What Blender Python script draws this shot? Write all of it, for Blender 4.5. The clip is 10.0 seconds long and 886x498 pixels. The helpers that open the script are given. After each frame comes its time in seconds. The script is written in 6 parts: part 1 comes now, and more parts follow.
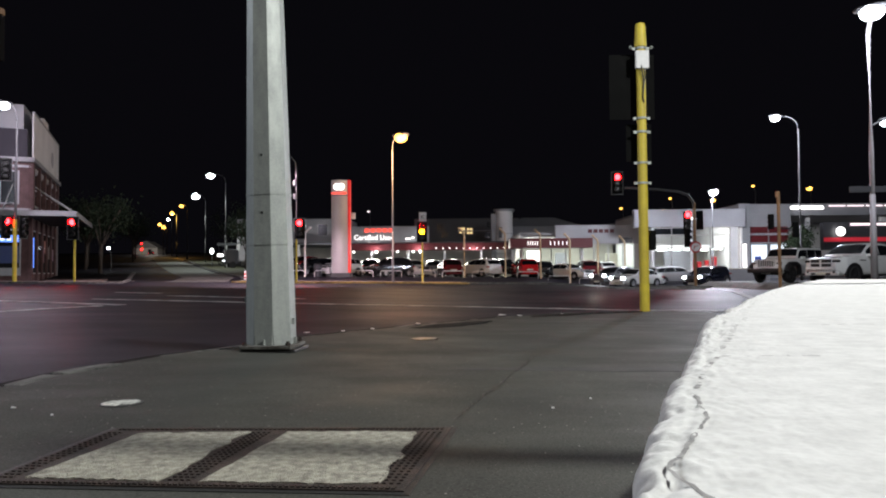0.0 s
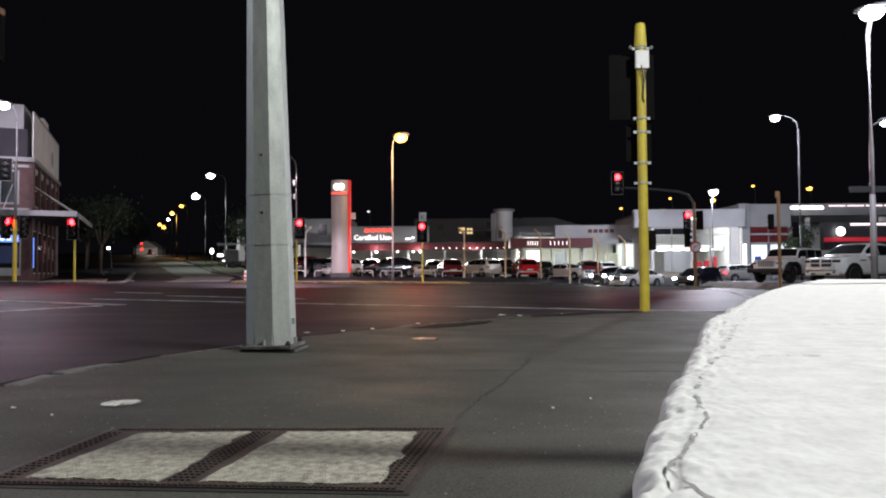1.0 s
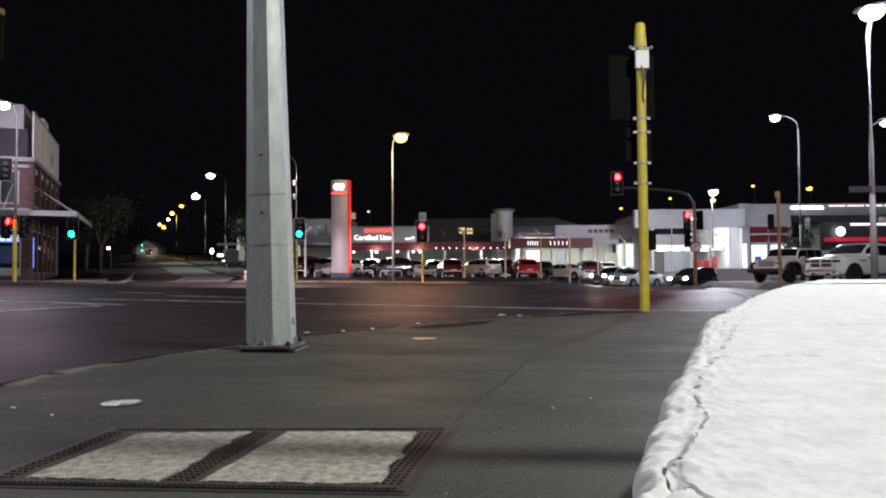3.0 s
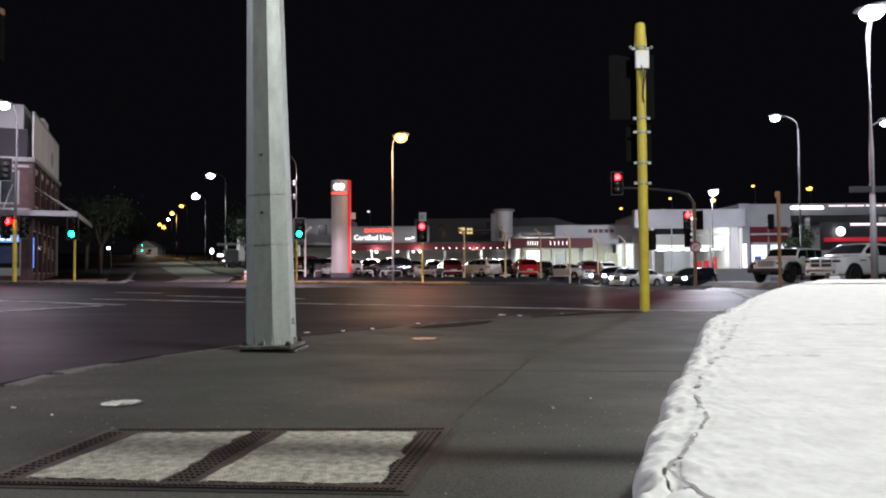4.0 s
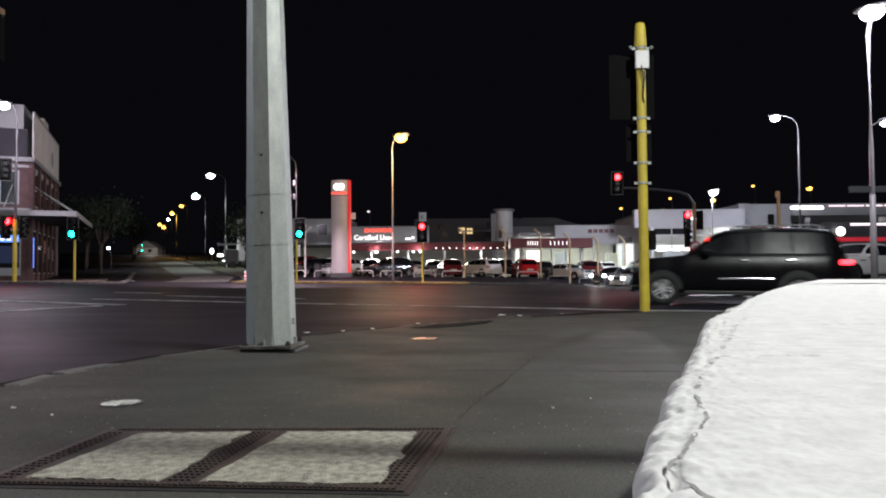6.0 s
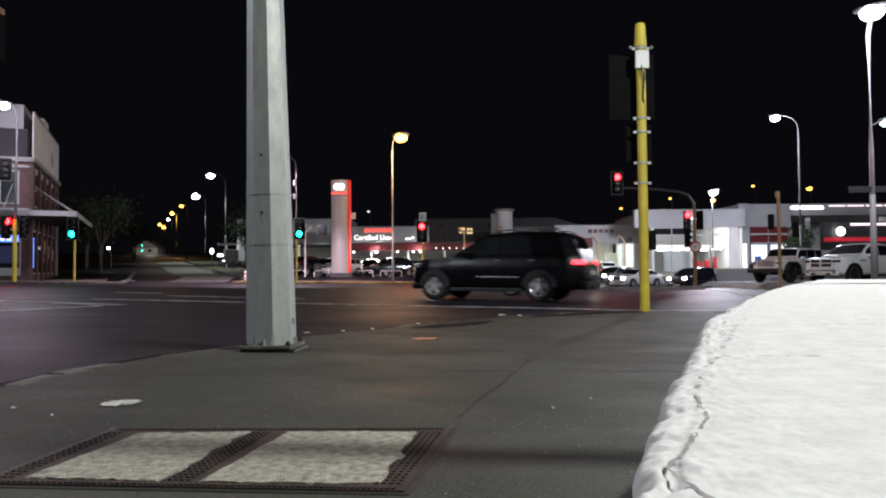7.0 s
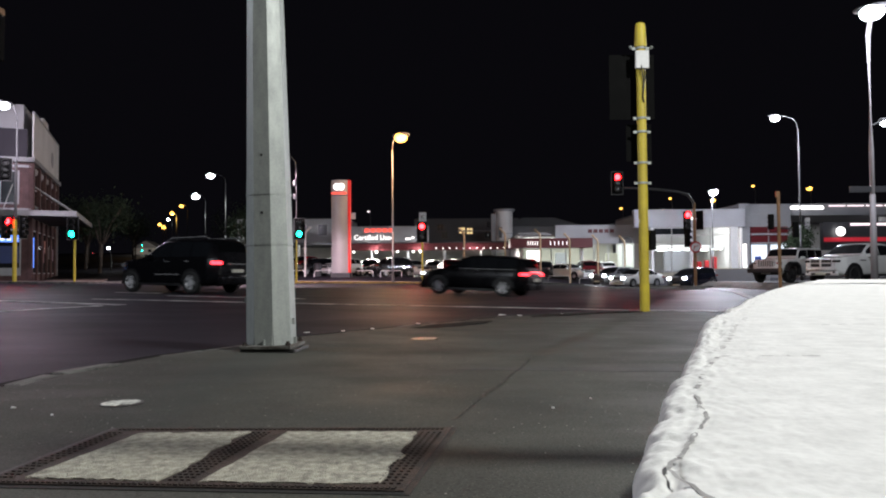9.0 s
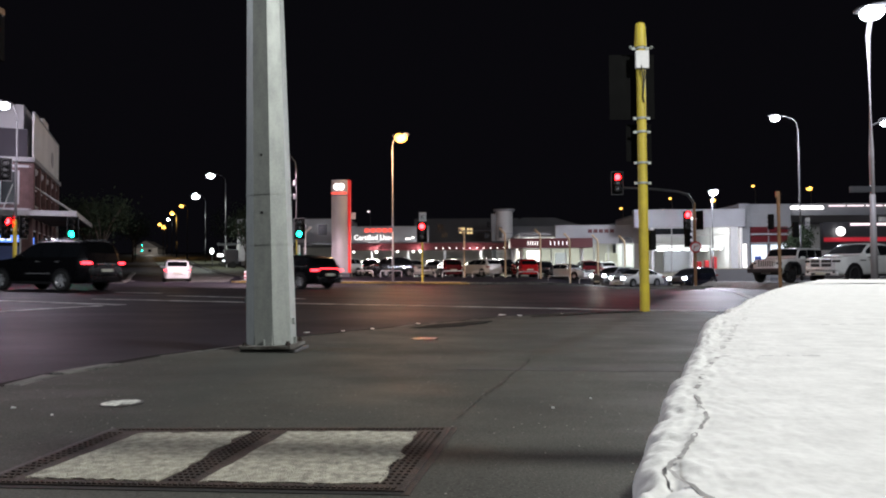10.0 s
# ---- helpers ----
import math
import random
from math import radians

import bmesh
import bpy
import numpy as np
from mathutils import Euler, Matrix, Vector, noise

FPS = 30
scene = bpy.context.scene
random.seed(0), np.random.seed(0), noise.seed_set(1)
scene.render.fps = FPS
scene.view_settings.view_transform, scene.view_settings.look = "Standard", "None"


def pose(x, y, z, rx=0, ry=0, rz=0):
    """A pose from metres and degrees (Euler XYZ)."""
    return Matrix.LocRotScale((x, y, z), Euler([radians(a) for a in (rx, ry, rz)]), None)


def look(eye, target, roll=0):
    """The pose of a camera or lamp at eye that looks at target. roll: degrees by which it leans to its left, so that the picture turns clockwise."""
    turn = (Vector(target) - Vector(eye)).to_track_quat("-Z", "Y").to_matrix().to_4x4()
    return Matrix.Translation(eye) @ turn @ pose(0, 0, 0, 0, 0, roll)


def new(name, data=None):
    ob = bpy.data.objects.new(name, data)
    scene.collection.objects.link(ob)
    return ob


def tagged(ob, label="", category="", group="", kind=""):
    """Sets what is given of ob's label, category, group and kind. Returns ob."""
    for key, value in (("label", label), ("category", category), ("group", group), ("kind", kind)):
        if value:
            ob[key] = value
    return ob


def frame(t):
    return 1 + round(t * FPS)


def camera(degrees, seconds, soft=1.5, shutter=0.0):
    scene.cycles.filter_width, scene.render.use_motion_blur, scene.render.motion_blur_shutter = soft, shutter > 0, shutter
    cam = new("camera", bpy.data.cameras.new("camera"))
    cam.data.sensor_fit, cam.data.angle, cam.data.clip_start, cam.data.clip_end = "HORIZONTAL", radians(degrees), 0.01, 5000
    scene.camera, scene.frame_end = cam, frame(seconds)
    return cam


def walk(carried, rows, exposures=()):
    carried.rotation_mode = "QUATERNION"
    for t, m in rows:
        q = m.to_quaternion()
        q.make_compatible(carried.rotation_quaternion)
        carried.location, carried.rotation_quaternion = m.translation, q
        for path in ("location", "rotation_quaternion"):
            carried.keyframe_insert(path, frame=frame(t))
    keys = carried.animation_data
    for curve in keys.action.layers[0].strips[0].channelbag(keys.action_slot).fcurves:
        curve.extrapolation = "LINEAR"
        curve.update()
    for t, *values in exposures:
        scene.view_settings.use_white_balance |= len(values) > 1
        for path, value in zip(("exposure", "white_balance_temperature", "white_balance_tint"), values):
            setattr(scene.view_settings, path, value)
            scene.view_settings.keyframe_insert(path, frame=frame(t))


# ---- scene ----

# camera: rests on the low white wall, looking over the junction
cam = camera(65.0, 10.0, soft=2.0, shutter=0.6)
EYE = (0.0, 0.0, 0.80)
CAM_POSE = look(EYE, (0.0, 10.0, 0.80 + 0.3171), -0.45)
walk(cam, [(0.0, CAM_POSE), (10.0, CAM_POSE)], exposures=[(0.0, 0.0), (10.0, 0.0)])

# ---------------------------------------------------------------- night sky and lamps
world = bpy.data.worlds.new("night_sky")
scene.world = world
world.use_nodes = True
wn = world.node_tree
wn.nodes.clear()
w_out = wn.nodes.new("ShaderNodeOutputWorld")
w_bg = wn.nodes.new("ShaderNodeBackground")
w_bg.inputs[0].default_value = (0.42, 0.39, 0.56, 1)
w_bg.inputs[1].default_value = 0.0062
wn.links.new(w_bg.outputs[0], w_out.inputs[0])


def point_lamp(name, place, watts, colour, radius=0.25):
    data = bpy.data.lights.new(name, "POINT")
    data.energy, data.color, data.shadow_soft_size = watts, colour, radius
    ob = new(name, data)
    ob.location = place
    return tagged(ob, "", "lamp")


def spot_lamp(name, place, target, watts, colour, angle, radius=0.2, blend=0.5):
    data = bpy.data.lights.new(name, "SPOT")
    data.energy, data.color, data.shadow_soft_size = watts, colour, radius
    data.spot_size, data.spot_blend = radians(angle), blend
    ob = new(name, data)
    ob.matrix_basis = look(place, target)
    return ob


def area_lamp(name, place, target, sx, sy, watts, colour):
    data = bpy.data.lights.new(name, "AREA")
    data.shape, data.size, data.size_y = "RECTANGLE", sx, sy
    data.energy, data.color = watts, colour
    ob = new(name, data)
    ob.matrix_basis = look(place, target)
    return ob


COOL = (0.84, 0.87, 1.0)
SODIUM = (1.0, 0.55, 0.14)
# street lamp behind the wall that lights the pavement, the pole and the wall
point_lamp("street_light_behind", (7.9, 2.47, 9.0), 6800, (0.97, 0.995, 0.97), 0.15)
point_lamp("street_light_across", (-16.0, 7.3, 10.0), 4700, (0.84, 0.9, 1.0), 0.08)
point_lamp("street_light_corner", (15.2, 23.1, 9.0), 1900, COOL)
point_lamp("street_light_forecourt", (24.0, 48.7, 10.9), 3800, COOL)
point_lamp("street_light_sodium", (-2.7, 44.5, 8.9), 2300, (1.0, 0.56, 0.28))
point_lamp("street_light_shops", (-23.6, 37.3, 9.6), 2900, (0.93, 0.83, 1.0))
spot_lamp("street_light_side_road", (-25.9, 75.5, 10.8), (-25.9, 75.0, 0.0), 4200, (0.92, 1.0, 0.95), 118, 0.25)
spot_lamp("street_light_side_road_far", (-37.6, 103.5, 11.6), (-37.6, 103.0, 0.0), 4200, (0.92, 1.0, 0.95), 118, 0.25)
spot_lamp("street_light_signal", (-10.7, 43.4, 7.7), (-10.7, 44.4, 0.0), 9500, (1.0, 0.74, 0.86), 138, 0.2, 0.4)
point_lamp("street_light_summit", (-116.0, 276.0, 17.0), 4500, (1.0, 0.9, 0.78))
point_lamp("street_light_hill", (-70.2, 180.0, 15.6), 2500, SODIUM)
area_lamp("showroom_light_tall", (25.5, 73.0, 6.4), (25.5, 73.0, 0.0), 8.0, 5.0, 1050, (1.0, 0.98, 0.94))
area_lamp("showroom_light_low", (15.0, 79.0, 4.2), (15.0, 79.0, 0.0), 11.0, 8.0, 1400, (0.94, 1.0, 0.95))
area_lamp("sales_hall_light", (-3.0, 78.4, 3.1), (-3.0, 76.0, 0.0), 20.0, 0.6, 1700, (1.0, 0.95, 0.85))
area_lamp("forecourt_light", (50.0, 76.0, 6.1), (50.0, 76.0, 0.0), 24.0, 8.0, 900, (1.0, 0.98, 0.96))
for x, w in ((-14.0, 220), (-7.6, 220), (-2.8, 220), (3.5, 160)):
    point_lamp("soffit_floodlight", (x, 79.0, 3.0), w, (0.95, 0.98, 1.0), 0.12)
point_lamp("floodlight_yard", (23.4, 59.5, 7.3), 11500, COOL)


# ---------------------------------------------------------------- materials
def material(name, colour, rough=0.6, metal=0.0, second=None, scale=4.0, fine=60.0, mix=0.5, bump=0.2, bump_scale=None, island=0.0, coat=0.0, stretch=None):
    """Painted or natural surface: two scales of variation and a fine relief."""
    m = bpy.data.materials.new(name)
    m.use_nodes = True
    n, l = m.node_tree.nodes, m.node_tree.links
    b = n["Principled BSDF"]
    b.inputs["Roughness"].default_value, b.inputs["Metallic"].default_value = rough, metal
    b.inputs["Coat Weight"].default_value = coat
    co = n.new("ShaderNodeTexCoord")
    big, small = n.new("ShaderNodeTexNoise"), n.new("ShaderNodeTexNoise")
    big.inputs["Scale"].default_value, small.inputs["Scale"].default_value = scale, fine
    big.inputs["Detail"].default_value, small.inputs["Detail"].default_value = 5, 4
    where = co.outputs["Object"]
    if stretch:
        mp = n.new("ShaderNodeMapping")
        mp.inputs["Scale"].default_value = stretch
        l.new(where, mp.inputs["Vector"])
        where = mp.outputs[0]
    l.new(where, big.inputs["Vector"]), l.new(co.outputs["Object"], small.inputs["Vector"])
    add = n.new("ShaderNodeMath")
    add.operation = "MULTIPLY_ADD"
    add.inputs[1].default_value, add.inputs[2].default_value = 0.45, 0.0
    l.new(small.outputs[0], add.inputs[0])
    tot = n.new("ShaderNodeMath")
    tot.operation = "MULTIPLY_ADD"
    tot.inputs[1].default_value = 0.75
    l.new(big.outputs[0], tot.inputs[0]), l.new(add.outputs[0], tot.inputs[2])
    ramp = n.new("ShaderNodeMapRange")
    ramp.inputs["From Min"].default_value, ramp.inputs["From Max"].default_value = 0.42, 0.78
    ramp.inputs["To Max"].default_value = mix
    l.new(tot.outputs[0], ramp.inputs["Value"])
    c = n.new("ShaderNodeMix")
    c.data_type = "RGBA"
    c.inputs[6].default_value = (*colour, 1)
    c.inputs[7].default_value = (*(second or [v * 0.6 for v in colour]), 1)
    l.new(ramp.outputs[0], c.inputs[0])
    l.new(c.outputs[2], b.inputs["Base Color"])
    rr = n.new("ShaderNodeMapRange")
    rr.inputs["To Min"].default_value, rr.inputs["To Max"].default_value = max(0.03, rough - 0.1), min(1.0, rough + 0.12)
    l.new(big.outputs[0], rr.inputs["Value"]), l.new(rr.outputs[0], b.inputs["Roughness"])
    if bump:
        bp = n.new("ShaderNodeBump")
        bp.inputs["Strength"].default_value, bp.inputs["Distance"].default_value = bump, 0.01
        l.new(small.outputs[0], bp.inputs["Height"]), l.new(bp.outputs[0], b.inputs["Normal"])
    return m


def glow(name, colour, strength):
    m = bpy.data.materials.new(name)
    m.use_nodes = True
    b = m.node_tree.nodes["Principled BSDF"]
    b.inputs["Base Color"].default_value = (*[v * 0.5 for v in colour], 1)
    b.inputs["Emission Color"].default_value, b.inputs["Emission Strength"].default_value = (*colour, 1), strength
    return m


def plain(name, colour, rough=0.5, metal=0.0, coat=0.0):
    return material(name, colour, rough, metal, second=[v * 0.8 for v in colour], scale=2.0, fine=30, bump=0.0, coat=coat)


def glass(name, tint=(0.8, 0.85, 0.88), rough=0.02):
    m = bpy.data.materials.new(name)
    m.use_nodes = True
    b = m.node_tree.nodes["Principled BSDF"]
    b.inputs["Base Color"].default_value = (*tint, 1)
    b.inputs["Roughness"].default_value, b.inputs["Transmission Weight"].default_value = rough, 1.0
    b.inputs["IOR"].default_value = 1.2
    return m


def asphalt(name, colour, dark, stone, rough, patch, grain, gloss_wear=0.12):
    """Bituminous surface: broad patches, worn streaks, dark pores and pale stones."""
    m = bpy.data.materials.new(name)
    m.use_nodes = True
    n, l = m.node_tree.nodes, m.node_tree.links
    b = n["Principled BSDF"]
    co = n.new("ShaderNodeTexCoord")
    def field(kind, scale, detail=4.0, stretch=None):
        t = n.new(kind)
        t.inputs["Scale"].default_value = scale
        if kind == "ShaderNodeTexNoise":
            t.inputs["Detail"].default_value = detail
        if stretch:
            mp = n.new("ShaderNodeMapping")
            mp.inputs["Scale"].default_value = stretch
            l.new(co.outputs["Object"], mp.inputs["Vector"]), l.new(mp.outputs[0], t.inputs["Vector"])
        else:
            l.new(co.outputs["Object"], t.inputs["Vector"])
        return t
    def rng(src, a, c, lo=0.0, hi=1.0):
        r = n.new("ShaderNodeMapRange")
        for k, v in zip(("From Min", "From Max", "To Min", "To Max"), (a, c, lo, hi)):
            r.inputs[k].default_value = v
        l.new(src, r.inputs["Value"])
        return r.outputs[0]
    def mixed(fac, a, c):
        x = n.new("ShaderNodeMix")
        x.data_type = "RGBA"
        for sock, v in ((x.inputs[6], a), (x.inputs[7], c)):
            if isinstance(v, tuple):
                sock.default_value = (*v, 1)
            else:
                l.new(v, sock)
        l.new(fac, x.inputs[0])
        return x.outputs[2]
    big, streak, fine = field("ShaderNodeTexNoise", patch), field("ShaderNodeTexNoise", patch * 2.2, 6.0, (0.7, 1.2, 1.0)), field("ShaderNodeTexNoise", grain, 3.0)
    stones = field("ShaderNodeTexVoronoi", grain * 0.8)
    sparse = field("ShaderNodeTexVoronoi", grain * 0.16)
    c = mixed(rng(big.outputs[0], 0.38, 0.64), colour, dark)
    c = mixed(rng(streak.outputs[0], 0.45, 0.8, 0.0, 0.4), c, dark)
    c = mixed(rng(fine.outputs[0], 0.5, 0.68, 0.0, 0.6), c, tuple(v * 0.35 for v in dark))
    c = mixed(rng(stones.outputs["Distance"], 0.28, 0.12, 0.0, 0.55), c, stone)
    c = mixed(rng(sparse.outputs["Distance"], 0.085, 0.05, 0.0, 0.8), c, tuple(min(0.5, v * 2.4) for v in stone))
    l.new(c, b.inputs["Base Color"])
    l.new(rng(streak.outputs[0], 0.3, 0.7, rough - gloss_wear, rough + gloss_wear), b.inputs["Roughness"])
    bp = n.new("ShaderNodeBump")
    bp.inputs["Strength"].default_value, bp.inputs["Distance"].default_value = 0.35, 0.006
    l.new(fine.outputs[0], bp.inputs["Height"]), l.new(bp.outputs[0], b.inputs["Normal"])
    return m


ASPHALT = asphalt("road_asphalt", (0.0195, 0.0175, 0.0245), (0.0135, 0.012, 0.0175), (0.044, 0.040, 0.050), 0.6, 0.25, 70, 0.06)
ASPHALT.node_tree.nodes["Principled BSDF"].inputs["Specular IOR Level"].default_value = 0.06
PAVING = asphalt("footpath_asphalt", (0.066, 0.067, 0.058), (0.043, 0.0435, 0.039), (0.15, 0.15, 0.13), 0.72, 0.7, 85)
# Paler asphalt colour standing for lamp light on the side road.
LITLANE = asphalt("lamp_lit_lane", (0.105, 0.108, 0.095), (0.075, 0.077, 0.068), (0.17, 0.17, 0.15), 0.8, 0.3, 60)
PAVING.node_tree.nodes["Principled BSDF"].inputs["Specular IOR Level"].default_value = 0.1
KERB = material("kerb_concrete", (0.22, 0.21, 0.19), 0.85, second=(0.07, 0.07, 0.065), scale=3, fine=60, mix=1.0, bump=0.6)
CONCRETE = material("concrete", (0.52, 0.495, 0.40), 0.9, second=(0.19, 0.178, 0.145), scale=24, fine=130, mix=1.05, bump=1.3)
RUST = material("rusty_steel", (0.066, 0.045, 0.036), 0.7, 0.4, second=(0.028, 0.024, 0.022), scale=8, fine=90, mix=1.0, bump=0.6)
PLASTER = material("white_plaster", (0.78, 0.77, 0.75), 0.9, second=(0.46, 0.45, 0.44), scale=55, fine=260, mix=0.5, bump=0.05)
GALV = material("galvanised_steel", (0.38, 0.40, 0.375), 0.55, 0.2, second=(0.25, 0.265, 0.26), scale=9, fine=45, mix=0.75, bump=0.15, stretch=(1.6, 1.6, 0.5))
BASEPLATE = material("stained_base_plate", (0.20, 0.195, 0.18), 0.75, 0.2, second=(0.07, 0.06, 0.05), scale=9, fine=50, mix=1.2, bump=0.5)
YELLOW = material("yellow_paint", (0.60, 0.47, 0.04), 0.5, second=(0.40, 0.30, 0.035), scale=3, fine=40, mix=0.9, bump=0.2)
POSTPALE = material("pale_lamp_post", (0.28, 0.26, 0.27), 0.6, 0.1, second=(0.19, 0.18, 0.185), scale=2, fine=30, bump=0.1)
LAMPPOST = material("lamp_post_steel", (0.06, 0.06, 0.062), 0.6, 0.1, scale=2, fine=30, bump=0.1)
RUSTPAINT = material("faded_orange_paint", (0.30, 0.15, 0.05), 0.6, second=(0.16, 0.10, 0.06), scale=3, fine=40, mix=1.0, bump=0.2)
BLACK = material("black_plastic", (0.012, 0.012, 0.013), 0.45, scale=3, fine=40, bump=0.1)
MATTE = material("matte_black_board", (0.005, 0.005, 0.005), 0.95, scale=3, fine=40, bump=0.0)
MATTE.node_tree.nodes["Principled BSDF"].inputs["Specular IOR Level"].default_value = 0.1
KERBNEAR = material("sunken_kerb_concrete", (0.15, 0.146, 0.135), 0.85, second=(0.03, 0.029, 0.027), scale=3.2, fine=40, mix=1.1, bump=0.7)
WET = material("wet_asphalt", (0.012, 0.012, 0.012), 0.34, scale=5, fine=60, bump=0.05)
DAMP = material("damp_grit", (0.016, 0.015, 0.014), 0.85, scale=4, fine=50, mix=1.0, bump=0.6)
for damp, level in ((WET, 0.16), (DAMP, 0.05)):
    damp.node_tree.nodes["Principled BSDF"].inputs["Specular IOR Level"].default_value = level
ROADPAINT = material("road_paint", (0.50, 0.49, 0.48), 0.75, second=(0.06, 0.058, 0.062), scale=2.2, fine=40, mix=0.95, bump=0.3)
YKERB = material("yellow_kerb_paint", (0.5, 0.33, 0.05), 0.7, second=(0.16, 0.11, 0.04), scale=2, fine=30, mix=1.1, bump=0.3)
BRICK = material("brick", (0.15, 0.084, 0.082), 0.85, second=(0.08, 0.048, 0.05), scale=2, fine=18, mix=1.0, bump=0.4)
WHITEWALL = material("white_wall_paint", (0.74, 0.73, 0.72), 0.6, second=(0.5, 0.5, 0.5), scale=0.4, fine=12, mix=0.7, bump=0.1)
GREYWALL = material("grey_wall_paint", (0.3, 0.3, 0.31), 0.6, second=(0.2, 0.2, 0.21), scale=0.4, fine=12, mix=0.8, bump=0.1)
PALEGREY = material("pale_grey_wall_paint", (0.40, 0.40, 0.42), 0.6, second=(0.30, 0.30, 0.32), scale=0.4, fine=12, mix=0.8, bump=0.1)
TAN = material("tan_post_paint", (0.62, 0.47, 0.30), 0.6, second=(0.42, 0.30, 0.19), scale=2, fine=30, mix=0.8, bump=0.1)
DARKBOARD = material("dark_board_paint", (0.022, 0.018, 0.028), 0.7, scale=0.5, fine=14, bump=0.1)
DARKWALL = material("dark_cladding", (0.05, 0.05, 0.055), 0.5, scale=0.5, fine=14, bump=0.1)
REDBAND = material("red_cladding", (0.45, 0.02, 0.025), 0.4, scale=0.5, fine=14, bump=0.05)
# Darker copy of REDBAND; the hall band's shade is put into the colour.
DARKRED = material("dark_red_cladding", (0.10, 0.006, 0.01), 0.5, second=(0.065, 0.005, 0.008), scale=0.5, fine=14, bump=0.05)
SILVER = material("brushed_aluminium", (0.42, 0.40, 0.41), 0.45, 0.25, second=(0.33, 0.31, 0.32), scale=0.6, fine=20, mix=0.8, bump=0.05)
FRAME = plain("window_frame", (0.35, 0.35, 0.36), 0.4, 0.4)
TYRE = plain("tyre_rubber", (0.012, 0.012, 0.012), 0.8)
ALLOY = plain("alloy_rim", (0.8, 0.8, 0.82), 0.25, 0.5)
DARKRIM = plain("dark_rim", (0.03, 0.03, 0.032), 0.4, 0.3)
CARGLASS = plain("tinted_car_glass", (0.008, 0.009, 0.011), 0.2, 0.0, coat=0.0)
CARGLASS.node_tree.nodes["Principled BSDF"].inputs["Specular IOR Level"].default_value = 0.05
REARGLASS = plain("dusty_tinted_rear_glass", (0.004, 0.0044, 0.005), 0.55)
REARGLASS.node_tree.nodes["Principled BSDF"].inputs["Specular IOR Level"].default_value = 0.0
CHROME = plain("chrome", (0.72, 0.72, 0.73), 0.14, 0.75)
CARPAINT = {k: plain(k + "_car_paint", v, 0.27 if k == "black" else 0.2, 0.0, 0.0 if k == "black" else 1.0) for k, v in dict(
    black=(0.004, 0.004, 0.005), ink=(0.012, 0.012, 0.014), white=(0.72, 0.72, 0.7), silver=(0.42, 0.42, 0.43), red=(0.42, 0.012, 0.015),
    maroon=(0.09, 0.012, 0.015), grey=(0.1, 0.1, 0.105), blue=(0.008, 0.010, 0.018), bronze=(0.22, 0.13, 0.1)).items()}
CARPAINT["black"].node_tree.nodes["Principled BSDF"].inputs["Specular IOR Level"].default_value = 0.12
LENS_DARK = plain("unlit_lens", (0.02, 0.02, 0.02), 0.25)
TAIL_DARK = plain("unlit_tail_lens", (0.25, 0.01, 0.01), 0.2)
LEAF = material("dark_foliage", (0.03, 0.05, 0.022), 0.85, second=(0.016, 0.028, 0.012), scale=3, fine=20, mix=1.0, bump=0.0)
BARK = material("bark", (0.11, 0.09, 0.075), 0.9, second=(0.07, 0.055, 0.045), scale=4, fine=30, mix=1.0, bump=0.5)
GRASS = material("dry_grass", (0.07, 0.065, 0.035), 0.9, second=(0.035, 0.04, 0.02), scale=1.5, fine=30, mix=1.0, bump=0.6)
PAVER = material("brick_paving", (0.16, 0.12, 0.1), 0.8, second=(0.09, 0.07, 0.06), scale=1.5, fine=30, mix=1.0, bump=0.4)
G_WHITE = glow("lit_white_lens", (0.86, 0.92, 1.0), 14)
G_SODIUM = glow("lit_sodium_lens", (1.0, 0.50, 0.085), 5)
G_RED = glow("lit_red_lens", (1.0, 0.0014, 0.0018), 320)
G_GREEN = glow("lit_green_lens", (0.006, 1.0, 0.58), 30.0)
G_AMBER = glow("lit_amber_lens", (1.0, 0.40, 0.006), 24)
G_HEAD = glow("lit_headlight", (0.86, 0.92, 1.0), 40)
G_BEAM = glow("lit_slim_headlight", (0.86, 0.92, 1.0), 14)
G_DRL = glow("daytime_running_light", (0.9, 0.95, 1.0), 4)
G_TAIL = glow("lit_tail_light", (1.0, 0.03, 0.045), 7)
G_TUBE = glow("lit_tube", (1.0, 0.97, 0.95), 5)
G_STRIP = glow("lit_edge_strip", (1.0, 0.82, 0.88), 1.6)
G_SIGN = glow("lit_sign_letters", (1.0, 0.95, 0.93), 2.2)
G_REDSIGN = glow("lit_red_sign", (1.0, 0.09, 0.06), 1.6)
G_BLUE = glow("lit_blue_sign", (0.12, 0.28, 1.0), 1.6)
G_CEIL = glow("lit_ceiling", (0.97, 1.0, 0.94), 6.5)


# ---------------------------------------------------------------- mesh tools
def part(name, bm, mat, parent=None, label="", smooth=False):
    me = bpy.data.meshes.new(name)
    bmesh.ops.recalc_face_normals(bm, faces=bm.faces)
    if smooth:
        for f in bm.faces:
            f.smooth = True
    bm.to_mesh(me)
    bm.free()
    for x in (mat if isinstance(mat, (list, tuple)) else [mat]):
        me.materials.append(x)
    ob = new(name, me)
    ob.parent = parent
    if label:
        tagged(ob, label)
    return ob


def thing(name, label, category, m=None, group="", kind=""):
    ob = new(name)
    ob.empty_display_size = 0.2
    if m is not None:
        ob.matrix_basis = m
    return tagged(ob, label, category, group, kind)


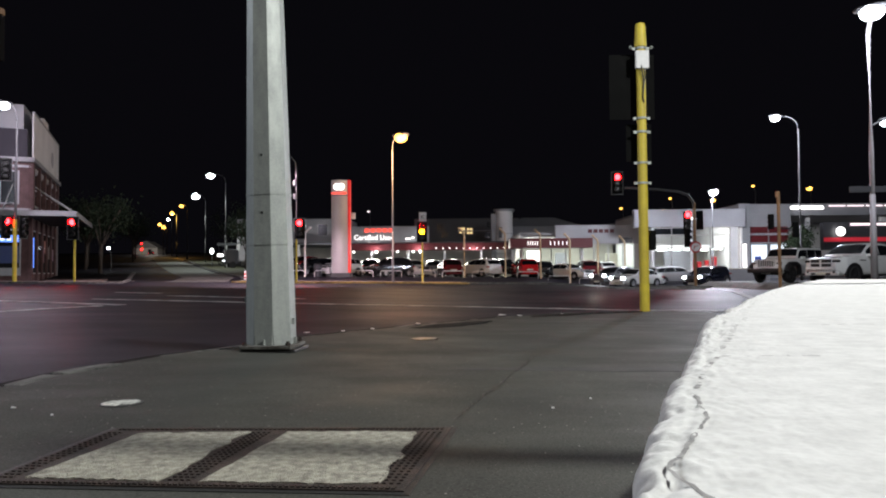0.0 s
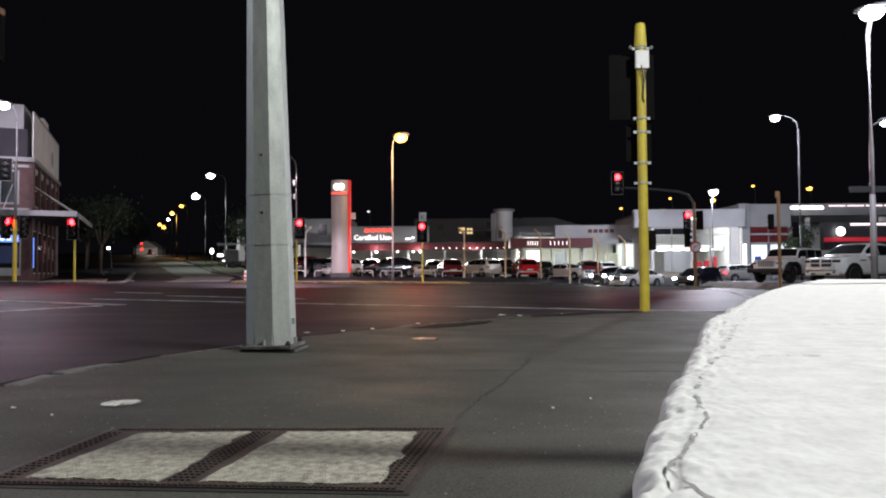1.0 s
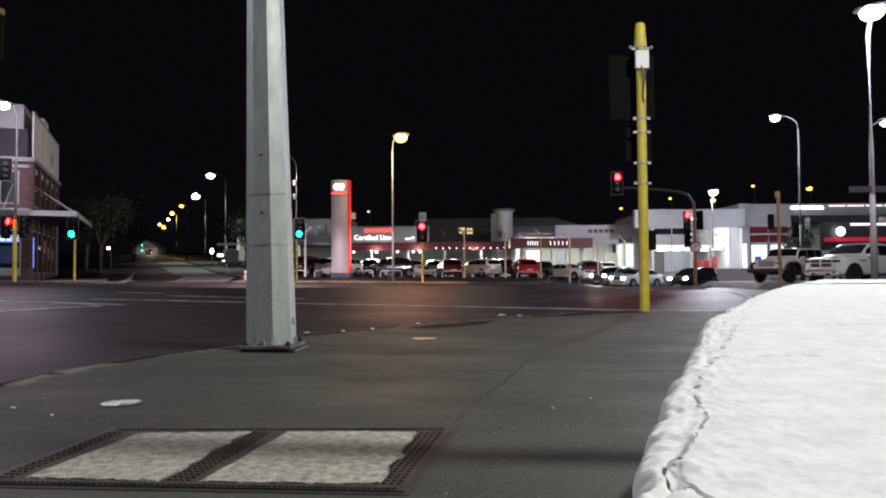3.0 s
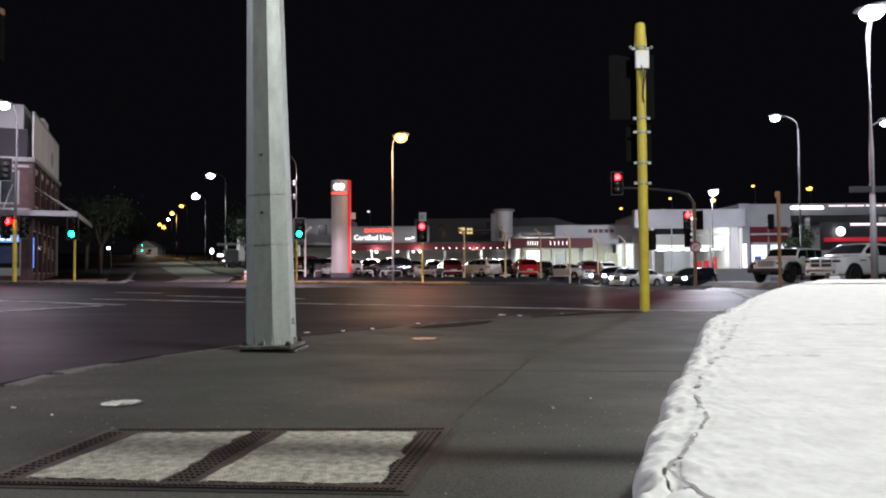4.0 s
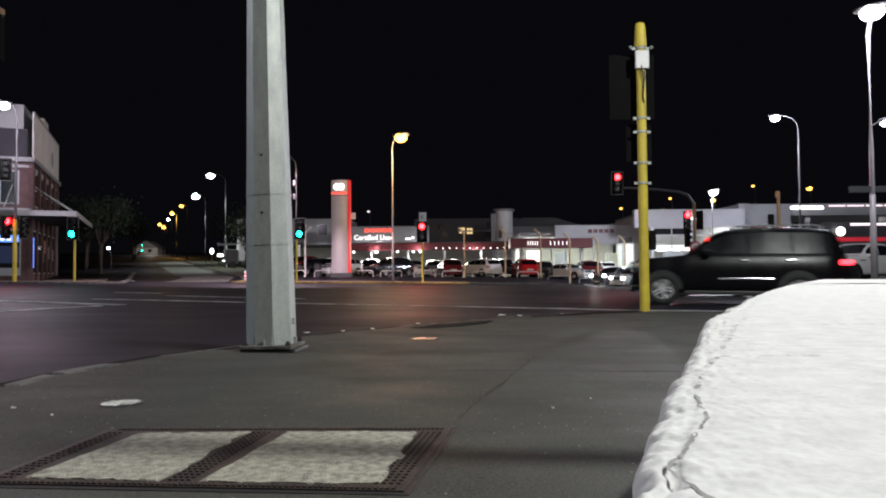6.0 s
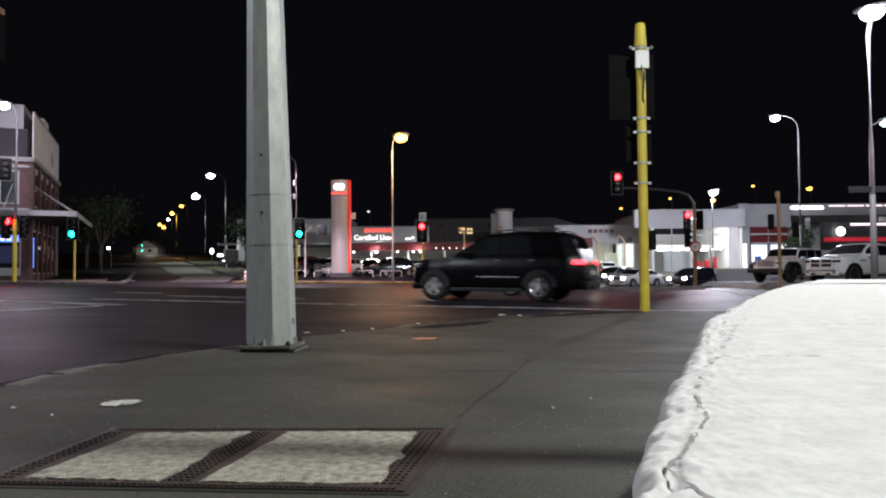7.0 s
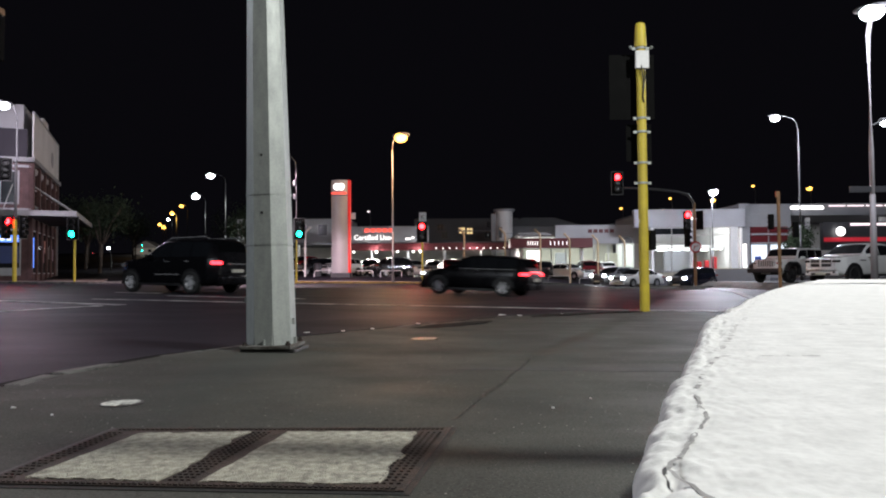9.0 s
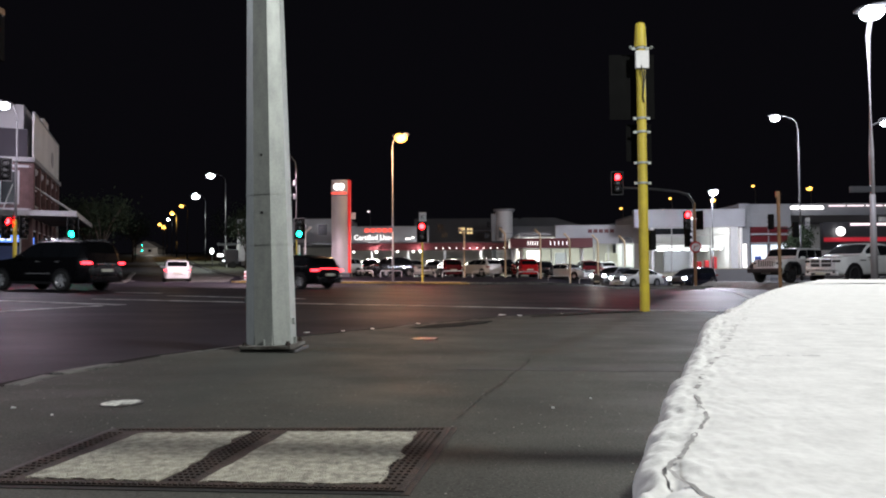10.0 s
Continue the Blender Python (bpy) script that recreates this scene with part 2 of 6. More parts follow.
def box(bm, x0, y0, z0, x1, y1, z1, bevel=0.0, m=None, mat=0):
    geo = bmesh.ops.create_cube(bm, size=1.0, matrix=Matrix.LocRotScale(((x0 + x1) / 2, (y0 + y1) / 2, (z0 + z1) / 2), None, (abs(x1 - x0), abs(y1 - y0), abs(z1 - z0))))
    vs = geo["verts"]
    fs = {f for v in vs for f in v.link_faces}
    for f in fs:
        f.material_index = mat
    if m is not None:
        bmesh.ops.transform(bm, matrix=m, verts=vs)
    if bevel:
        es = list({e for v in vs for e in v.link_edges})
        bmesh.ops.bevel(bm, geom=es, offset=bevel, segments=2, affect="EDGES", profile=0.6)
    return bm


def rod(bm, a, b, r0, r1=None, n=12, mat=0):
    a, b = Vector(a), Vector(b)
    d = b - a
    m = Matrix.Translation((a + b) / 2) @ d.to_track_quat("Z", "Y").to_matrix().to_4x4()
    geo = bmesh.ops.create_cone(bm, cap_ends=True, segments=n, radius1=r0, radius2=r0 if r1 is None else r1, depth=d.length, matrix=m)
    for f in {f for v in geo["verts"] for f in v.link_faces}:
        f.material_index = mat
    return bm


def ball(bm, c, r, sub=2, scale=(1, 1, 1)):
    bmesh.ops.create_icosphere(bm, subdivisions=sub, radius=r, matrix=Matrix.LocRotScale(c, None, scale))
    return bm


def pipe(bm, pts, r, n=10):
    """A bent tube through points."""
    rings = []
    pts = [Vector(p) for p in pts]
    for i, p in enumerate(pts):
        d = (pts[min(i + 1, len(pts) - 1)] - pts[max(i - 1, 0)]).normalized()
        q = d.to_track_quat("Z", "Y")
        rings.append([bm.verts.new(p + q @ Vector((r * math.cos(6.2832 * k / n), r * math.sin(6.2832 * k / n), 0))) for k in range(n)])
    for a, b in zip(rings, rings[1:]):
        for k in range(n):
            bm.faces.new((a[k], a[(k + 1) % n], b[(k + 1) % n], b[k]))
    bm.faces.new(rings[0]), bm.faces.new(rings[-1])
    return bm


def prism(bm, outline, z0, z1, mat=0):
    """A flat shape with thickness; z0 and z1 may be functions of (x, y)."""
    za = z0 if callable(z0) else (lambda x, y: z0)
    zb = z1 if callable(z1) else (lambda x, y: z1)
    lo = [bm.verts.new((x, y, za(x, y))) for x, y in outline]
    hi = [bm.verts.new((x, y, zb(x, y))) for x, y in outline]
    fs = [bm.faces.new(hi), bm.faces.new(lo[::-1])]
    k = len(lo)
    fs += [bm.faces.new((lo[i], lo[(i + 1) % k], hi[(i + 1) % k], hi[i])) for i in range(k)]
    for f in fs:
        f.material_index = mat
    return bm


B = bmesh.new


def smooth(v):
    v = min(1.0, max(0.0, v))
    return v * v * (3 - 2 * v)


def gz(x, y):
    """Height of the land: it falls to the right, the yard and the side road rise behind the junction."""
    z = -0.012 * max(-40.0, min(40.0, x))
    left = smooth((-x / max(y, 20.0) - 0.13) / 0.1)
    z += 0.034 * max(0.0, min(y, 420.0) - 50.0) * left
    start = 46.0 + 13.0 * smooth((x - 6.0) / 6.0)
    z += 0.29 * smooth((y - start) / 9.0) * (1 - 0.8 * left)
    z -= 0.12 * math.exp(-((x - 3.5) / 5.0) ** 2 - ((y - 26.5) / 4.0) ** 2)
    z -= 0.48 * math.exp(-((x - 15.5) / 6.0) ** 2 - ((y - 51.0) / 9.0) ** 2)
    return z


# ---------------------------------------------------------------- ground, pavement, kerbs
def ground_sheet():
    xs = np.unique(np.concatenate([np.linspace(-900, -130, 12), np.linspace(-130, -44, 22), np.linspace(-44, 44, 89), np.linspace(44, 130, 14), np.linspace(130, 900, 10)]))
    ys = np.unique(np.concatenate([np.linspace(-300, -10, 8), np.linspace(-10, 90, 101), np.linspace(90, 420, 60), np.linspace(420, 1500, 12)]))
    verts = [(x, y, gz(x, y)) for y in ys for x in xs]
    k = len(xs)
    faces = [(j * k + i, j * k + i + 1, (j + 1) * k + i + 1, (j + 1) * k + i) for j in range(len(ys) - 1) for i in range(k - 1)]
    me = bpy.data.meshes.new("ground")
    me.from_pydata(verts, [], faces)
    me.materials.append(ASPHALT)
    for p in me.polygons:
        p.use_smooth = True
    return tagged(new("ground", me), "dark worn asphalt roadway of the junction at night", "road", kind="structure")


def strip(name, line, width, mat, parent=None, lift=0.006, thick=0.004, step=1.0):
    """A painted line or kerb laid along a polyline on the land."""
    bm = B()
    pts = []
    for (ax, ay), (bx, by) in zip(line, line[1:]):
        n = max(1, int(math.hypot(bx - ax, by - ay) / step))
        pts += [(ax + (bx - ax) * i / n, ay + (by - ay) * i / n) for i in range(n)]
    pts.append(line[-1])
    rows = []
    for i, (x, y) in enumerate(pts):
        a, b = pts[max(0, i - 1)], pts[min(len(pts) - 1, i + 1)]
        d = Vector((b[0] - a[0], b[1] - a[1])).normalized()
        nx, ny = -d.y * width / 2, d.x * width / 2
        cuts = max(1, int(width / 0.6))
        across = [1 - 2 * j / cuts for j in range(cuts + 1)]
        tops = [(x + nx * u, y + ny * u, gz(x + nx * u, y + ny * u) + lift + thick) for u in across]
        low = lift + thick + 0.05
        rows.append([bm.verts.new(v) for v in [(*tops[0][:2], tops[0][2] - low)] + tops + [(*tops[-1][:2], tops[-1][2] - low)]])
    for a, b in zip(rows, rows[1:]):
        for k in range(len(a) - 1):
            bm.faces.new((a[k], a[k + 1], b[k + 1], b[k]))
    bm.faces.new(rows[0]), bm.faces.new(rows[-1])
    return part(name, bm, mat, parent)


EDGE = [(-3.3, -4.0), (-3.1, 2.0), (-2.98, 4.2), (-2.88, 5.2), (-2.56, 6.35), (-2.05, 7.3), (-1.5, 8.5), (-0.37, 10.1), (0.9, 11.8), (2.1, 13.05), (3.4, 13.7), (4.6, 13.75), (6.5, 13.2), (9.0, 12.4), (14.0, 10.6), (24.0, 6.4)]


def near_pavement():
    rnd = random.Random(4)
    bm = B()
    outline = EDGE + [(24.0, -6.0), (-3.3, -6.0)]
    prism(bm, [(x, y) for x, y in outline], lambda x, y: gz(x, y) - 0.1, lambda x, y: gz(x, y) + 0.018)
    bmesh.ops.triangulate(bm, faces=bm.faces)
    pav = tagged(part("pavement", bm, PAVING), "grey asphalt footpath corner with faint cracks and patches", "pavement", kind="structure")
    # kerb stones, worn and half buried, along the edge of the footpath
    for (ax, ay), (bx, by) in zip(EDGE, EDGE[1:]):
        ln = math.hypot(bx - ax, by - ay)
        n = max(1, round(ln / 0.5))
        for i in range(n):
            if rnd.random() < 0.42:
                continue
            a, b = (i + 0.03) / n, (i + 0.97) / n
            p, q = Vector((ax + (bx - ax) * a, ay + (by - ay) * a)), Vector((ax + (bx - ax) * b, ay + (by - ay) * b))
            d = (q - p).normalized()
            c, h = (p + q) / 2, (q - p).length / 2
            bm = B()
            box(bm, -h, -0.075, -0.12, h, 0.075, 0.022 + rnd.uniform(-0.008, 0.01), 0.02)
            for v in bm.verts:
                v.co += Vector((rnd.uniform(-0.02, 0.02), rnd.uniform(-0.018, 0.018), rnd.uniform(-0.008, 0.005)))
            ob = part("kerb_stone", bm, KERBNEAR, pav)
            ob.matrix_basis = pose(c.x, c.y, gz(c.x, c.y), 0, 0, math.degrees(math.atan2(d.y, d.x)) + rnd.uniform(-4, 4))
    strip("gutter", [(x - 0.10, y + 0.06) for x, y in EDGE[1:12]], 0.16, DAMP, pav, 0.002, 0.003, step=0.3)
    return pav


def crack(name, pts, width, parent):
    """A tar-filled seam, a thin uneven band just above the surface."""
    rnd = random.Random(len(pts) * 7)
    bm = B()
    dense = []
    for (ax, ay), (bx, by) in zip(pts, pts[1:]):
        dense += [(ax + (bx - ax) * i / 8 + rnd.uniform(-0.012, 0.012), ay + (by - ay) * i / 8 + rnd.uniform(-0.012, 0.012)) for i in range(8)]
    dense.append(pts[-1])
    rows = []
    for i, (x, y) in enumerate(dense):
        a, b = dense[max(0, i - 1)], dense[min(len(dense) - 1, i + 1)]
        d = Vector((b[0] - a[0], b[1] - a[1])).normalized()
        w = width * rnd.uniform(0.4, 1.2) / 2
        rows.append([bm.verts.new((x - d.y * w * s, y + d.x * w * s, gz(x, y) + 0.0215)) for s in (-1, 1)])
    for a, b in zip(rows, rows[1:]):
        bm.faces.new((a[0], a[1], b[1], b[0]))
    return part(name, bm, TAR, parent)


TAR = material("tar_seam", (0.022, 0.021, 0.02), 0.6, scale=6, fine=60, bump=0.4)


def slot(a, b, c, d, u, v):
    """Point inside a four-cornered cover."""
    return (a[0] * (1 - u) * (1 - v) + b[0] * u * (1 - v) + c[0] * u * v + d[0] * (1 - u) * v,
            a[1] * (1 - u) * (1 - v) + b[1] * u * (1 - v) + c[1] * u * v + d[1] * (1 - u) * v)


def access_cover():
    """Double pit cover: studded rusty steel frame with two concrete infills."""
    rnd = random.Random(9)
    co = thing("access_cover", "double pit cover, rusty studded steel frame around two worn concrete infills", "manhole cover")
    A, Bc, C, D = (-1.69, 2.545), (-0.145, 2.475), (0.04, 3.48), (-1.605, 3.43)
    top = lambda x, y: gz(x, y) + 0.026
    bm = B()
    prism(bm, [A, Bc, C, D], lambda x, y: gz(x, y) - 0.05, top)
    part("steel_frame", bm, RUST, co)
    bm = B()
    prism(bm, [(A[0] - 0.03, A[1] - 0.03), (Bc[0] + 0.02, Bc[1] - 0.03), (C[0] + 0.03, C[1] + 0.02), (D[0] - 0.03, D[1] + 0.02)], lambda x, y: gz(x, y) - 0.05, lambda x, y: gz(x, y) + 0.021)
    part("seal", bm, TAR, co)
    # concrete infills with ragged edges
    quads = (((-1.61, 2.70), (-1.08, 2.665), (-0.965, 3.465), (-1.49, 3.43)), ((-0.925, 2.655), (-0.26, 2.635), (-0.12, 3.485), (-0.77, 3.475)))
    for quad in quads:
        ring = [(i / 26, 0.0) for i in range(26)] + [(1.0, i / 14) for i in range(14)] + [(1 - i / 26, 1.0) for i in range(26)] + [(0.0, 1 - i / 14) for i in range(14)]
        bm = B()
        pts = []
        for u, v in ring:
            wob = (0.055 if u == 1.0 else 0.02) * noise.noise((u * 5 + quad[0][0] * 3, v * 7, 0.5)) - (0.03 * max(0.0, v - 0.45) if u == 1.0 else 0.0) if (u == 1.0 or v == 1.0) else 0.0
            quad = [(0.965 * a, 0.965 * b) for a, b in quad] if quad is quads[0] or quad is quads[1] else quad
            pts.append(slot(*quad, u + rnd.uniform(-0.01, 0.008) + wob, v + rnd.uniform(-0.014, 0.01) + wob))
        prism(bm, pts, lambda x, y: gz(x, y), lambda x, y: gz(x, y) + 0.031)
        part("infill", bm, CONCRETE, co, "worn pale concrete infill")
    # raised studs on the bars of the frame
    bm = B()
    for u0, u1, v0, v1, nu, nv in ((0.425, 0.485, 0.06, 0.9, 4, 22), (0.915, 0.985, 0.06, 0.9, 4, 22), (0.01, 0.055, 0.06, 0.9, 3, 20), (0.02, 0.98, 0.94, 0.98, 70, 2), (0.02, 0.98, 0.01, 0.04, 70, 2)):
        for i in range(nu):
            for j in range(nv):
                x, y = slot(A, Bc, C, D, u0 + (u1 - u0) * (i + 0.5) / nu, v0 + (v1 - v0) * (j + 0.5) / nv)
                box(bm, x - 0.007, y - 0.007, top(x, y) - 0.002, x + 0.007, y + 0.007, top(x, y) + 0.005)
    tagged(part("stud", bm, RUST, co), kind="stuff")
    return co


def hydrant_lid():
    lid = thing("valve_lid", "small oval valve lid painted white, worn, set in the footpath", "manhole cover", pose(-1.89, 4.10, gz(-1.89, 4.10) + 0.018, 0, 0, 20))
    bm = B()
    rnd = random.Random(3)
    ring = [(0.11 * math.cos(a) * rnd.uniform(0.9, 1.05), 0.10 * math.sin(a) * rnd.uniform(0.6, 1.05)) for a in np.linspace(0, 6.283, 24, endpoint=False)]
    prism(bm, ring, -0.01, 0.006)
    part("plate", bm, material("white_paint_worn", (0.72, 0.72, 0.66), 0.8, second=(0.10, 0.10, 0.09), scale=14, fine=60, mix=0.8, bump=0.5), lid)
    bm = B()
    prism(bm, [(0.122 * math.cos(a), 0.128 * math.sin(a)) for a in np.linspace(0, 6.283, 24, endpoint=False)], -0.02, 0.003)
    part("rim", bm, TAR, lid)


def wall_top(x, y):
    return 0.735 + 0.0014 * noise.noise((x * 3.5, y * 3.5, 0.7)) + 0.00010 * noise.noise((x * 34, y * 34, 1.7)) + 0.00005 * noise.noise((x * 120, y * 120, 3.7))


def wall_crack(parent, pts, width, seed, gaps=0.0):
    """A dirt-filled crack in the plaster, broken into short runs."""
    rnd = random.Random(seed)
    bm = B()
    dense = []
    for (ax, ay), (bx, by) in zip(pts, pts[1:]):
        n = max(3, int(math.hypot(bx - ax, by - ay) / 0.0022))
        dense += [(ax + (bx - ax) * i / n, ay + (by - ay) * i / n) for i in range(n)]
    wob = [Vector((x, y)) + 0.0013 * Vector((noise.noise((x * 160, y * 160, seed)), noise.noise((x * 160, y * 160, seed + 9.0)))) for x, y in dense]
    last = None
    for i, v in enumerate(wob):
        d = (wob[min(i + 1, len(wob) - 1)] - wob[max(i - 1, 0)]).normalized()
        f = noise.noise((i * 0.21, seed * 3.0, 0.0))
        w = 1.25 * width * (0.55 + 0.9 * abs(f) + rnd.uniform(-0.15, 0.15)) / 2
        row = [bm.verts.new((v.x - d.y * w * k, v.y + d.x * w * k, wall_top(v.x, v.y) + 0.0003)) for k in (-1, 1)]
        if last and f > gaps - 0.5:
            bm.faces.new((last[0], last[1], row[1], row[0]))
        last = row
    return part("crack", bm, CRACK, parent)


CRACK = material("dirty_crack", (0.20, 0.19, 0.19), 0.95, second=(0.40, 0.39, 0.38), scale=90, fine=300, mix=1.0, bump=0.0)


def white_wall():
    """Broad low wall with a chipped plaster edge; the camera rests on it."""
    bm = B()
    e, q = Vector((0.359, 0.933)), Vector((0.933, -0.359))
    base = Vector((-0.030, 0.0))
    ss = np.concatenate([np.linspace(-0.6, 0.1, 14), 0.1 + 4.7 * np.linspace(0, 1, 760)[1:] ** 2.0])
    qs = np.concatenate([np.linspace(0, 0.075, 70), 0.075 + 1.75 * np.linspace(0, 1, 54)[1:] ** 1.7])
    rows = []
    for s in ss:
        row = []
        k = 0.6 + 0.8 * min(1.5, max(0.0, s))
        bite = noise.noise((s * 10.0, 0.3, 0.0))
        chip = k * (0.0050 * max(-0.35, min(0.35, 2.2 * bite)) + 0.0016 * noise.noise((s * 46.0, 2.3, 0.0)) + 0.0046 * abs(noise.noise((s * 80.0, 1.3, 0.0))) + 0.0022 * noise.noise((s * 190.0, 6.3, 0.0)))
        lip = (0.015 + 0.004 * noise.noise((s * 9, 4.0, 0)) + 0.005 * noise.noise((s * 3.1, 9.0, 0)) + 0.005 * noise.noise((s * 48, 8.0, 0))) * k
        open_ = smooth(0.25 + 2.6 * noise.noise((s * 13.0, 5.5, 0)))
        for d in qs:
            p = base + e * s + q * (d + chip * math.exp(-d * 26)) + Vector((0.0244 * max(0.0, s) ** 2 + 0.065 * max(0.0, s - 0.95), 0))
            r = 0.012
            drop = 0.0 if d > r else (r - math.sqrt(max(0.0, r * r - (r - d) ** 2))) * 0.8
            far = 4.8 - s
            end = 0.0 if far > 0.5 else (0.5 - math.sqrt(max(0.0, 0.25 - (0.5 - max(0.0, far)) ** 2))) * 0.4
            bumpy = wall_top(p.x, p.y) - 0.735
            groove = 0.0025 * math.exp(-((d - lip) / 0.003) ** 2) * open_
            pit = (0.0032 * max(0.0, noise.noise((s * 70, d * 110, 2.0))) + 0.0024 * noise.noise((s * 150, d * 190, 5.0))) * math.exp(-d * 38) * k + 0.0008 * max(-0.2, noise.noise((s * 300, d * 400, 7.0))) * math.exp(-d * 22)
            row.append(bm.verts.new((p.x, p.y, 0.735 - drop - end + bumpy - groove - pit)))
        rows.append(row)
    for a, b in zip(rows, rows[1:]):
        for k in range(len(qs) - 1):
            bm.faces.new((a[k], a[k + 1], b[k + 1], b[k]))
    # faces down to the ground
    def skirt(line):
        low = [bm.verts.new((v.co.x, v.co.y, gz(v.co.x, v.co.y) - 0.05)) for v in line]
        for i in range(len(line) - 1):
            bm.faces.new((line[i], line[i + 1], low[i + 1], low[i]))
    skirt([r[0] for r in rows]), skirt([r[-1] for r in rows]), skirt(rows[0]), skirt(rows[-1])
    wall = tagged(part("low_wall", bm, PLASTER, smooth=True), "low broad wall with rough chipped white-painted plaster top", "wall")
    wall_crack(wall, [(0.0718, 0.2281), (0.0821, 0.2436), (0.0962, 0.2702), (0.1100, 0.297), (0.1150, 0.304), (0.1202, 0.328), (0.1303, 0.3617)], 0.0021, 1, 0.15)
    wall_crack(wall, [(0.1303, 0.3617), (0.1606, 0.4332), (0.1892, 0.4908), (0.2047, 0.519)], 0.0032, 2, 0.55)
    wall_crack(wall, [(0.0718, 0.2281), (0.0733, 0.213), (0.0749, 0.1993), (0.0760, 0.190)], 0.0020, 3, 0.1)
    wall_crack(wall, [(0.2047, 0.519), (0.26, 0.52), (0.29, 0.515)], 0.0026, 4, 0.5)
    wall_crack(wall, [(0.225, 0.566), (0.27, 0.66), (0.33, 0.79), (0.42, 0.96)], 0.005, 5, 0.62)
    wall_crack(wall, [(0.434, 0.80), (0.465, 0.804), (0.496, 0.80)], 0.0035, 6, 0.45)
    return wall


# ---------------------------------------------------------------- poles and signals
def mast_pole():
    """Eight-sided tapered galvanised mast on a bolted base plate."""
    x, y = -1.70, 6.90
    ob = thing("steel_mast", "tall eight-sided tapered galvanised steel mast on a bolted base plate", "pole", pose(x, y, gz(x, y) + 0.018, 0, -1.05, 0))
    bm = B()
    n, r0, r1, h = 8, 0.243, 0.075, 9.0
    def ring(z, r, k=8):
        return [bm.verts.new((r * math.sin(radians(17 + 45 * i)), -r * math.cos(radians(17 + 45 * i)), z)) for i in range(k)]
    last = None
    for i in range(40):
        t = i / 39
        cur = ring(0.05 + h * t, r0 + (r1 - r0) * t)
        if last:
            for k in range(8):
                bm.faces.new((last[k], last[(k + 1) % 8], cur[(k + 1) % 8], cur[k]))
        last = cur
    bm.faces.new(last)
    es = [e for e in bm.edges if abs(e.verts[0].co.z - e.verts[1].co.z) > 0.1]
    bmesh.ops.bevel(bm, geom=es, offset=0.012, segments=2, affect="EDGES")
    part("shaft", bm, GALV, ob)
    bm = B()
    box(bm, -0.25, -0.26, 0.03, 0.25, 0.26, 0.062, 0.006, m=pose(0.02, -0.02, 0, 0, 1.05, -4))
    part("base_plate", bm, BASEPLATE, ob, "rusting base plate")
    bm = B()
    box(bm, -0.25, -0.25, -0.03, 0.29, 0.26, 0.031, 0.02, m=pose(0.02, -0.02, 0, 0, 1.05, -4))
    part("grout_pad", bm, TAR, ob)
    for i in range(4):
        a = radians(-4 + 45 + 90 * i)
        bm = B()
        cx, cy = 0.30 * math.cos(a) + 0.02, 0.30 * math.sin(a) - 0.02
        rod(bm, (cx, cy, 0.05), (cx, cy, 0.10), 0.016, n=8)
        rod(bm, (cx, cy, 0.062), (cx, cy, 0.082), 0.028, n=6)
        part("anchor_bolt", bm, RUST, ob)
    # gusset ribs against the foot
    for i in range(4):
        bm = B()
        prism(bm, [(0.18, -0.008), (0.25, -0.008), (0.25, 0.008), (0.18, 0.008)], 0.06, 0.12)
        g = part("gusset", bm, GALV, ob)
        g.matrix_basis = pose(0, 0, 0, 0, 0, -4 + 90 * i)
    # steel straps
    for z in (1.04, 1.53):
        bm = B()
        rr = (r0 + (r1 - r0) * z / h) + 0.006
        lo, hi = ring(z - 0.012, rr), ring(z + 0.012, rr)
        for k in range(8):
            bm.faces.new((lo[k], lo[(k + 1) % 8], hi[(k + 1) % 8], hi[k]))
        part("strap", bm, GALV, ob)
    for z, w in ((1.86, 0.022), (1.30, 0.018)):
        rr = r0 + (r1 - r0) * z / h
        bm = B()
        box(bm, -w, -0.0015, -0.06, w, 0.004, 0.06)
        p = part("cover_plate", bm, GALV, ob)
        p.matrix_basis = pose(rr * 0.93 * math.sin(radians(-5.5)), -rr * 0.93 * math.cos(radians(-5.5)), z, 0, 0, -5.5)
        bm = B()
        box(bm, -0.011, -0.003, 0.03, 0.011, -0.001, 0.052)
        part("key_hole", bm, BLACK, p)
    for s, z in ((1, 0.28), (-1, 0.5)):
        bm = B()
        box(bm, -0.02, -0.02, -0.03, 0.015, 0.015, 0.03, 0.004)
        p = part("bracket", bm, GALV, ob)
        p.matrix_basis = pose(0.228 * s, -0.03, z)
    return ob


def lens_disc(parent, place, r, lit, dark, on, change):
    """A round signal lens, lit on one side; it turns over in its housing when the signal changes."""
    bm = B()
    for side, mat in ((-1, 0), (1, 1)):
        geo = bmesh.ops.create_uvsphere(bm, u_segments=16, v_segments=6, radius=r, matrix=Matrix.LocRotScale((0, side * 0.012, 0), None, (1, 0.25, 1)))
        vs = geo["verts"]
        kill = [v for v in vs if (v.co.y - side * 0.012) * side < -1e-4]
        bmesh.ops.delete(bm, geom=kill, context="VERTS")
        for f in bm.faces:
            c = f.calc_center_median()
            f.material_index = 0 if c.y < 0 else 1
    first, second = (lit, dark) if on else (dark, lit)
    ob = part("lens", bm, [first, second], parent, "lit signal lens" if on else "")
    ob.matrix_basis = pose(*place)
    if change is not None:
        FLIPS.append((ob, place, change))
    return ob


FLIPS = []


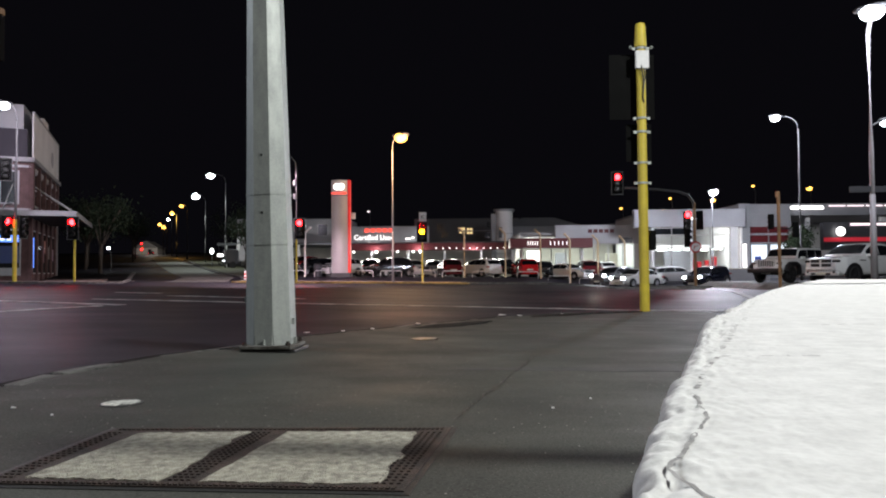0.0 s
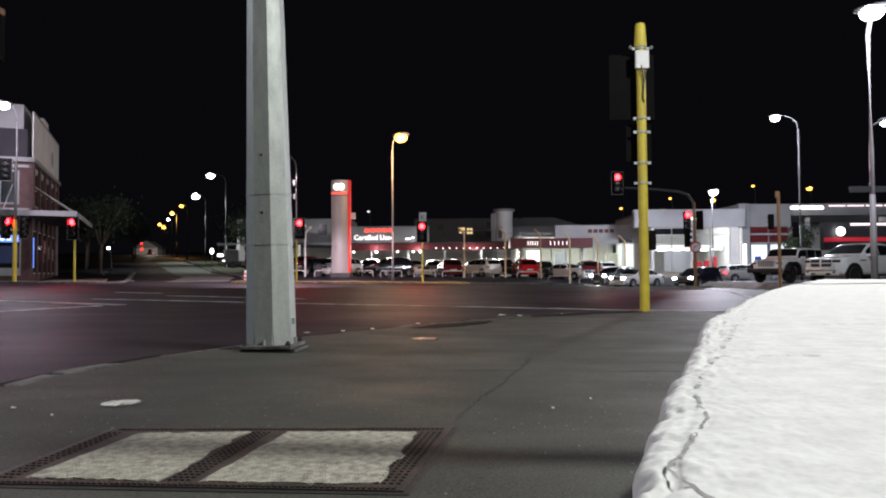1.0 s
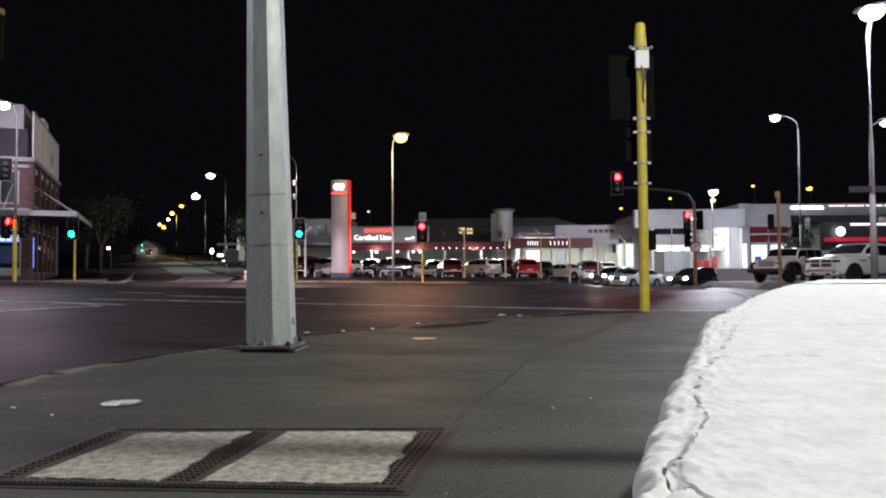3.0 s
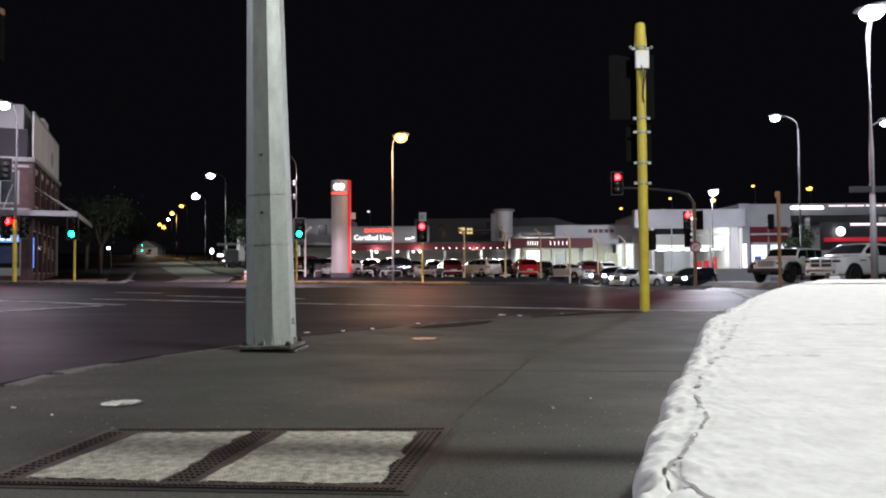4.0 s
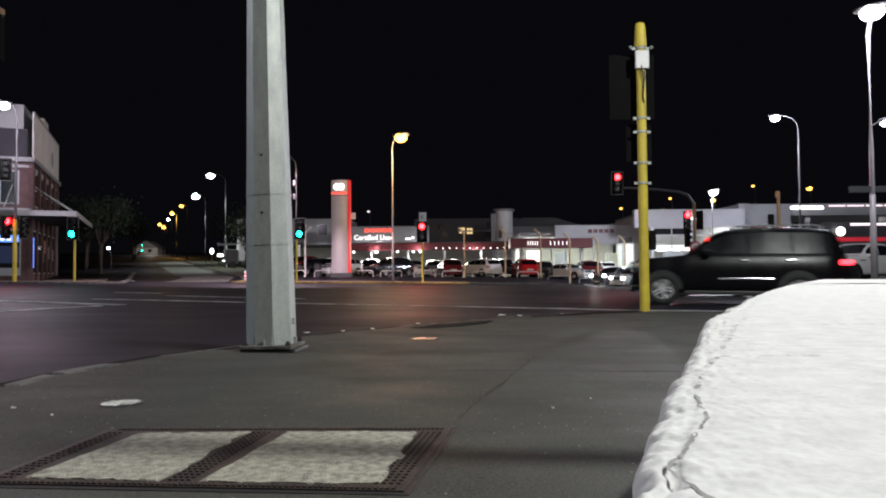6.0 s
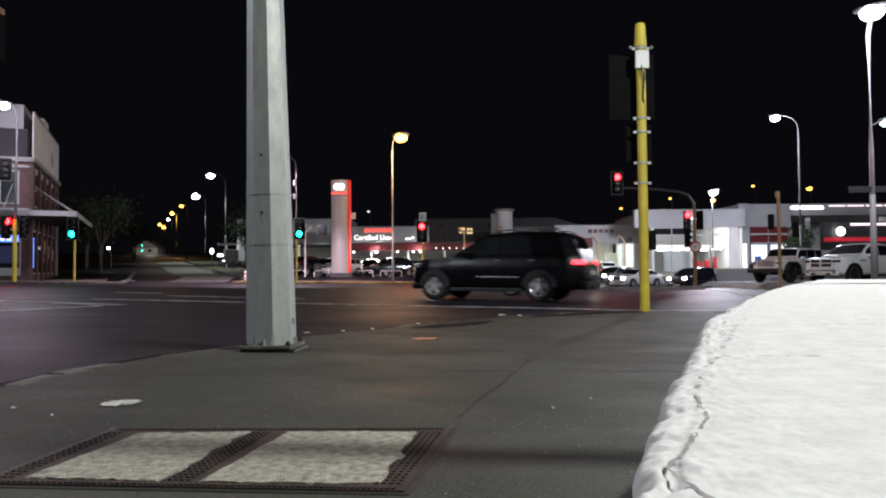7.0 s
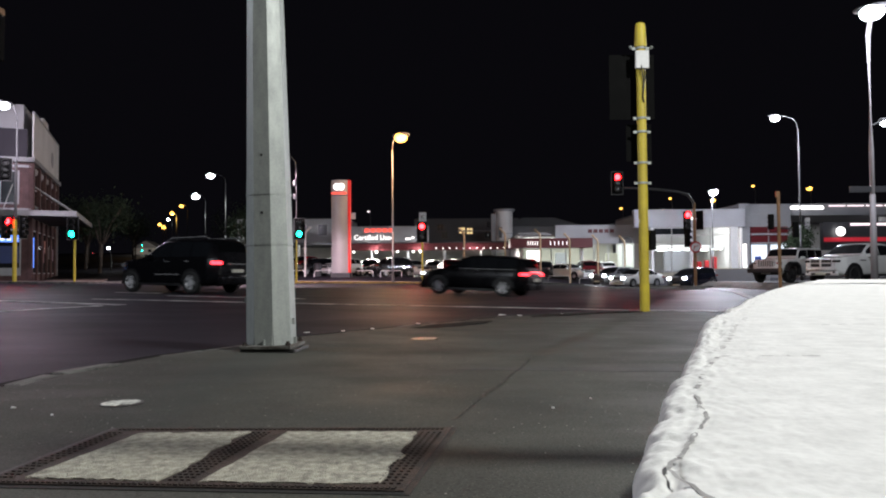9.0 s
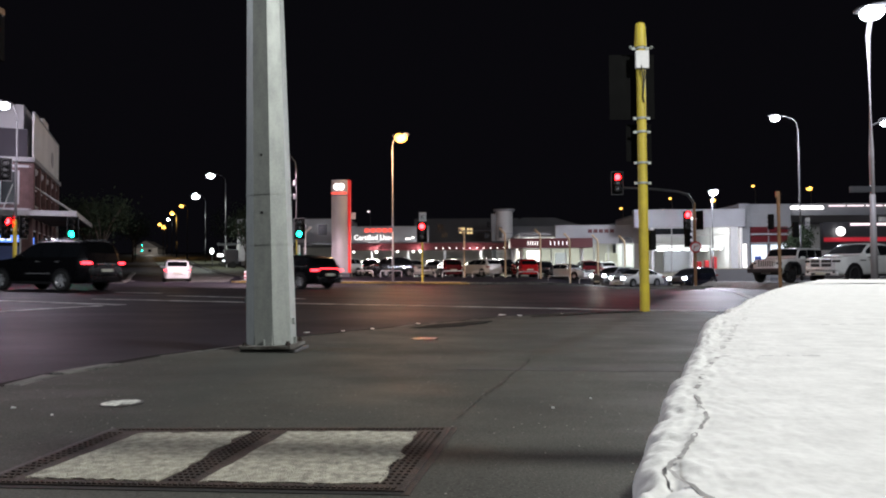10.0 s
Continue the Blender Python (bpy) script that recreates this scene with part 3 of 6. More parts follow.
def signal_head(parent, at, red, amber, green, changes=(None, None, None), turn=0.0, r=0.17, board=True):
    """Three-light signal head: black housing, backing board, visors and lenses."""
    head = part("signal_head", box(B(), -0.19, -0.05, -0.55, 0.19, 0.14, 0.55, 0.03), MATTE, parent)
    head.matrix_basis = pose(*at, 0, 0, turn)
    if board:
        bm = B()
        box(bm, -0.33, 0.02, -0.66, 0.33, 0.032, 0.66, 0.004)
        part("backing_board", bm, MATTE, head)
        bm = B()
        for x0, z0, x1, z1 in ((-0.34, -0.67, 0.34, -0.63), (-0.34, 0.63, 0.34, 0.67), (-0.34, -0.63, -0.31, 0.63), (0.31, -0.63, 0.34, 0.63)):
            box(bm, x0, 0.012, z0, x1, 0.026, z1)
        part("border", bm, plain("signal_border", (0.06, 0.06, 0.058), 0.5) if "signal_border" not in bpy.data.materials else bpy.data.materials["signal_border"], head)
    for k, (lit, on, ch) in enumerate(((G_RED, red, changes[0]), (G_AMBER, amber, changes[1]), (G_GREEN, green, changes[2]))):
        z = 0.34 - 0.34 * k
        lens_disc(head, (0, -0.058, z), r, lit, LENS_DARK, on, ch)
        bm = B()
        seg = 12
        rows = []
        for i in range(seg + 1):
            a = radians(-30 + 240 * i / seg)
            c, s = math.cos(a), math.sin(a)
            rows.append([bm.verts.new((rr * c, yy, z + rr * s)) for rr, yy in ((r + 0.012, -0.04), (r + 0.012, -0.2), (r + 0.006, -0.2), (r + 0.006, -0.04))])
        for a, b in zip(rows, rows[1:]):
            for j in range(4):
                bm.faces.new((a[j], a[(j + 1) % 4], b[(j + 1) % 4], b[j]))
        part("visor", bm, BLACK, head)
    return head


def traffic_signal(x, y, z0, top, heads, mat=YELLOW, r=0.06, label="", extra=None):
    ob = thing("traffic_signal", label, "traffic light", pose(x, y, z0), "traffic signals of the junction")
    bm = B()
    rod(bm, (0, 0, -0.3), (0, 0, top - z0), r, n=14)
    rod(bm, (0, 0, top - z0), (0, 0, top - z0 + 0.03), r * 1.15, r * 0.6, n=14)
    part("pole", bm, mat, ob, smooth=False)
    bm = B()
    rod(bm, (0, 0, -0.2), (0, 0, 0.06), r * 1.7, r * 1.4, n=14)
    part("foot", bm, KERB, ob)
    for h in heads:
        signal_head(ob, (h[0], h[1], h[2] - z0), *h[3:])
    if extra:
        extra(ob)
    return ob


def street_lamp(x, y, z0, head, mat=LAMPPOST, glow_mat=None, r=0.065, arm=True, size=0.42, label="", lean=0.0, extra=None):
    """Tapered post with a curved arm and a luminaire whose lens glows."""
    glow_mat = glow_mat or G_WHITE
    ob = thing("street_lamp", label, "street lamp", pose(x, y, z0), "street lamps")
    hx, hy, hz = head[0] - x, head[1] - y, head[2] - z0
    bm = B()
    pts = [(0, 0, -0.3), (0, 0, hz * 0.5), (lean, 0, hz - 0.9)]
    reach = math.hypot(hx, hy)
    if reach > 0.3:
        arm_pts = [(lean, 0, hz - 1.0), (hx * 0.06, hy * 0.06, hz - 0.45), (hx * 0.25, hy * 0.25, hz - 0.1), (hx * 0.55, hy * 0.55, hz + 0.05), (hx * 0.85, hy * 0.85, hz + 0.06)]
    else:
        pts += [(hx, hy, hz)]
    if reach > 0.3:
        pipe(bm, arm_pts, r * 0.42)
    pipe(bm, pts, r * 0.8)
    rod(bm, (0, 0, -0.3), (0, 0, hz * 0.35), r * 1.25, r * 0.95, n=12)
    part("post", bm, mat, ob, smooth=True)
    d = math.degrees(math.atan2(hy, hx)) if reach > 0.05 else 180
    bm = B()
    ball(bm, (0, 0, 0.06), 1.0, 2, (size * 0.95, size * 0.42, size * 0.24))
    hd = part("luminaire", bm, LAMPPOST, ob, smooth=True)
    hd.matrix_basis = pose(hx, hy, hz, 0, 0, d)
    # Lens ball is oversized; the lamp's glare is put into its shape.
    bm = B()
    ball(bm, (0.0, 0, -0.1), 1.0, 2, (size * 0.62, size * 0.52, size * 0.46))
    part("lamp_lens", bm, glow_mat, hd, "glowing lamp lens", smooth=True)
    if extra:
        extra(ob)
    return ob


def near_signal():
    """Tall yellow post seen from behind: cap, clamps, white box, two dark heads facing away."""
    x, y = 4.06, 14.05
    ob = thing("traffic_signal", "tall yellow signal post with cap and white box, heads facing away", "traffic light", pose(x, y, gz(x, y) + 0.018), "traffic signals of the junction")
    part("pole", rod(B(), (0, 0, -0.2), (0, 0, 4.9), 0.098, 0.09, n=20), YELLOW, ob, smooth=False)
    bm = B()
    rod(bm, (0, 0, 5.36), (0, 0, 5.82), 0.125, 0.098, n=20)
    ball(bm, (0, 0, 5.82), 0.097, 2, (1, 1, 0.5))
    rod(bm, (0, 0, 4.85), (0, 0, 5.37), 0.09, n=16)
    part("cap", bm, YELLOW, ob, "yellow pole cap")
    part("control_box", box(B(), -0.135, -0.13, 4.9, 0.135, -0.05, 5.26, 0.01), WHITEWALL, ob, "white box on the post")
    for z in (5.33, 3.9, 3.62, 2.99, 2.58):
        bm = B()
        rod(bm, (0, 0, z - 0.02), (0, 0, z + 0.02), 0.112, n=20)
        box(bm, 0.1, -0.02, z - 0.025, 0.17, 0.02, z + 0.025)
        box(bm, -0.17, -0.02, z - 0.025, -0.1, 0.02, z + 0.025)
        part("clamp", bm, GALV, ob)
    for sx in (-0.2, 0.2):
        part("bolt", rod(B(), (sx, -0.03, 5.33), (sx * 1.1, -0.06, 5.36), 0.03, n=8), GALV, ob)
    bm = B()
    pipe(bm, [(-0.03, -0.1, 5.05), (-0.02, -0.14, 4.85), (0.02, -0.13, 4.6), (0.0, -0.12, 4.3), (0.03, -0.11, 4.2)], 0.014)
    pipe(bm, [(0.04, -0.1, 4.9), (0.05, -0.12, 4.7), (0.0, -0.12, 4.5)], 0.012)
    part("cable", bm, BLACK, ob)
    bm = B()
    box(bm, 0.11, -0.06, 1.22, 0.24, 0.12, 1.62, 0.02)
    part("pedestrian_head", bm, MATTE, ob, "small black pedestrian light box")
    for x0, z0, z1, w in ((-0.60, 3.92, 5.27, 0.93), (-0.27, 3.05, 3.82, 0.52)):
        bm = B()
        box(bm, x0, 0.2, z0, x0 + w, 0.215, z1, 0.006)
        board = part("backing_board", bm, MATTE, ob)
        bm = B()
        for k in range(3):
            zc = z0 + (z1 - z0) * (k + 0.5) / 3
            box(bm, x0 + w / 2 - 0.17, 0.215, zc - min(0.17, (z1 - z0) / 6.2), x0 + w / 2 + 0.17, 0.36, zc + min(0.17, (z1 - z0) / 6.2), 0.03)
        part("housing", bm, MATTE, board)
    return ob


# ---------------------------------------------------------------- vehicles
KINDS = dict(
    suv=dict(L=4.85, W=1.9, r=0.39, clear=0.28, belt=1.16, wheels=(1.42, -1.38), tumble=0.2, cowl=1.28, roof0=2.02, roof1=4.38, tail=4.72,
             top=[(0, 0.62), (0.02, 0.9), (0.1, 1.03), (0.35, 1.09), (1.25, 1.17), (1.35, 1.22), (1.98, 1.68), (2.2, 1.78), (3.0, 1.83), (4.0, 1.81), (4.4, 1.76), (4.55, 1.62), (4.74, 1.1), (4.8, 0.95), (4.85, 0.62)],
             posts=(1.62, 2.62, 3.58, 4.42), lamp_z=(0.88, 1.08)),
    wagon=dict(L=4.45, W=1.8, r=0.33, clear=0.2, belt=0.98, wheels=(1.33, -1.3), tumble=0.2, cowl=1.1, roof0=1.85, roof1=3.95, tail=4.35,
               top=[(0, 0.5), (0.03, 0.72), (0.15, 0.82), (0.4, 0.88), (1.05, 0.99), (1.15, 1.02), (1.8, 1.4), (2.1, 1.48), (2.8, 1.51), (3.6, 1.47), (4.0, 1.39), (4.3, 1.02), (4.4, 0.9), (4.45, 0.5)],
               posts=(1.45, 2.45, 3.35, 4.0), lamp_z=(0.68, 0.9)),
    hatch=dict(L=4.0, W=1.74, r=0.31, clear=0.19, belt=0.95, wheels=(1.2, -1.25), tumble=0.2, cowl=0.95, roof0=1.65, roof1=3.5, tail=3.9,
               top=[(0, 0.48), (0.03, 0.7), (0.15, 0.8), (0.35, 0.86), (0.9, 0.97), (1.0, 1.0), (1.6, 1.4), (1.9, 1.49), (2.5, 1.52), (3.2, 1.47), (3.55, 1.4), (3.85, 1.0), (3.95, 0.88), (4.0, 0.48)],
               posts=(1.25, 2.25, 3.0, 3.55), lamp_z=(0.66, 0.88)),
    sedan=dict(L=4.55, W=1.76, r=0.32, clear=0.19, belt=0.94, wheels=(1.36, -1.3), tumble=0.22, cowl=1.25, roof0=2.0, roof1=3.2, tail=3.85,
               top=[(0, 0.48), (0.03, 0.68), (0.15, 0.78), (0.4, 0.84), (1.2, 0.95), (1.3, 0.98), (1.95, 1.36), (2.25, 1.43), (2.8, 1.45), (3.2, 1.4), (3.85, 1.04), (4.0, 1.02), (4.4, 0.98), (4.52, 0.9), (4.55, 0.5)],
               posts=(1.55, 2.55, 3.35, 3.7), lamp_z=(0.64, 0.84)),
    offroader=dict(L=4.3, W=1.85, r=0.42, clear=0.4, belt=1.24, wheels=(1.35, -1.25), tumble=0.08, cowl=1.35, roof0=1.72, roof1=4.1, tail=4.28,
                   top=[(0, 0.75), (0.02, 1.1), (0.06, 1.2), (1.3, 1.28), (1.38, 1.3), (1.68, 1.76), (1.8, 1.83), (2.6, 1.86), (4.0, 1.85), (4.18, 1.8), (4.27, 1.28), (4.3, 0.75)],
                   posts=(1.5, 2.4, 3.2, 4.12), lamp_z=(0.9, 1.12)),
    pickup=dict(L=5.8, W=2.0, r=0.42, clear=0.38, belt=1.28, wheels=(1.95, -1.75), tumble=0.16, cowl=1.5, roof0=2.25, roof1=3.55, tail=3.95,
                top=[(0, 0.8), (0.03, 1.12), (0.12, 1.2), (0.4, 1.26), (1.4, 1.32), (1.52, 1.36), (2.2, 1.84), (2.45, 1.93), (3.1, 1.95), (3.55, 1.9), (3.9, 1.36), (4.0, 1.32), (5.7, 1.32), (5.78, 1.25), (5.8, 0.7)],
                posts=(1.85, 2.8, 3.62, 3.68), lamp_z=(0.98, 1.16)),
    van=dict(L=4.8, W=1.85, r=0.33, clear=0.25, belt=1.15, wheels=(1.55, -1.45), tumble=0.1, cowl=0.75, roof0=1.5, roof1=4.5, tail=4.75,
             top=[(0, 0.5), (0.03, 0.9), (0.2, 1.05), (0.7, 1.2), (0.8, 1.24), (1.45, 1.85), (1.7, 1.98), (2.5, 2.05), (4.4, 2.04), (4.6, 1.98), (4.77, 1.15), (4.8, 0.5)],
             posts=(1.1, 2.1, 3.4, 4.55), lamp_z=(0.75, 0.98)))


KINDS["crossover"] = dict(L=4.3, W=1.8, r=0.35, clear=0.24, belt=1.05, wheels=(1.32, -1.28), tumble=0.24, cowl=1.05, roof0=1.75, roof1=3.75, tail=4.2,
    top=[(0, 0.55), (0.02, 0.8), (0.1, 0.92), (0.35, 0.98), (1.0, 1.07), (1.1, 1.11), (1.7, 1.5), (1.95, 1.6), (2.5, 1.65), (3.3, 1.62), (3.75, 1.53), (4.0, 1.3), (4.18, 1.02), (4.26, 0.9), (4.3, 0.55)],
    posts=(1.4, 2.35, 3.25, 3.85), lamp_z=(0.76, 0.95))
for key in ("L", "cowl", "roof0", "roof1", "tail"):
    KINDS["suv"][key] *= 1.03
KINDS["suv"]["top"] = [(x * 1.03, z * 1.04) for x, z in KINDS["suv"]["top"]]
KINDS["suv"]["posts"] = tuple(x * 1.03 for x in KINDS["suv"]["posts"])
KINDS["suv"]["wheels"] = (1.74, -1.31)
KINDS["suv"]["belt"] *= 1.04


def section(k, x):
    """Half cross-section of a body, x metres behind its nose, from the sill to the middle of the roof."""
    top = float(np.interp(x, [p[0] for p in k["top"]], [p[1] for p in k["top"]]))
    L, W = k["L"], k["W"] / 2
    end = min(x, L - x)
    w = W * (0.80 + 0.20 * smooth(end / 0.55)) - (0.02 if x < 1.0 else 0.0)
    zb = k["clear"] + 0.1 * (1 - smooth(end / 0.6))
    belt = min(k["belt"], top - 0.03)
    rise = max(0.0, top - belt)
    wr = w - 0.03 - k["tumble"] * min(1.0, rise / 0.6)
    mid = zb + (belt - zb) * 0.55
    return [(0, zb), (w - 0.14, zb), (w - 0.03, zb + 0.07), (w, zb + 0.2), (w + 0.005, mid), (w - 0.015, belt - 0.05), (w - 0.045, belt),
            (w - 0.045 + (wr - w + 0.045) * 0.85, belt + rise * 0.82), (wr - 0.06, belt + rise * 0.95), (wr * 0.6, top - 0.006), (0, top)]


def skin(k, xs, lo, hi, push, both=True):
    """A patch of the body surface between section points lo and hi, lifted by push."""
    bm = B()
    for s in ((1, -1) if both else (1,)):
        rows = []
        for x in xs:
            sec = section(k, x)
            rows.append([(k["L"] / 2 - x, s * p[0], p[1]) for p in sec[lo:hi + 1]])
        arr = np.array(rows)
        grid = [[bm.verts.new(tuple(v)) for v in r] for r in arr]
        for a, b in zip(grid, grid[1:]):
            for j in range(len(a) - 1):
                bm.faces.new((a[j], a[j + 1], b[j + 1], b[j]))
    bmesh.ops.remove_doubles(bm, verts=bm.verts, dist=0.0005)
    bmesh.ops.recalc_face_normals(bm, faces=bm.faces)
    if push:
        bm.normal_update()
        # point outward from the cabin's heart
        for v in bm.verts:
            d = Vector(v.normal)
            if d.dot(v.co - Vector((0, 0, 0.9))) < 0:
                d = -d
            v.co += d * push
    return bm


def between(a, b, n=6):
    return list(np.linspace(a, b, n))


def wheel_of(parent, x, y, r, side, steel=False):
    bm = B()
    w = 0.115
    prof = [(r * 0.62, -w), (r * 0.93, -w), (r, -w * 0.6), (r, w * 0.6), (r * 0.93, w), (r * 0.62, w)]
    n = 28
    rings = [[bm.verts.new((rr * math.cos(6.2832 * i / n), yy, rr * math.sin(6.2832 * i / n))) for rr, yy in prof] for i in range(n)]
    for i in range(n):
        a, b = rings[i], rings[(i + 1) % n]
        for j in range(len(prof)):
            bm.faces.new((a[j], a[(j + 1) % len(prof)], b[(j + 1) % len(prof)], b[j]))
    wh = part("wheel", bm, TYRE, parent, smooth=True)
    wh.matrix_basis = pose(x, y, r)
    bm = B()
    o = side * w
    rod(bm, (0, o * 0.2, 0), (0, o * 0.35, 0), r * 0.63, n=24, mat=1)
    for i in range(5 if not steel else 6):
        a = 6.2832 * i / (5 if not steel else 6)
        m = Matrix.Rotation(a, 4, "Y")
        for off in (-0.035, 0.035):
            box(bm, off - 0.018, min(o * 0.6, o * 0.95), r * 0.1, off + 0.018, max(o * 0.6, o * 0.95), r * 0.62, m=m)
    rod(bm, (0, o * 0.5, 0), (0, o, 0), r * 0.16, n=12)
    for i in range(24):
        a0, a1 = 6.2832 * i / 24, 6.2832 * (i + 1) / 24
        q = [bm.verts.new((rr * math.cos(a), yy, rr * math.sin(a))) for a, rr, yy in ((a0, r * 0.66, o), (a1, r * 0.66, o), (a1, r * 0.57, o * 0.8), (a0, r * 0.57, o * 0.8))]
        bm.faces.new(q)
    part("rim", bm, [DARKRIM if steel else ALLOY, TYRE], wh, "spoked alloy rim")
    return wh


def car(kind, paint, m, label, head=None, tail=None, group="", name="car", bar=False, slim=False):
    """A road vehicle built about the middle of its footprint, its nose towards +x."""
    k = KINDS[kind]
    L, W = k["L"], k["W"] / 2
    ob = thing(name, label, "pickup truck" if kind == "pickup" else "car", m, group)
    keys = sorted(set([p[0] for p in k["top"]] + between(0, L, 26) + [0.08, 0.25, 0.5, L - 0.08, L - 0.25, L - 0.5]))
    bm = skin(k, keys, 0, 10, 0)
    for x in (keys[0], keys[-1]):
        sec = section(k, x)
        ring = [(k["L"] / 2 - x, p[0], p[1]) for p in sec] + [(k["L"] / 2 - x, -p[0], p[1]) for p in sec[::-1][1:-1]]
        bm.faces.new([bm.verts.new(v) for v in ring])
    bmesh.ops.remove_doubles(bm, verts=bm.verts, dist=0.001)
    # smooth panels with creases at the belt
    part("body", bm, CARPAINT[paint], ob, smooth=True)
    P = k["posts"]
    part("windscreen", skin(k, between(k["cowl"] + 0.1, k["roof0"], 8), 8, 10, 0.008), CARGLASS, ob)
    part("rear_window", skin(k, between(k["roof1"] + 0.08, k["tail"] - 0.08 if kind != "pickup" else k["tail"] - 0.06, 8), 8, 10, 0.008), REARGLASS, ob)
    for a, b in zip(P, P[1:]):
        if b - a < 0.2:
            continue
        for s in (1, -1):
            bm = B()
            rows = []
            for x in between(a + 0.02, b - 0.02, 6):
                sec = section(k, x)
                if sec[7][1] - sec[6][1] < 0.04:
                    continue
                lo, hi = Vector(sec[6]), Vector(sec[7])
                p, q = lo.lerp(hi, 0.08), lo.lerp(hi, 0.97)
                rows.append([bm.verts.new((L / 2 - x, s * (v.x + 0.008), v.y)) for v in (p, lo.lerp(hi, 0.5), q)])
            for u, v in zip(rows, rows[1:]):
                for j in range(2):
                    bm.faces.new((u[j], u[j + 1], v[j + 1], v[j]))
            part("side_window", bm, CARGLASS, ob)
    z0, z1 = k["lamp_z"]
    for s in (1, -1):
        # headlights and tail lights wrap the corners
        bm = B()
        box(bm, L / 2 - 0.3, s * (W * 0.56), z0 + 0.02, L / 2 - 0.01, s * (W * 0.84), z1 - 0.04, 0.04)
        if head:
            bm.clear()
            ball(bm, (L / 2 - 0.1, s * W * 0.7, (z0 + z1) / 2 - 0.01), 1.0, 2, (0.11, 0.12, 0.035) if slim else (0.13, 0.17, 0.10))
        part("headlight", bm, head or (LENS_DARK if kind == "pickup" else CHROME), ob, "lit headlight" if head else "")
        bm = B()
        zt = k["belt"] - 0.22
        box(bm, -L / 2 + 0.035, s * (W * 0.66), zt, -L / 2 + 0.3, s * (W * 0.955), zt + 0.11, 0.03)
        part("tail_light", bm, tail or TAIL_DARK, ob, "lit red tail light" if tail else "")
        bm = B()
        box(bm, L / 2 - k["cowl"] - 0.55, s * (W - 0.06), k["belt"] - 0.02, L / 2 - k["cowl"] - 0.36, s * (W + 0.16), k["belt"] + 0.13, 0.03)
        part("wing_mirror", bm, CARPAINT[paint], ob)
        for x in k["wheels"]:
            bm = B()
            n, gap = 16, 0.15 if kind == "pickup" else 0.07
            ring0 = [(x + (k["r"] + gap) * math.cos(math.pi * i / n), k["r"] + (k["r"] + gap) * math.sin(math.pi * i / n)) for i in range(n + 1)]
            vs = [[bm.verts.new((px, s * yy, max(k["clear"] - 0.02, pz))) for yy in (W - 0.25, W + 0.012)] for px, pz in ring0]
            for u, v in zip(vs, vs[1:]):
                bm.faces.new((u[0], u[1], v[1], v[0]))
            bm.faces.new([v[1] for v in vs])
            part("wheel_arch", bm, BLACK, ob)
            wheel_of(ob, x, s * (W - 0.085), k["r"], s, steel=kind in ("pickup", "offroader"))
        # sill and door handles
        bm = B()
        box(bm, k["wheels"][1] + k["r"] + 0.1, s * (W - 0.05), k["clear"] - 0.02, k["wheels"][0] - k["r"] - 0.1, s * (W + 0.02), k["clear"] + 0.07, 0.015)
        part("sill", bm, BLACK, ob)
        if kind == "wagon" and paint == "black":
            bm = B()
            box(bm, L / 2 - P[3] + 0.05, s * (W - 0.05), k["belt"] - 0.012, L / 2 - P[0] - 0.1, s * (W + 0.004), k["belt"] + 0.014, 0.005)
            part("window_trim", bm, CHROME, ob)
        if kind == "offroader":
            for x in k["wheels"]:
                pipe(bm := B(), [(x - 0.6, s * (W + 0.08), 0.5), (x - 0.5, s * (W + 0.1), 0.86), (x - 0.3, s * (W + 0.1), 0.98), (x + 0.3, s * (W + 0.1), 0.98), (x + 0.5, s * (W + 0.1), 0.86), (x + 0.62, s * (W + 0.08), 0.6)], 0.13, 8)
                part("fender_flare", bm, BLACK, ob)
        for px in (P[1], P[2]):
            bm = B()
            box(bm, L / 2 - px - 0.02, s * (W - 0.01), k["belt"] - 0.13, L / 2 - px + 0.16, s * (W + 0.03), k["belt"] - 0.1, 0.008)
            part("door_handle", bm, CHROME if kind == "suv" else CARPAINT[paint], ob)
    bm = B()
    if kind == "pickup":
        box(bm, L / 2 - 0.12, -W * 0.52, 0.80, L / 2 + 0.014, W * 0.52, 1.15, 0.04)
    elif kind == "offroader":
        box(bm, L / 2 - 0.1, -W * 0.52, 0.86, L / 2 + 0.012, W * 0.52, 1.16, 0.03)
    else:
        box(bm, L / 2 - 0.1, -W * 0.48, z0 - 0.04, L / 2 + 0.012, W * 0.48, z1 - 0.03, 0.03)
    part("grille", bm, BLACK, ob)
    if kind == "pickup":
        bm = B()
        box(bm, L / 2 + 0.004, -0.045, 0.80, L / 2 + 0.03, 0.045, 1.15, 0.01)
        box(bm, L / 2 + 0.004, -W * 0.52, 0.95, L / 2 + 0.028, W * 0.52, 1.0, 0.01)
        part("grille_cross", bm, CARPAINT[paint], ob, "white cross bars of the grille")
        part("lower_intake", box(B(), L / 2 - 0.1, -W * 0.5, 0.42, L / 2 + 0.036, W * 0.5, 0.53, 0.02), BLACK, ob)
        for s in (1, -1):
            part("fog_light", rod(B(), (L / 2 - 0.1, s * W * 0.66, 0.56), (L / 2 + 0.036, s * W * 0.66, 0.56), 0.05, n=14), LENS_DARK, ob)
            part("side_badge", box(B(), L / 2 - 1.75, s * (W - 0.01), 1.08, L / 2 - 1.35, s * (W + 0.014), 1.13, 0.005), CARPAINT["grey"], ob)
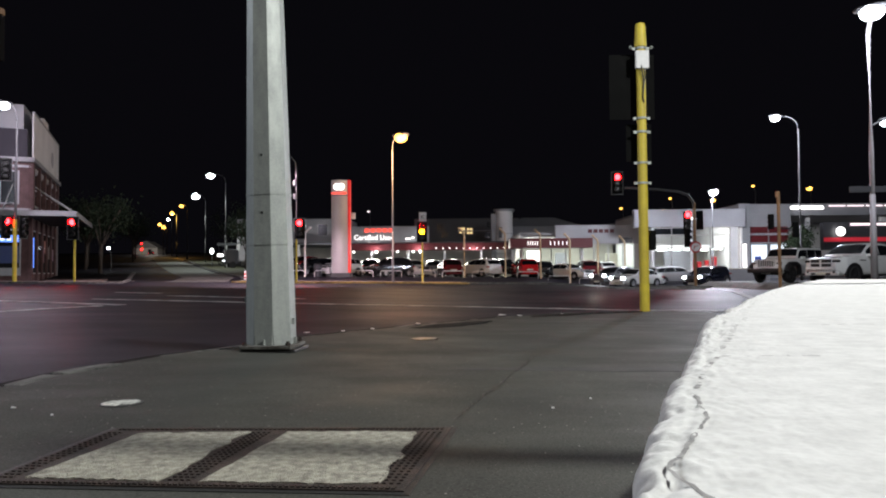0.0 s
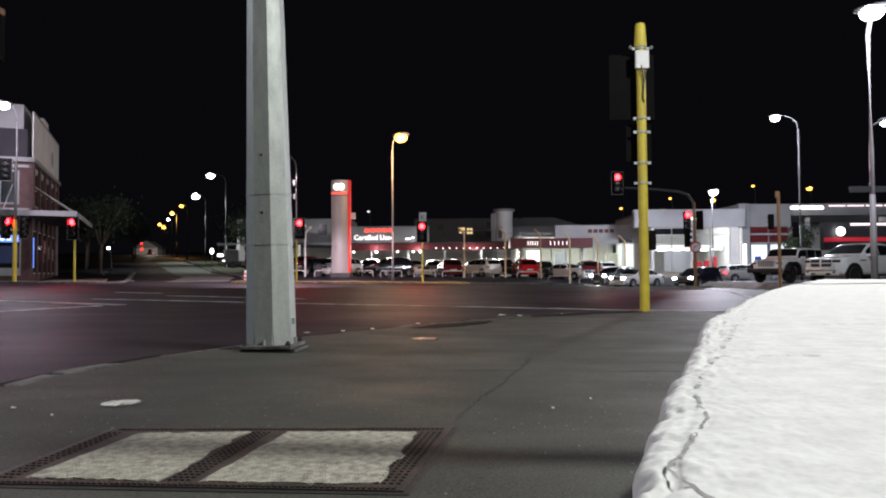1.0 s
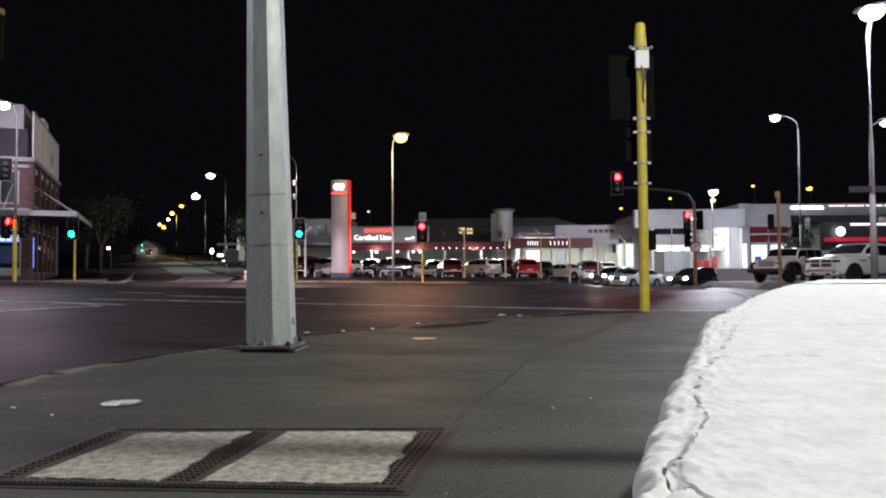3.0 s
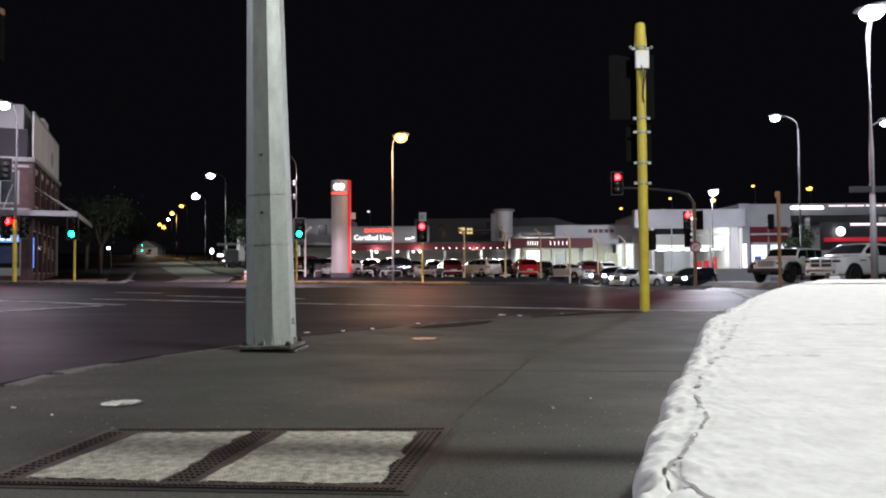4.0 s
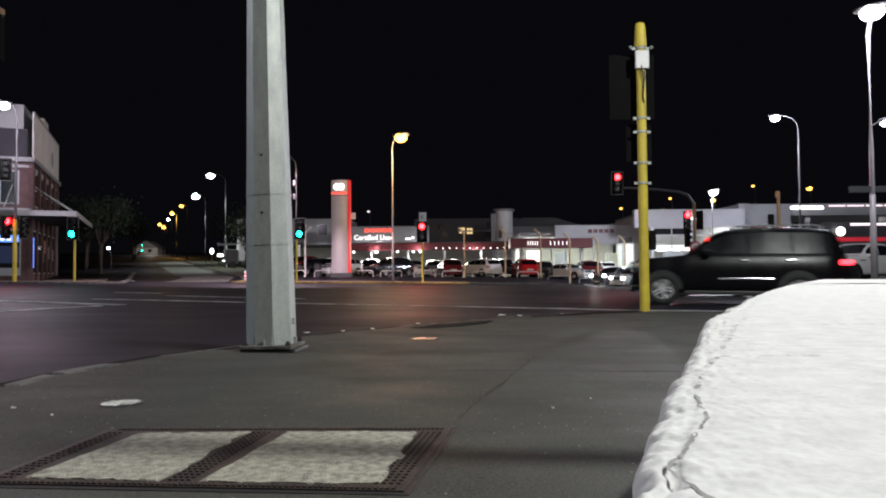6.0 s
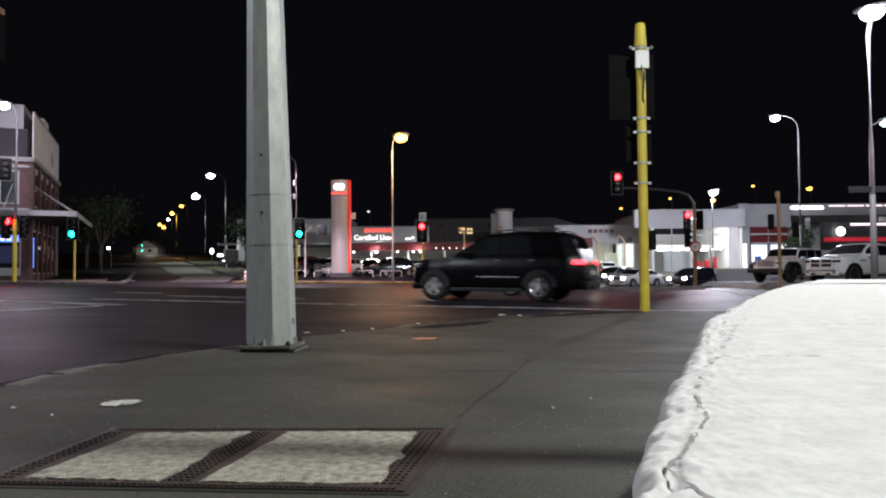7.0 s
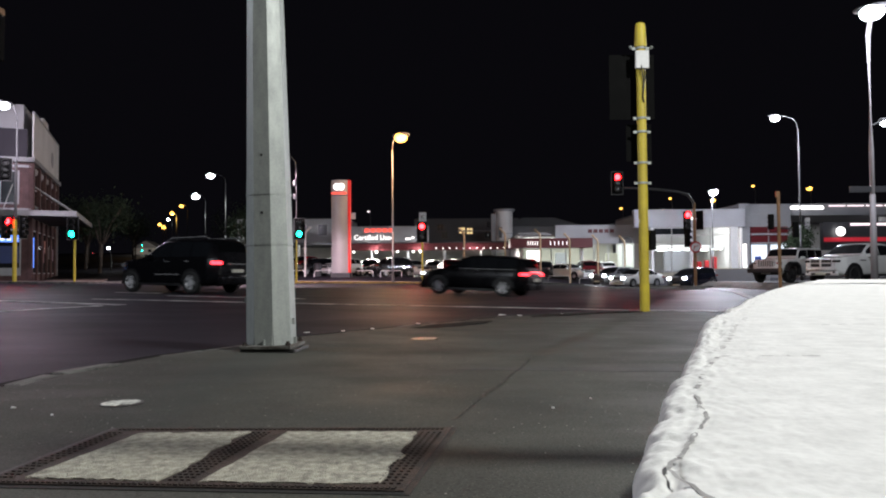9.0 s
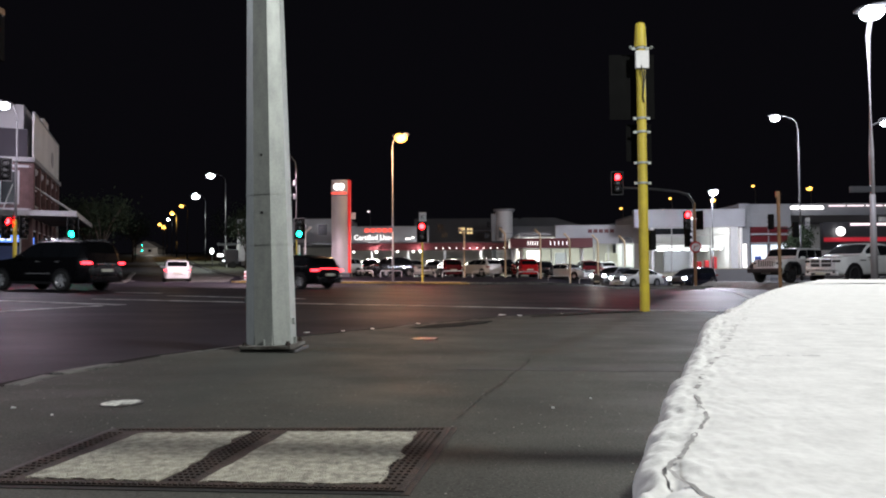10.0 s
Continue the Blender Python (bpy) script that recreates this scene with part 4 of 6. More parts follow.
        part("bonnet_scoop", box(B(), L / 2 - 1.15, -0.32, 1.27, L / 2 - 0.75, 0.32, 1.325, 0.02), CARPAINT[paint], ob)
    if kind == "offroader":
        bm = B()
        for i in range(8):
            yy = (i - 3.5) * 0.125
            box(bm, L / 2 + 0.004, yy - 0.028, 0.87, L / 2 + 0.03, yy + 0.028, 1.15, 0.008)
        part("grille_slats", bm, CARPAINT[paint], ob, "white upright grille bars")
        part("winch_bar", box(B(), L / 2 - 0.05, -W * 0.98, 0.52, L / 2 + 0.28, W * 0.98, 0.76, 0.05), BLACK, ob, "black steel bumper")
    if kind not in ("pickup", "offroader"):
        bm = B()
        for i in range(3):
            box(bm, L / 2 + 0.006, -W * 0.44, z0 + i * 0.06, L / 2 + 0.022, W * 0.44, z0 + i * 0.06 + 0.015)
        part("grille_bars", bm, CHROME, ob)
    bm = B()
    box(bm, L / 2 - 0.16, -W * 0.82, k["clear"] + 0.02, L / 2 + 0.03, W * 0.82, k["clear"] + 0.2, 0.05)
    part("front_bumper", bm, BLACK if kind in ("offroader",) else CARPAINT[paint], ob)
    bm = B()
    box(bm, -L / 2 - 0.03, -W * 0.82, k["clear"] + 0.04, -L / 2 + 0.16, W * 0.82, k["clear"] + 0.28, 0.05)
    part("rear_bumper", bm, BLACK if kind in ("offroader",) else CARPAINT[paint], ob)
    for sx in (1, -1):
        bm = B()
        xx = sx * (L / 2 + 0.032)
        zz = k["clear"] + 0.3 if sx < 0 else k["clear"] + 0.12
        if sx < 0:
            zz = (k["clear"] + k["belt"]) / 2 + 0.03
        box(bm, xx - 0.008, -0.26, zz - 0.055, xx + 0.008, 0.26, zz + 0.055)
        part("number_plate", bm, PLATE, ob, "blank pale plate")
    if kind in ("suv",):
        for s in (1, -1):
            bm = B()
            pipe(bm, [(L / 2 - 2.35, s * (W - 0.3), 1.83), (L / 2 - 2.5, s * (W - 0.29), 1.915), (L / 2 - 4.2, s * (W - 0.29), 1.935), (L / 2 - 4.4, s * (W - 0.3), 1.85)], 0.02, 8)
            part("roof_rail", bm, CHROME, ob)
        part("chrome_strip", box(B(), -L / 2 - 0.035, -0.4, 0.98, -L / 2 + 0.06, 0.4, 1.03, 0.01), CHROME, ob)
        for s in (1, -1):
            part("side_moulding", box(B(), -0.75, s * (W - 0.01), 0.63, 0.45, s * (W + 0.018), 0.665, 0.008), CHROME, ob)
    if kind == "offroader":
        part("spare_wheel", rod(B(), (-L / 2 - 0.22, 0, 1.05), (-L / 2 + 0.02, 0, 1.05), 0.4, n=24), TYRE, ob)
    if bar:
        part("light_bar", box(B(), -L / 2 + 0.02, -W * 0.6, k["belt"] - 0.11, -L / 2 + 0.1, W * 0.6, k["belt"] - 0.07, 0.015), tail, ob, "red light bar across the tail")
    return ob


PLATE = plain("plate", (0.6, 0.6, 0.5), 0.5)


def drive(t, track):
    """Place on a track of (seconds, x, y, heading degrees) rows at t, eased by a cubic through the rows."""
    ts = [r[0] for r in track]
    i = max(0, min(len(ts) - 2, int(np.searchsorted(ts, t, side="right")) - 1))
    out = []
    for c in (1, 2, 3):
        v = [r[c] for r in track]
        def slope(j):
            if j <= 0:
                return (v[1] - v[0]) / (ts[1] - ts[0])
            if j >= len(ts) - 1:
                return (v[-1] - v[-2]) / (ts[-1] - ts[-2])
            return (v[j + 1] - v[j - 1]) / (ts[j + 1] - ts[j - 1])
        h = ts[i + 1] - ts[i]
        u = (t - ts[i]) / h
        out.append((2 * u**3 - 3 * u**2 + 1) * v[i] + (u**3 - 2 * u**2 + u) * h * slope(i) + (-2 * u**3 + 3 * u**2) * v[i + 1] + (u**3 - u**2) * h * slope(i + 1))
    return out


def key_vehicle(ob, track, r):
    """Keys a vehicle along its track, and turns its wheels by the way it has gone."""
    rows, gone, last, dist = [], 0.0, None, []
    for i in range(301):
        t = i / 30.0
        x, y, a = drive(t, track)
        z, zx = gz(x, y), gz(x + 1.3 * math.cos(radians(a)), y + 1.3 * math.sin(radians(a)))
        zl = gz(x - 0.8 * math.sin(radians(a)), y + 0.8 * math.cos(radians(a)))
        pitch, roll = -math.degrees(math.atan((zx - z) / 1.3)), math.degrees(math.atan((zl - z) / 0.8))
        rows.append((t, pose(x, y, z, 0, 0, a) @ pose(0, 0, 0, roll, pitch, 0)))
        if last:
            gone += math.hypot(x - last[0], y - last[1])
        last = (x, y)
        dist.append((t, gone))
    walk(ob, rows)
    for wh in [c for c in ob.children if c.name.startswith("wheel") and not c.name.startswith("wheel_arch")]:
        place = wh.matrix_basis.translation.copy()
        walk(wh, [(t, Matrix.Translation(place) @ Matrix.Rotation(g / r, 4, "Y")) for t, g in dist])


# ---------------------------------------------------------------- buildings
def leafy_tree(x, y, height, spread, seed, label, leaves=1500):
    rnd = random.Random(seed)
    z0 = gz(x, y)
    ob = thing("tree", label, "tree", pose(x, y, z0), "street trees")
    bm = B()
    fork = height * 0.4
    pipe(bm, [(0, 0, -0.3), (0.05, 0.02, fork * 0.5), (0.12, 0, fork)], 0.16, 8)
    tips = []
    for i in range(9):
        a = rnd.uniform(0, 6.28)
        rr = spread * rnd.uniform(0.45, 0.9)
        tip = Vector((rr * math.cos(a), rr * math.sin(a), fork + (height - fork) * rnd.uniform(0.25, 0.92)))
        mid = Vector((0.1, 0, fork)).lerp(tip, 0.5) + Vector((0, 0, 0.35))
        pipe(bm, [(0.1, 0, fork * rnd.uniform(0.7, 1.0)), mid, tip], 0.05, 6)
        tips.append(tip)
        tips.append(mid + Vector((rnd.uniform(-0.5, 0.5), rnd.uniform(-0.5, 0.5), 0.4)))
    part("trunk", bm, BARK, ob, smooth=True)
    verts, faces = [], []
    for i in range(leaves):
        t = tips[i % len(tips)]
        c = t + Vector((rnd.gauss(0, 0.24 * spread), rnd.gauss(0, 0.24 * spread), rnd.gauss(0, 0.085 * height)))
        q = Euler((rnd.uniform(0, 6.28), rnd.uniform(0, 6.28), rnd.uniform(0, 6.28))).to_quaternion()
        s = rnd.uniform(0.08, 0.2)
        k = len(verts)
        verts += [c + q @ Vector(v) for v in ((-s, 0, 0), (0, -s * 0.5, 0.02), (s, 0, 0), (0, s * 0.5, 0.02))]
        faces.append((k, k + 1, k + 2, k + 3))
    me = bpy.data.meshes.new("crown")
    me.from_pydata(verts, [], faces)
    me.materials.append(LEAF)
    cr = new("crown", me)
    cr.parent = ob
    return ob


def pane(parent, x0, x1, y, z0, z1, mat, frame=FRAME, w=0.05, name="window"):
    """A framed window in a wall that faces -y: frame, glass and sill."""
    bm = B()
    for a in ((x0, z0, x1, z0 + w), (x0, z1 - w, x1, z1), (x0, z0 + w, x0 + w, z1 - w), (x1 - w, z0 + w, x1, z1 - w)):
        box(bm, a[0], y - 0.06, a[1], a[2], y + 0.05, a[3])
    win = part(name, bm, frame, parent)
    bm = B()
    box(bm, x0 + w, y - 0.01, z0 + w, x1 - w, y + 0.01, z1 - w)
    g = part("pane", bm, mat, win)
    g.visible_shadow = False
    return win


DARKGLASS = plain("dark_window_glass", (0.015, 0.017, 0.02), 0.06)
GLASS = glass("clear_glass")
DIMWALL = material("dim_interior_wall", (0.5, 0.47, 0.42), 0.8, scale=0.6, fine=10, bump=0.0)


def corner_building():
    """Two-storey brick corner shop building with a white parapet board and a street awning."""
    # local x runs along the main road front (to the west), local y along the side street
    cx, cy = -26.75, 45.0
    ob = thing("corner_building", "old two-storey brick corner building with white parapet and street awning", "building", pose(cx, cy, gz(cx, cy), 0, 0, 22.65))
    # side-street face lies on x = 0 from y = 0 to 13, front face on y = 0 from x = -16 to 0
    def slab(name, args, mat, label="", bevel=0.0):
        return part(name, box(B(), *args, bevel), mat, ob, label)
    slab("ground_floor_wall", (-16, 0.0, -0.5, 0.0, 13.4, 4.2), BRICK)
    slab("upper_wall", (-16, 0.12, 4.2, -0.12, 13.3, 7.9), BRICK)
    slab("parapet_wall", (-16, 0.2, 7.9, -0.2, 13.2, 9.6), GREYWALL)
    slab("cornice", (-16, -0.25, 7.75, 0.28, 13.5, 8.05), GREYWALL, "pale projecting cornice", 0.04)
    # white board along the side street, dark board along the front
    slab("parapet_board", (0.02, 0.3, 8.05, 0.12, 13.3, 11.05), WHITEWALL, "large white parapet board", 0.02)
    slab("front_board", (-16, -0.02, 8.05, -0.2, 0.2, 9.9), DARKBOARD, "dark front board")
    part("oval_mark", rod(B(), (0.12, 9.4, 9.3), (0.135, 9.4, 9.3), 0.62, n=24), PALEGREY, ob, "faint grey round mark on the board")
    slab("parapet_cap", (0.0, 0.25, 11.05, 0.16, 13.35, 11.13), GREYWALL)
    slab("parapet_crest", (-0.1, 4.6, 11.13, 0.14, 6.9, 11.6), WHITEWALL, "raised crest of the parapet", 0.05)
    slab("downpipe", (0.0, 13.1, 0.0, 0.12, 13.25, 7.7), GREYWALL)
    for zz in (4.62, 7.42):
        slab("string_course", (-15.9, 0.02, zz, 0.06, 13.32, zz + 0.14), PALEGREY)
    slab("roof_gable", (-16, 0.5, 9.6, -0.5, 10.5, 11.6), GREYWALL)
    slab("chimney", (-2.2, 9.6, 11.6, -1.2, 10.4, 12.4), BRICK)
    # piers and windows
    for y in (0.3, 3.0, 5.6, 8.3, 10.9, 12.9):
        slab("pier", (-0.12, y - 0.28, 4.5, 0.18, y + 0.28, 7.75), BRICK, "brick pier", 0.02)
    for y in (1.65, 4.3, 6.95, 9.6, 11.9):
        bm = B()
        box(bm, -0.1, y - 0.55, 5.0, 0.03, y + 0.55, 7.2, 0.02)
        w = part("window", bm, PALEGREY, ob, "pale-framed sash window")
        part("pane", box(B(), 0.02, y - 0.45, 5.1, 0.045, y + 0.45, 7.1), DARKGLASS, w)
        part("sill", box(B(), -0.05, y - 0.65, 4.9, 0.16, y + 0.65, 5.0), PALEGREY, w)
        part("lintel", box(B(), -0.05, y - 0.68, 7.2, 0.09, y + 0.68, 7.4, 0.02), PALEGREY, w)
        part("meeting_rail", box(B(), 0.03, y - 0.5, 6.05, 0.06, y + 0.5, 6.13), PALEGREY, w)
    for x in (-1.2, -3.6, -6.0, -8.4):
        bm = B()
        box(bm, x - 0.55, 0.0, 5.0, x + 0.55, 0.15, 7.2, 0.02)
        w = part("window", bm, PALEGREY, ob, "pale-framed sash window")
        part("pane", box(B(), x - 0.45, -0.02, 5.1, x + 0.45, 0.02, 7.1), DARKGLASS, w)
    # awning over the footpath
    bm = B()
    prism(bm, [(-16, -3.2), (2.9, -3.2), (2.9, 9.0), (0.0, 9.0), (0.0, 0.0), (-16, 0.0)], 4.15, 4.3)
    part("awning", bm, DARKWALL, ob, "flat street awning with pale edge")
    bm = B()
    box(bm, -16, -3.26, 4.05, 2.96, -3.2, 4.38)
    box(bm, 2.9, -3.2, 4.05, 2.96, 9.0, 4.38)
    part("awning_edge", bm, GREYWALL, ob)
    for y in (0.5, 4.5, 8.5):
        part("stay_rod", rod(B(), (2.85, y, 4.38), (0.05, y, 6.3), 0.03, n=8), GALV, ob)
    for x in (-1.0, -5.0):
        part("stay_rod", rod(B(), (x, -3.1, 4.38), (x, 0.05, 6.3), 0.03, n=8), GALV, ob)
    # shop front: columns, blinds, dark glass, lit blue sign
    for y in (0.15, 2.4, 4.7, 7.0, 9.4, 11.8):
        slab("column", (-0.1, y - 0.22, -0.2, 0.14, y + 0.22, 4.15), BRICK, "rendered column", 0.02)
    for y0, y1 in ((0.4, 2.15), (2.65, 4.45), (4.95, 6.75), (7.25, 9.15), (9.65, 11.55)):
        bm = B()
        box(bm, -0.03, y0, 0.5, 0.04, y1, 3.4, 0.01)
        w = part("shop_window", bm, FRAME, ob)
        part("pane", box(B(), 0.035, y0 + 0.08, 0.58, 0.05, y1 - 0.08, 3.3), DARKGLASS, w)
    rnd = random.Random(12)
    for y, z in ((5.2, 1.3), (5.9, 2.0), (8.0, 1.6), (10.3, 1.5)):
        slab("poster", (0.05, y, z, 0.06, y + 0.7, z + 0.9), material("poster_%d" % int(y * 10), (rnd.uniform(0.2, 0.5), 0.16, rnd.uniform(0.1, 0.25)), 0.6), "faded poster")
    for x0, x1 in ((-2.6, -0.5), (-5.4, -3.0), (-8.2, -5.8)):
        bm = B()
        box(bm, x0, -0.04, 0.4, x1, 0.03, 3.4, 0.01)
        w = part("shop_window", bm, FRAME, ob)
        part("pane", box(B(), x0 + 0.08, -0.055, 0.9, x1 - 0.08, -0.035, 3.3), DARKGLASS, w)
        bm = B()
        box(bm, x0 + 0.12, -0.075, 2.55, x1 - 0.12, -0.056, 3.0)
        part("lit_sign", bm, G_BLUE, w, "glowing blue and white window sign")
        bm = B()
        for i in range(5):
            box(bm, x0 + 0.25 + i * 0.36, -0.09, 2.68, x0 + 0.47 + i * 0.36, -0.076, 2.87)
        part("lit_bar", bm, G_SIGN, w)
        part("lit_panel", box(B(), x0 + 0.12, -0.075, 1.2, x1 - 0.12, -0.056, 2.3), plain("blue_sign_film", (0.02, 0.05, 0.22), 0.4), w)
    part("neon_sign", box(B(), 0.05, 0.75, 0.9, 0.1, 1.0, 2.9, 0.02), G_BLUE, ob, "upright glowing blue sign")
    return ob


def sign_pylon():
    x, y = -8.0, 55.0
    z0 = gz(x, y) + 0.26
    ob = thing("sign_pylon", "tall curved aluminium brand pylon with red edge and lit emblem", "sign", pose(x, y, z0, 0, 0, -4))
    bm = B()
    # bowed front plate
    n = 10
    pts = [(-0.76 + 1.30 * i / n, -0.30 - 0.22 * math.sin(math.pi * i / n)) for i in range(n + 1)] + [(0.54, 0.1), (-0.76, 0.1)]
    prism(bm, pts, 0.08, 6.15)
    part("front_plate", bm, SILVER, ob, "curved brushed aluminium plate")
    bm = B()
    prism(bm, pts, 6.2, 7.4)
    part("emblem_panel", bm, SILVER, ob)
    bm = B()
    prism(bm, pts, 6.15, 6.2)
    part("joint", bm, DARKWALL, ob)
    bm = B()
    box(bm, 0.55, -0.34, 0.08, 0.72, 0.2, 7.4, 0.02)
    part("red_edge", bm, G_REDEDGE, ob, "glowing red side edge")
    part("side_plate", box(B(), 0.74, -0.12, 4.3, 1.12, -0.07, 4.82, 0.01), WHITEWALL, ob, "small white plate on a bracket")
    # emblem: plain rounded white badge over a red bar
    bm = B()
    rod(bm, (-0.28, -0.56, 6.85), (-0.28, -0.5, 6.85), 0.27, n=20)
    rod(bm, (0.06, -0.56, 6.85), (0.06, -0.5, 6.85), 0.27, n=20)
    part("badge", bm, G_SIGN, ob, "lit white badge")
    bm = B()
    rod(bm, (-0.22, -0.575, 6.85), (-0.22, -0.563, 6.85), 0.07, n=16)
    box(bm, -0.16, -0.575, 6.72, -0.06, -0.563, 7.0)
    part("badge_mark", bm, GREYWALL, ob)
    part("red_bar", box(B(), -0.72, -0.57, 6.27, 0.5, -0.5, 6.42, 0.01), G_REDSIGN, ob, "lit red bar in place of lettering")
    part("plinth", box(B(), -0.8, -0.45, -0.6, 0.76, 0.2, 0.075, 0.03), DARKWALL, ob)
    return ob


G_REDEDGE = glow("red_edge_light", (1.0, 0.035, 0.025), 0.4)


def used_car_hall():
    """Long low sales hall with a lettered fascia, red band and dim lit front."""
    y = 80.0
    z0 = 1.0
    ob = thing("sales_hall", "long low car sales hall with grey lettered fascia and red band", "building", pose(0, y, gz(0, 80)))
    g = gz(0, 80)
    def slab(name, args, mat, label="", bevel=0.0):
        a = list(args)
        a[2] -= g
        a[5] -= g
        return part(name, box(B(), *a, bevel), mat, ob, label)
    slab("back_wall", (-26, 9.6, 0, 9, 10, 4.0), DIMWALL)
    slab("roof", (-26, 0.0, 3.95, 9.5, 10, 4.2), DARKWALL)
    slab("fascia", (-11.0, -0.4, 4.05, -1.6, 0.0, 5.98), GREYWALL, "grey sign fascia", 0.02)
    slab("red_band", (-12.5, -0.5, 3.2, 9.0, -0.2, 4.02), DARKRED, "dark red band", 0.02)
    slab("upper_storey", (-24, 1.0, 4.2, -11.0, 9.0, 7.0), GREYWALL)
    for x in (-21.5, -19.0, -16.5, -14.0, -12.3):
        w = slab("window", (x - 0.6, 0.94, 5.0, x + 0.6, 1.05, 6.4), FRAME)
        part("pane", box(B(), x - 0.52, 0.91, 5.08 - g, x + 0.52, 0.935, 6.32 - g), DARKGLASS, w)
    for x in np.arange(-25, 9.1, 4.2):
        slab("column", (x - 0.12, 0.0, 0, x + 0.12, 0.24, 3.95), WHITEWALL, "slim white column")
    for x in (-10.2, -7.6, -5.2, -3.4, -2.6):
        bm = B()
        ball(bm, (x, -0.6, 3.05 - g), 0.11, 2, (1.2, 1, 1))
        part("soffit_light", bm, G_TUBE, ob, "small lit soffit lamp", smooth=True)
    for x in np.arange(-0.8, 8.2, 0.78):
        bm = B()
        box(bm, x - 0.055, -0.56, 3.36 - g, x + 0.055, -0.5, 3.45 - g, 0.02)
        part("band_light", bm, G_TUBE, ob)
    # letters: plain red bar for the maker's name, readable words below
    bm = B()
    for i in range(5):
        x = -8.95 + i * 0.68
        box(bm, x, -0.48, 5.32 - g, x + 0.52, -0.41, 5.72 - g, 0.02)
    part("red_sign_blocks", bm, G_REDSIGN, ob, "lit red blocks on the fascia")
    for body, x in (("Certified Used", -10.2), ):
        cu = bpy.data.curves.new("lettering", "FONT")
        cu.body, cu.size, cu.extrude = body, 0.77, 0.02
        tx = new("lettering", cu)
        tx.data.materials.append(G_SIGN)
        tx.parent = ob
        tx.matrix_basis = pose(x, -0.44, 4.45 - g, 90, 0, 0)
        tagged(tx, "lit white words on the fascia")
    bm = B()
    box(bm, -4.3, -0.46, 4.45 - g, -3.7, -0.41, 4.62 - g, 0.02)
    box(bm, -3.6, -0.46, 4.55 - g, -3.3, -0.41, 4.75 - g, 0.02)
    part("sign_bar", bm, G_SIGN, ob)
    return ob


def round_tower():
    x, y = 7.5, 85.0
    ob = thing("round_tower", "pale round cylindrical tower with dark cap beside the sales hall", "tower", pose(x, y, 0.46))
    bm = B()
    rod(bm, (0, 0, -0.5), (0, 0, 7.55), 1.05, n=40)
    part("shaft", bm, WHITEWALL, ob, smooth=False)
    part("cap", rod(B(), (0, 0, 7.55), (0, 0, 7.8), 1.3, n=40), GREYWALL, ob)
    for z in (2.4, 4.8):
        part("joint_ring", rod(B(), (0, 0, z), (0, 0, z + 0.04), 1.06, n=40), GREYWALL, ob)
    part("side_pier", box(B(), -1.55, -0.4, -0.5, -1.0, 0.9, 7.3), GREYWALL, ob)
    part("logo_panel", box(B(), -0.75, -1.12, 4.3, -0.35, -0.9, 5.6), DARKWALL, ob)
    return ob


def low_showroom():
    """Low showroom with a lit glass front, red canopy and white fascia."""
    ob = thing("low_showroom", "low car showroom with white fascia, red canopy and lit glass front", "building", pose(0, 74, 0))
    def slab(name, args, mat, label="", bevel=0.0, parent=None):
        return part(name, box(B(), *args, bevel), mat, parent or ob, label)
    slab("floor_slab", (6.8, 0.0, -0.2, 20.9, 12, 0.35), CONCRETE)
    slab("back_wall", (8.2, 11.6, 0.35, 20.9, 12, 4.5), DIMWALL)
    slab("side_wall", (8.2, 0.0, 0.35, 8.45, 11.6, 4.5), WHITEWALL)
    slab("roof", (8.2, 0.0, 4.5, 20.9, 12, 4.8), GREYWALL)
    slab("fascia", (11.9, -0.5, 3.55, 20.9, 0.0, 5.55), PALEGREY, "broad white fascia", 0.03)
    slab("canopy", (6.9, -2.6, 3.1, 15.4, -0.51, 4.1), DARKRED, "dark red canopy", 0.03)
    slab("ceiling_panel", (8.5, 0.2, 4.3, 20.7, 11.4, 4.4), WHITEWALL)
    for x in np.arange(9.5, 20.5, 2.2):
        slab("ceiling_light", (x - 0.5, 1.5, 4.24, x + 0.5, 2.0, 4.29), G_CEIL, "lit ceiling panel")
        slab("ceiling_light", (x - 0.5, 6.5, 4.24, x + 0.5, 7.0, 4.29), G_CEIL, "lit ceiling panel")
    for x in [8.75 + 0.24 * i for i in range(5)] + [11.05 + 0.42 * i for i in range(5)]:
        slab("canopy_light", (x - 0.03, -2.66, 3.38, x + 0.03, -2.6, 3.78), G_SIGN, "lit slim canopy strip")
    for x in np.arange(8.5, 20.6, 1.52):
        w = pane(ob, x, x + 1.5, 0.06, 0.36, 3.5, GLASS, name="glazing")
    slab("light_box", (8.9, -0.12, 0.7, 10.4, -0.05, 2.9), G_SIGN, "lit white doorway panel", 0.02)
    slab("door_surround", (14.6, -0.3, 0.35, 14.9, 0.0, 3.5), WHITEWALL)
    slab("pier", (20.2, -0.45, 0.0, 20.9, 0.05, 3.6), WHITEWALL, "white pier")
    bm = B()
    for i in range(5):
        x = 15.35 + i * 0.58
        box(bm, x, -0.56, 4.72, x + 0.44, -0.5, 5.1, 0.02)
    part("maker_blocks", bm, DARKRED, ob, "dark red blocks on the fascia")
    slab("vent", (18.6, -0.54, 3.6, 20.0, -0.5, 4.2), DARKWALL)
    # counters and display boards inside
    for x, h, m in ((10.8, 1.2, WHITEWALL), (12.6, 2.4, GREYWALL), (16.2, 1.1, WHITEWALL), (18.3, 2.3, CONCRETE)):
        slab("display_stand", (x, 4.0, 0.35, x + 1.3, 4.5, 0.35 + h), m, "", 0.03)
    return ob


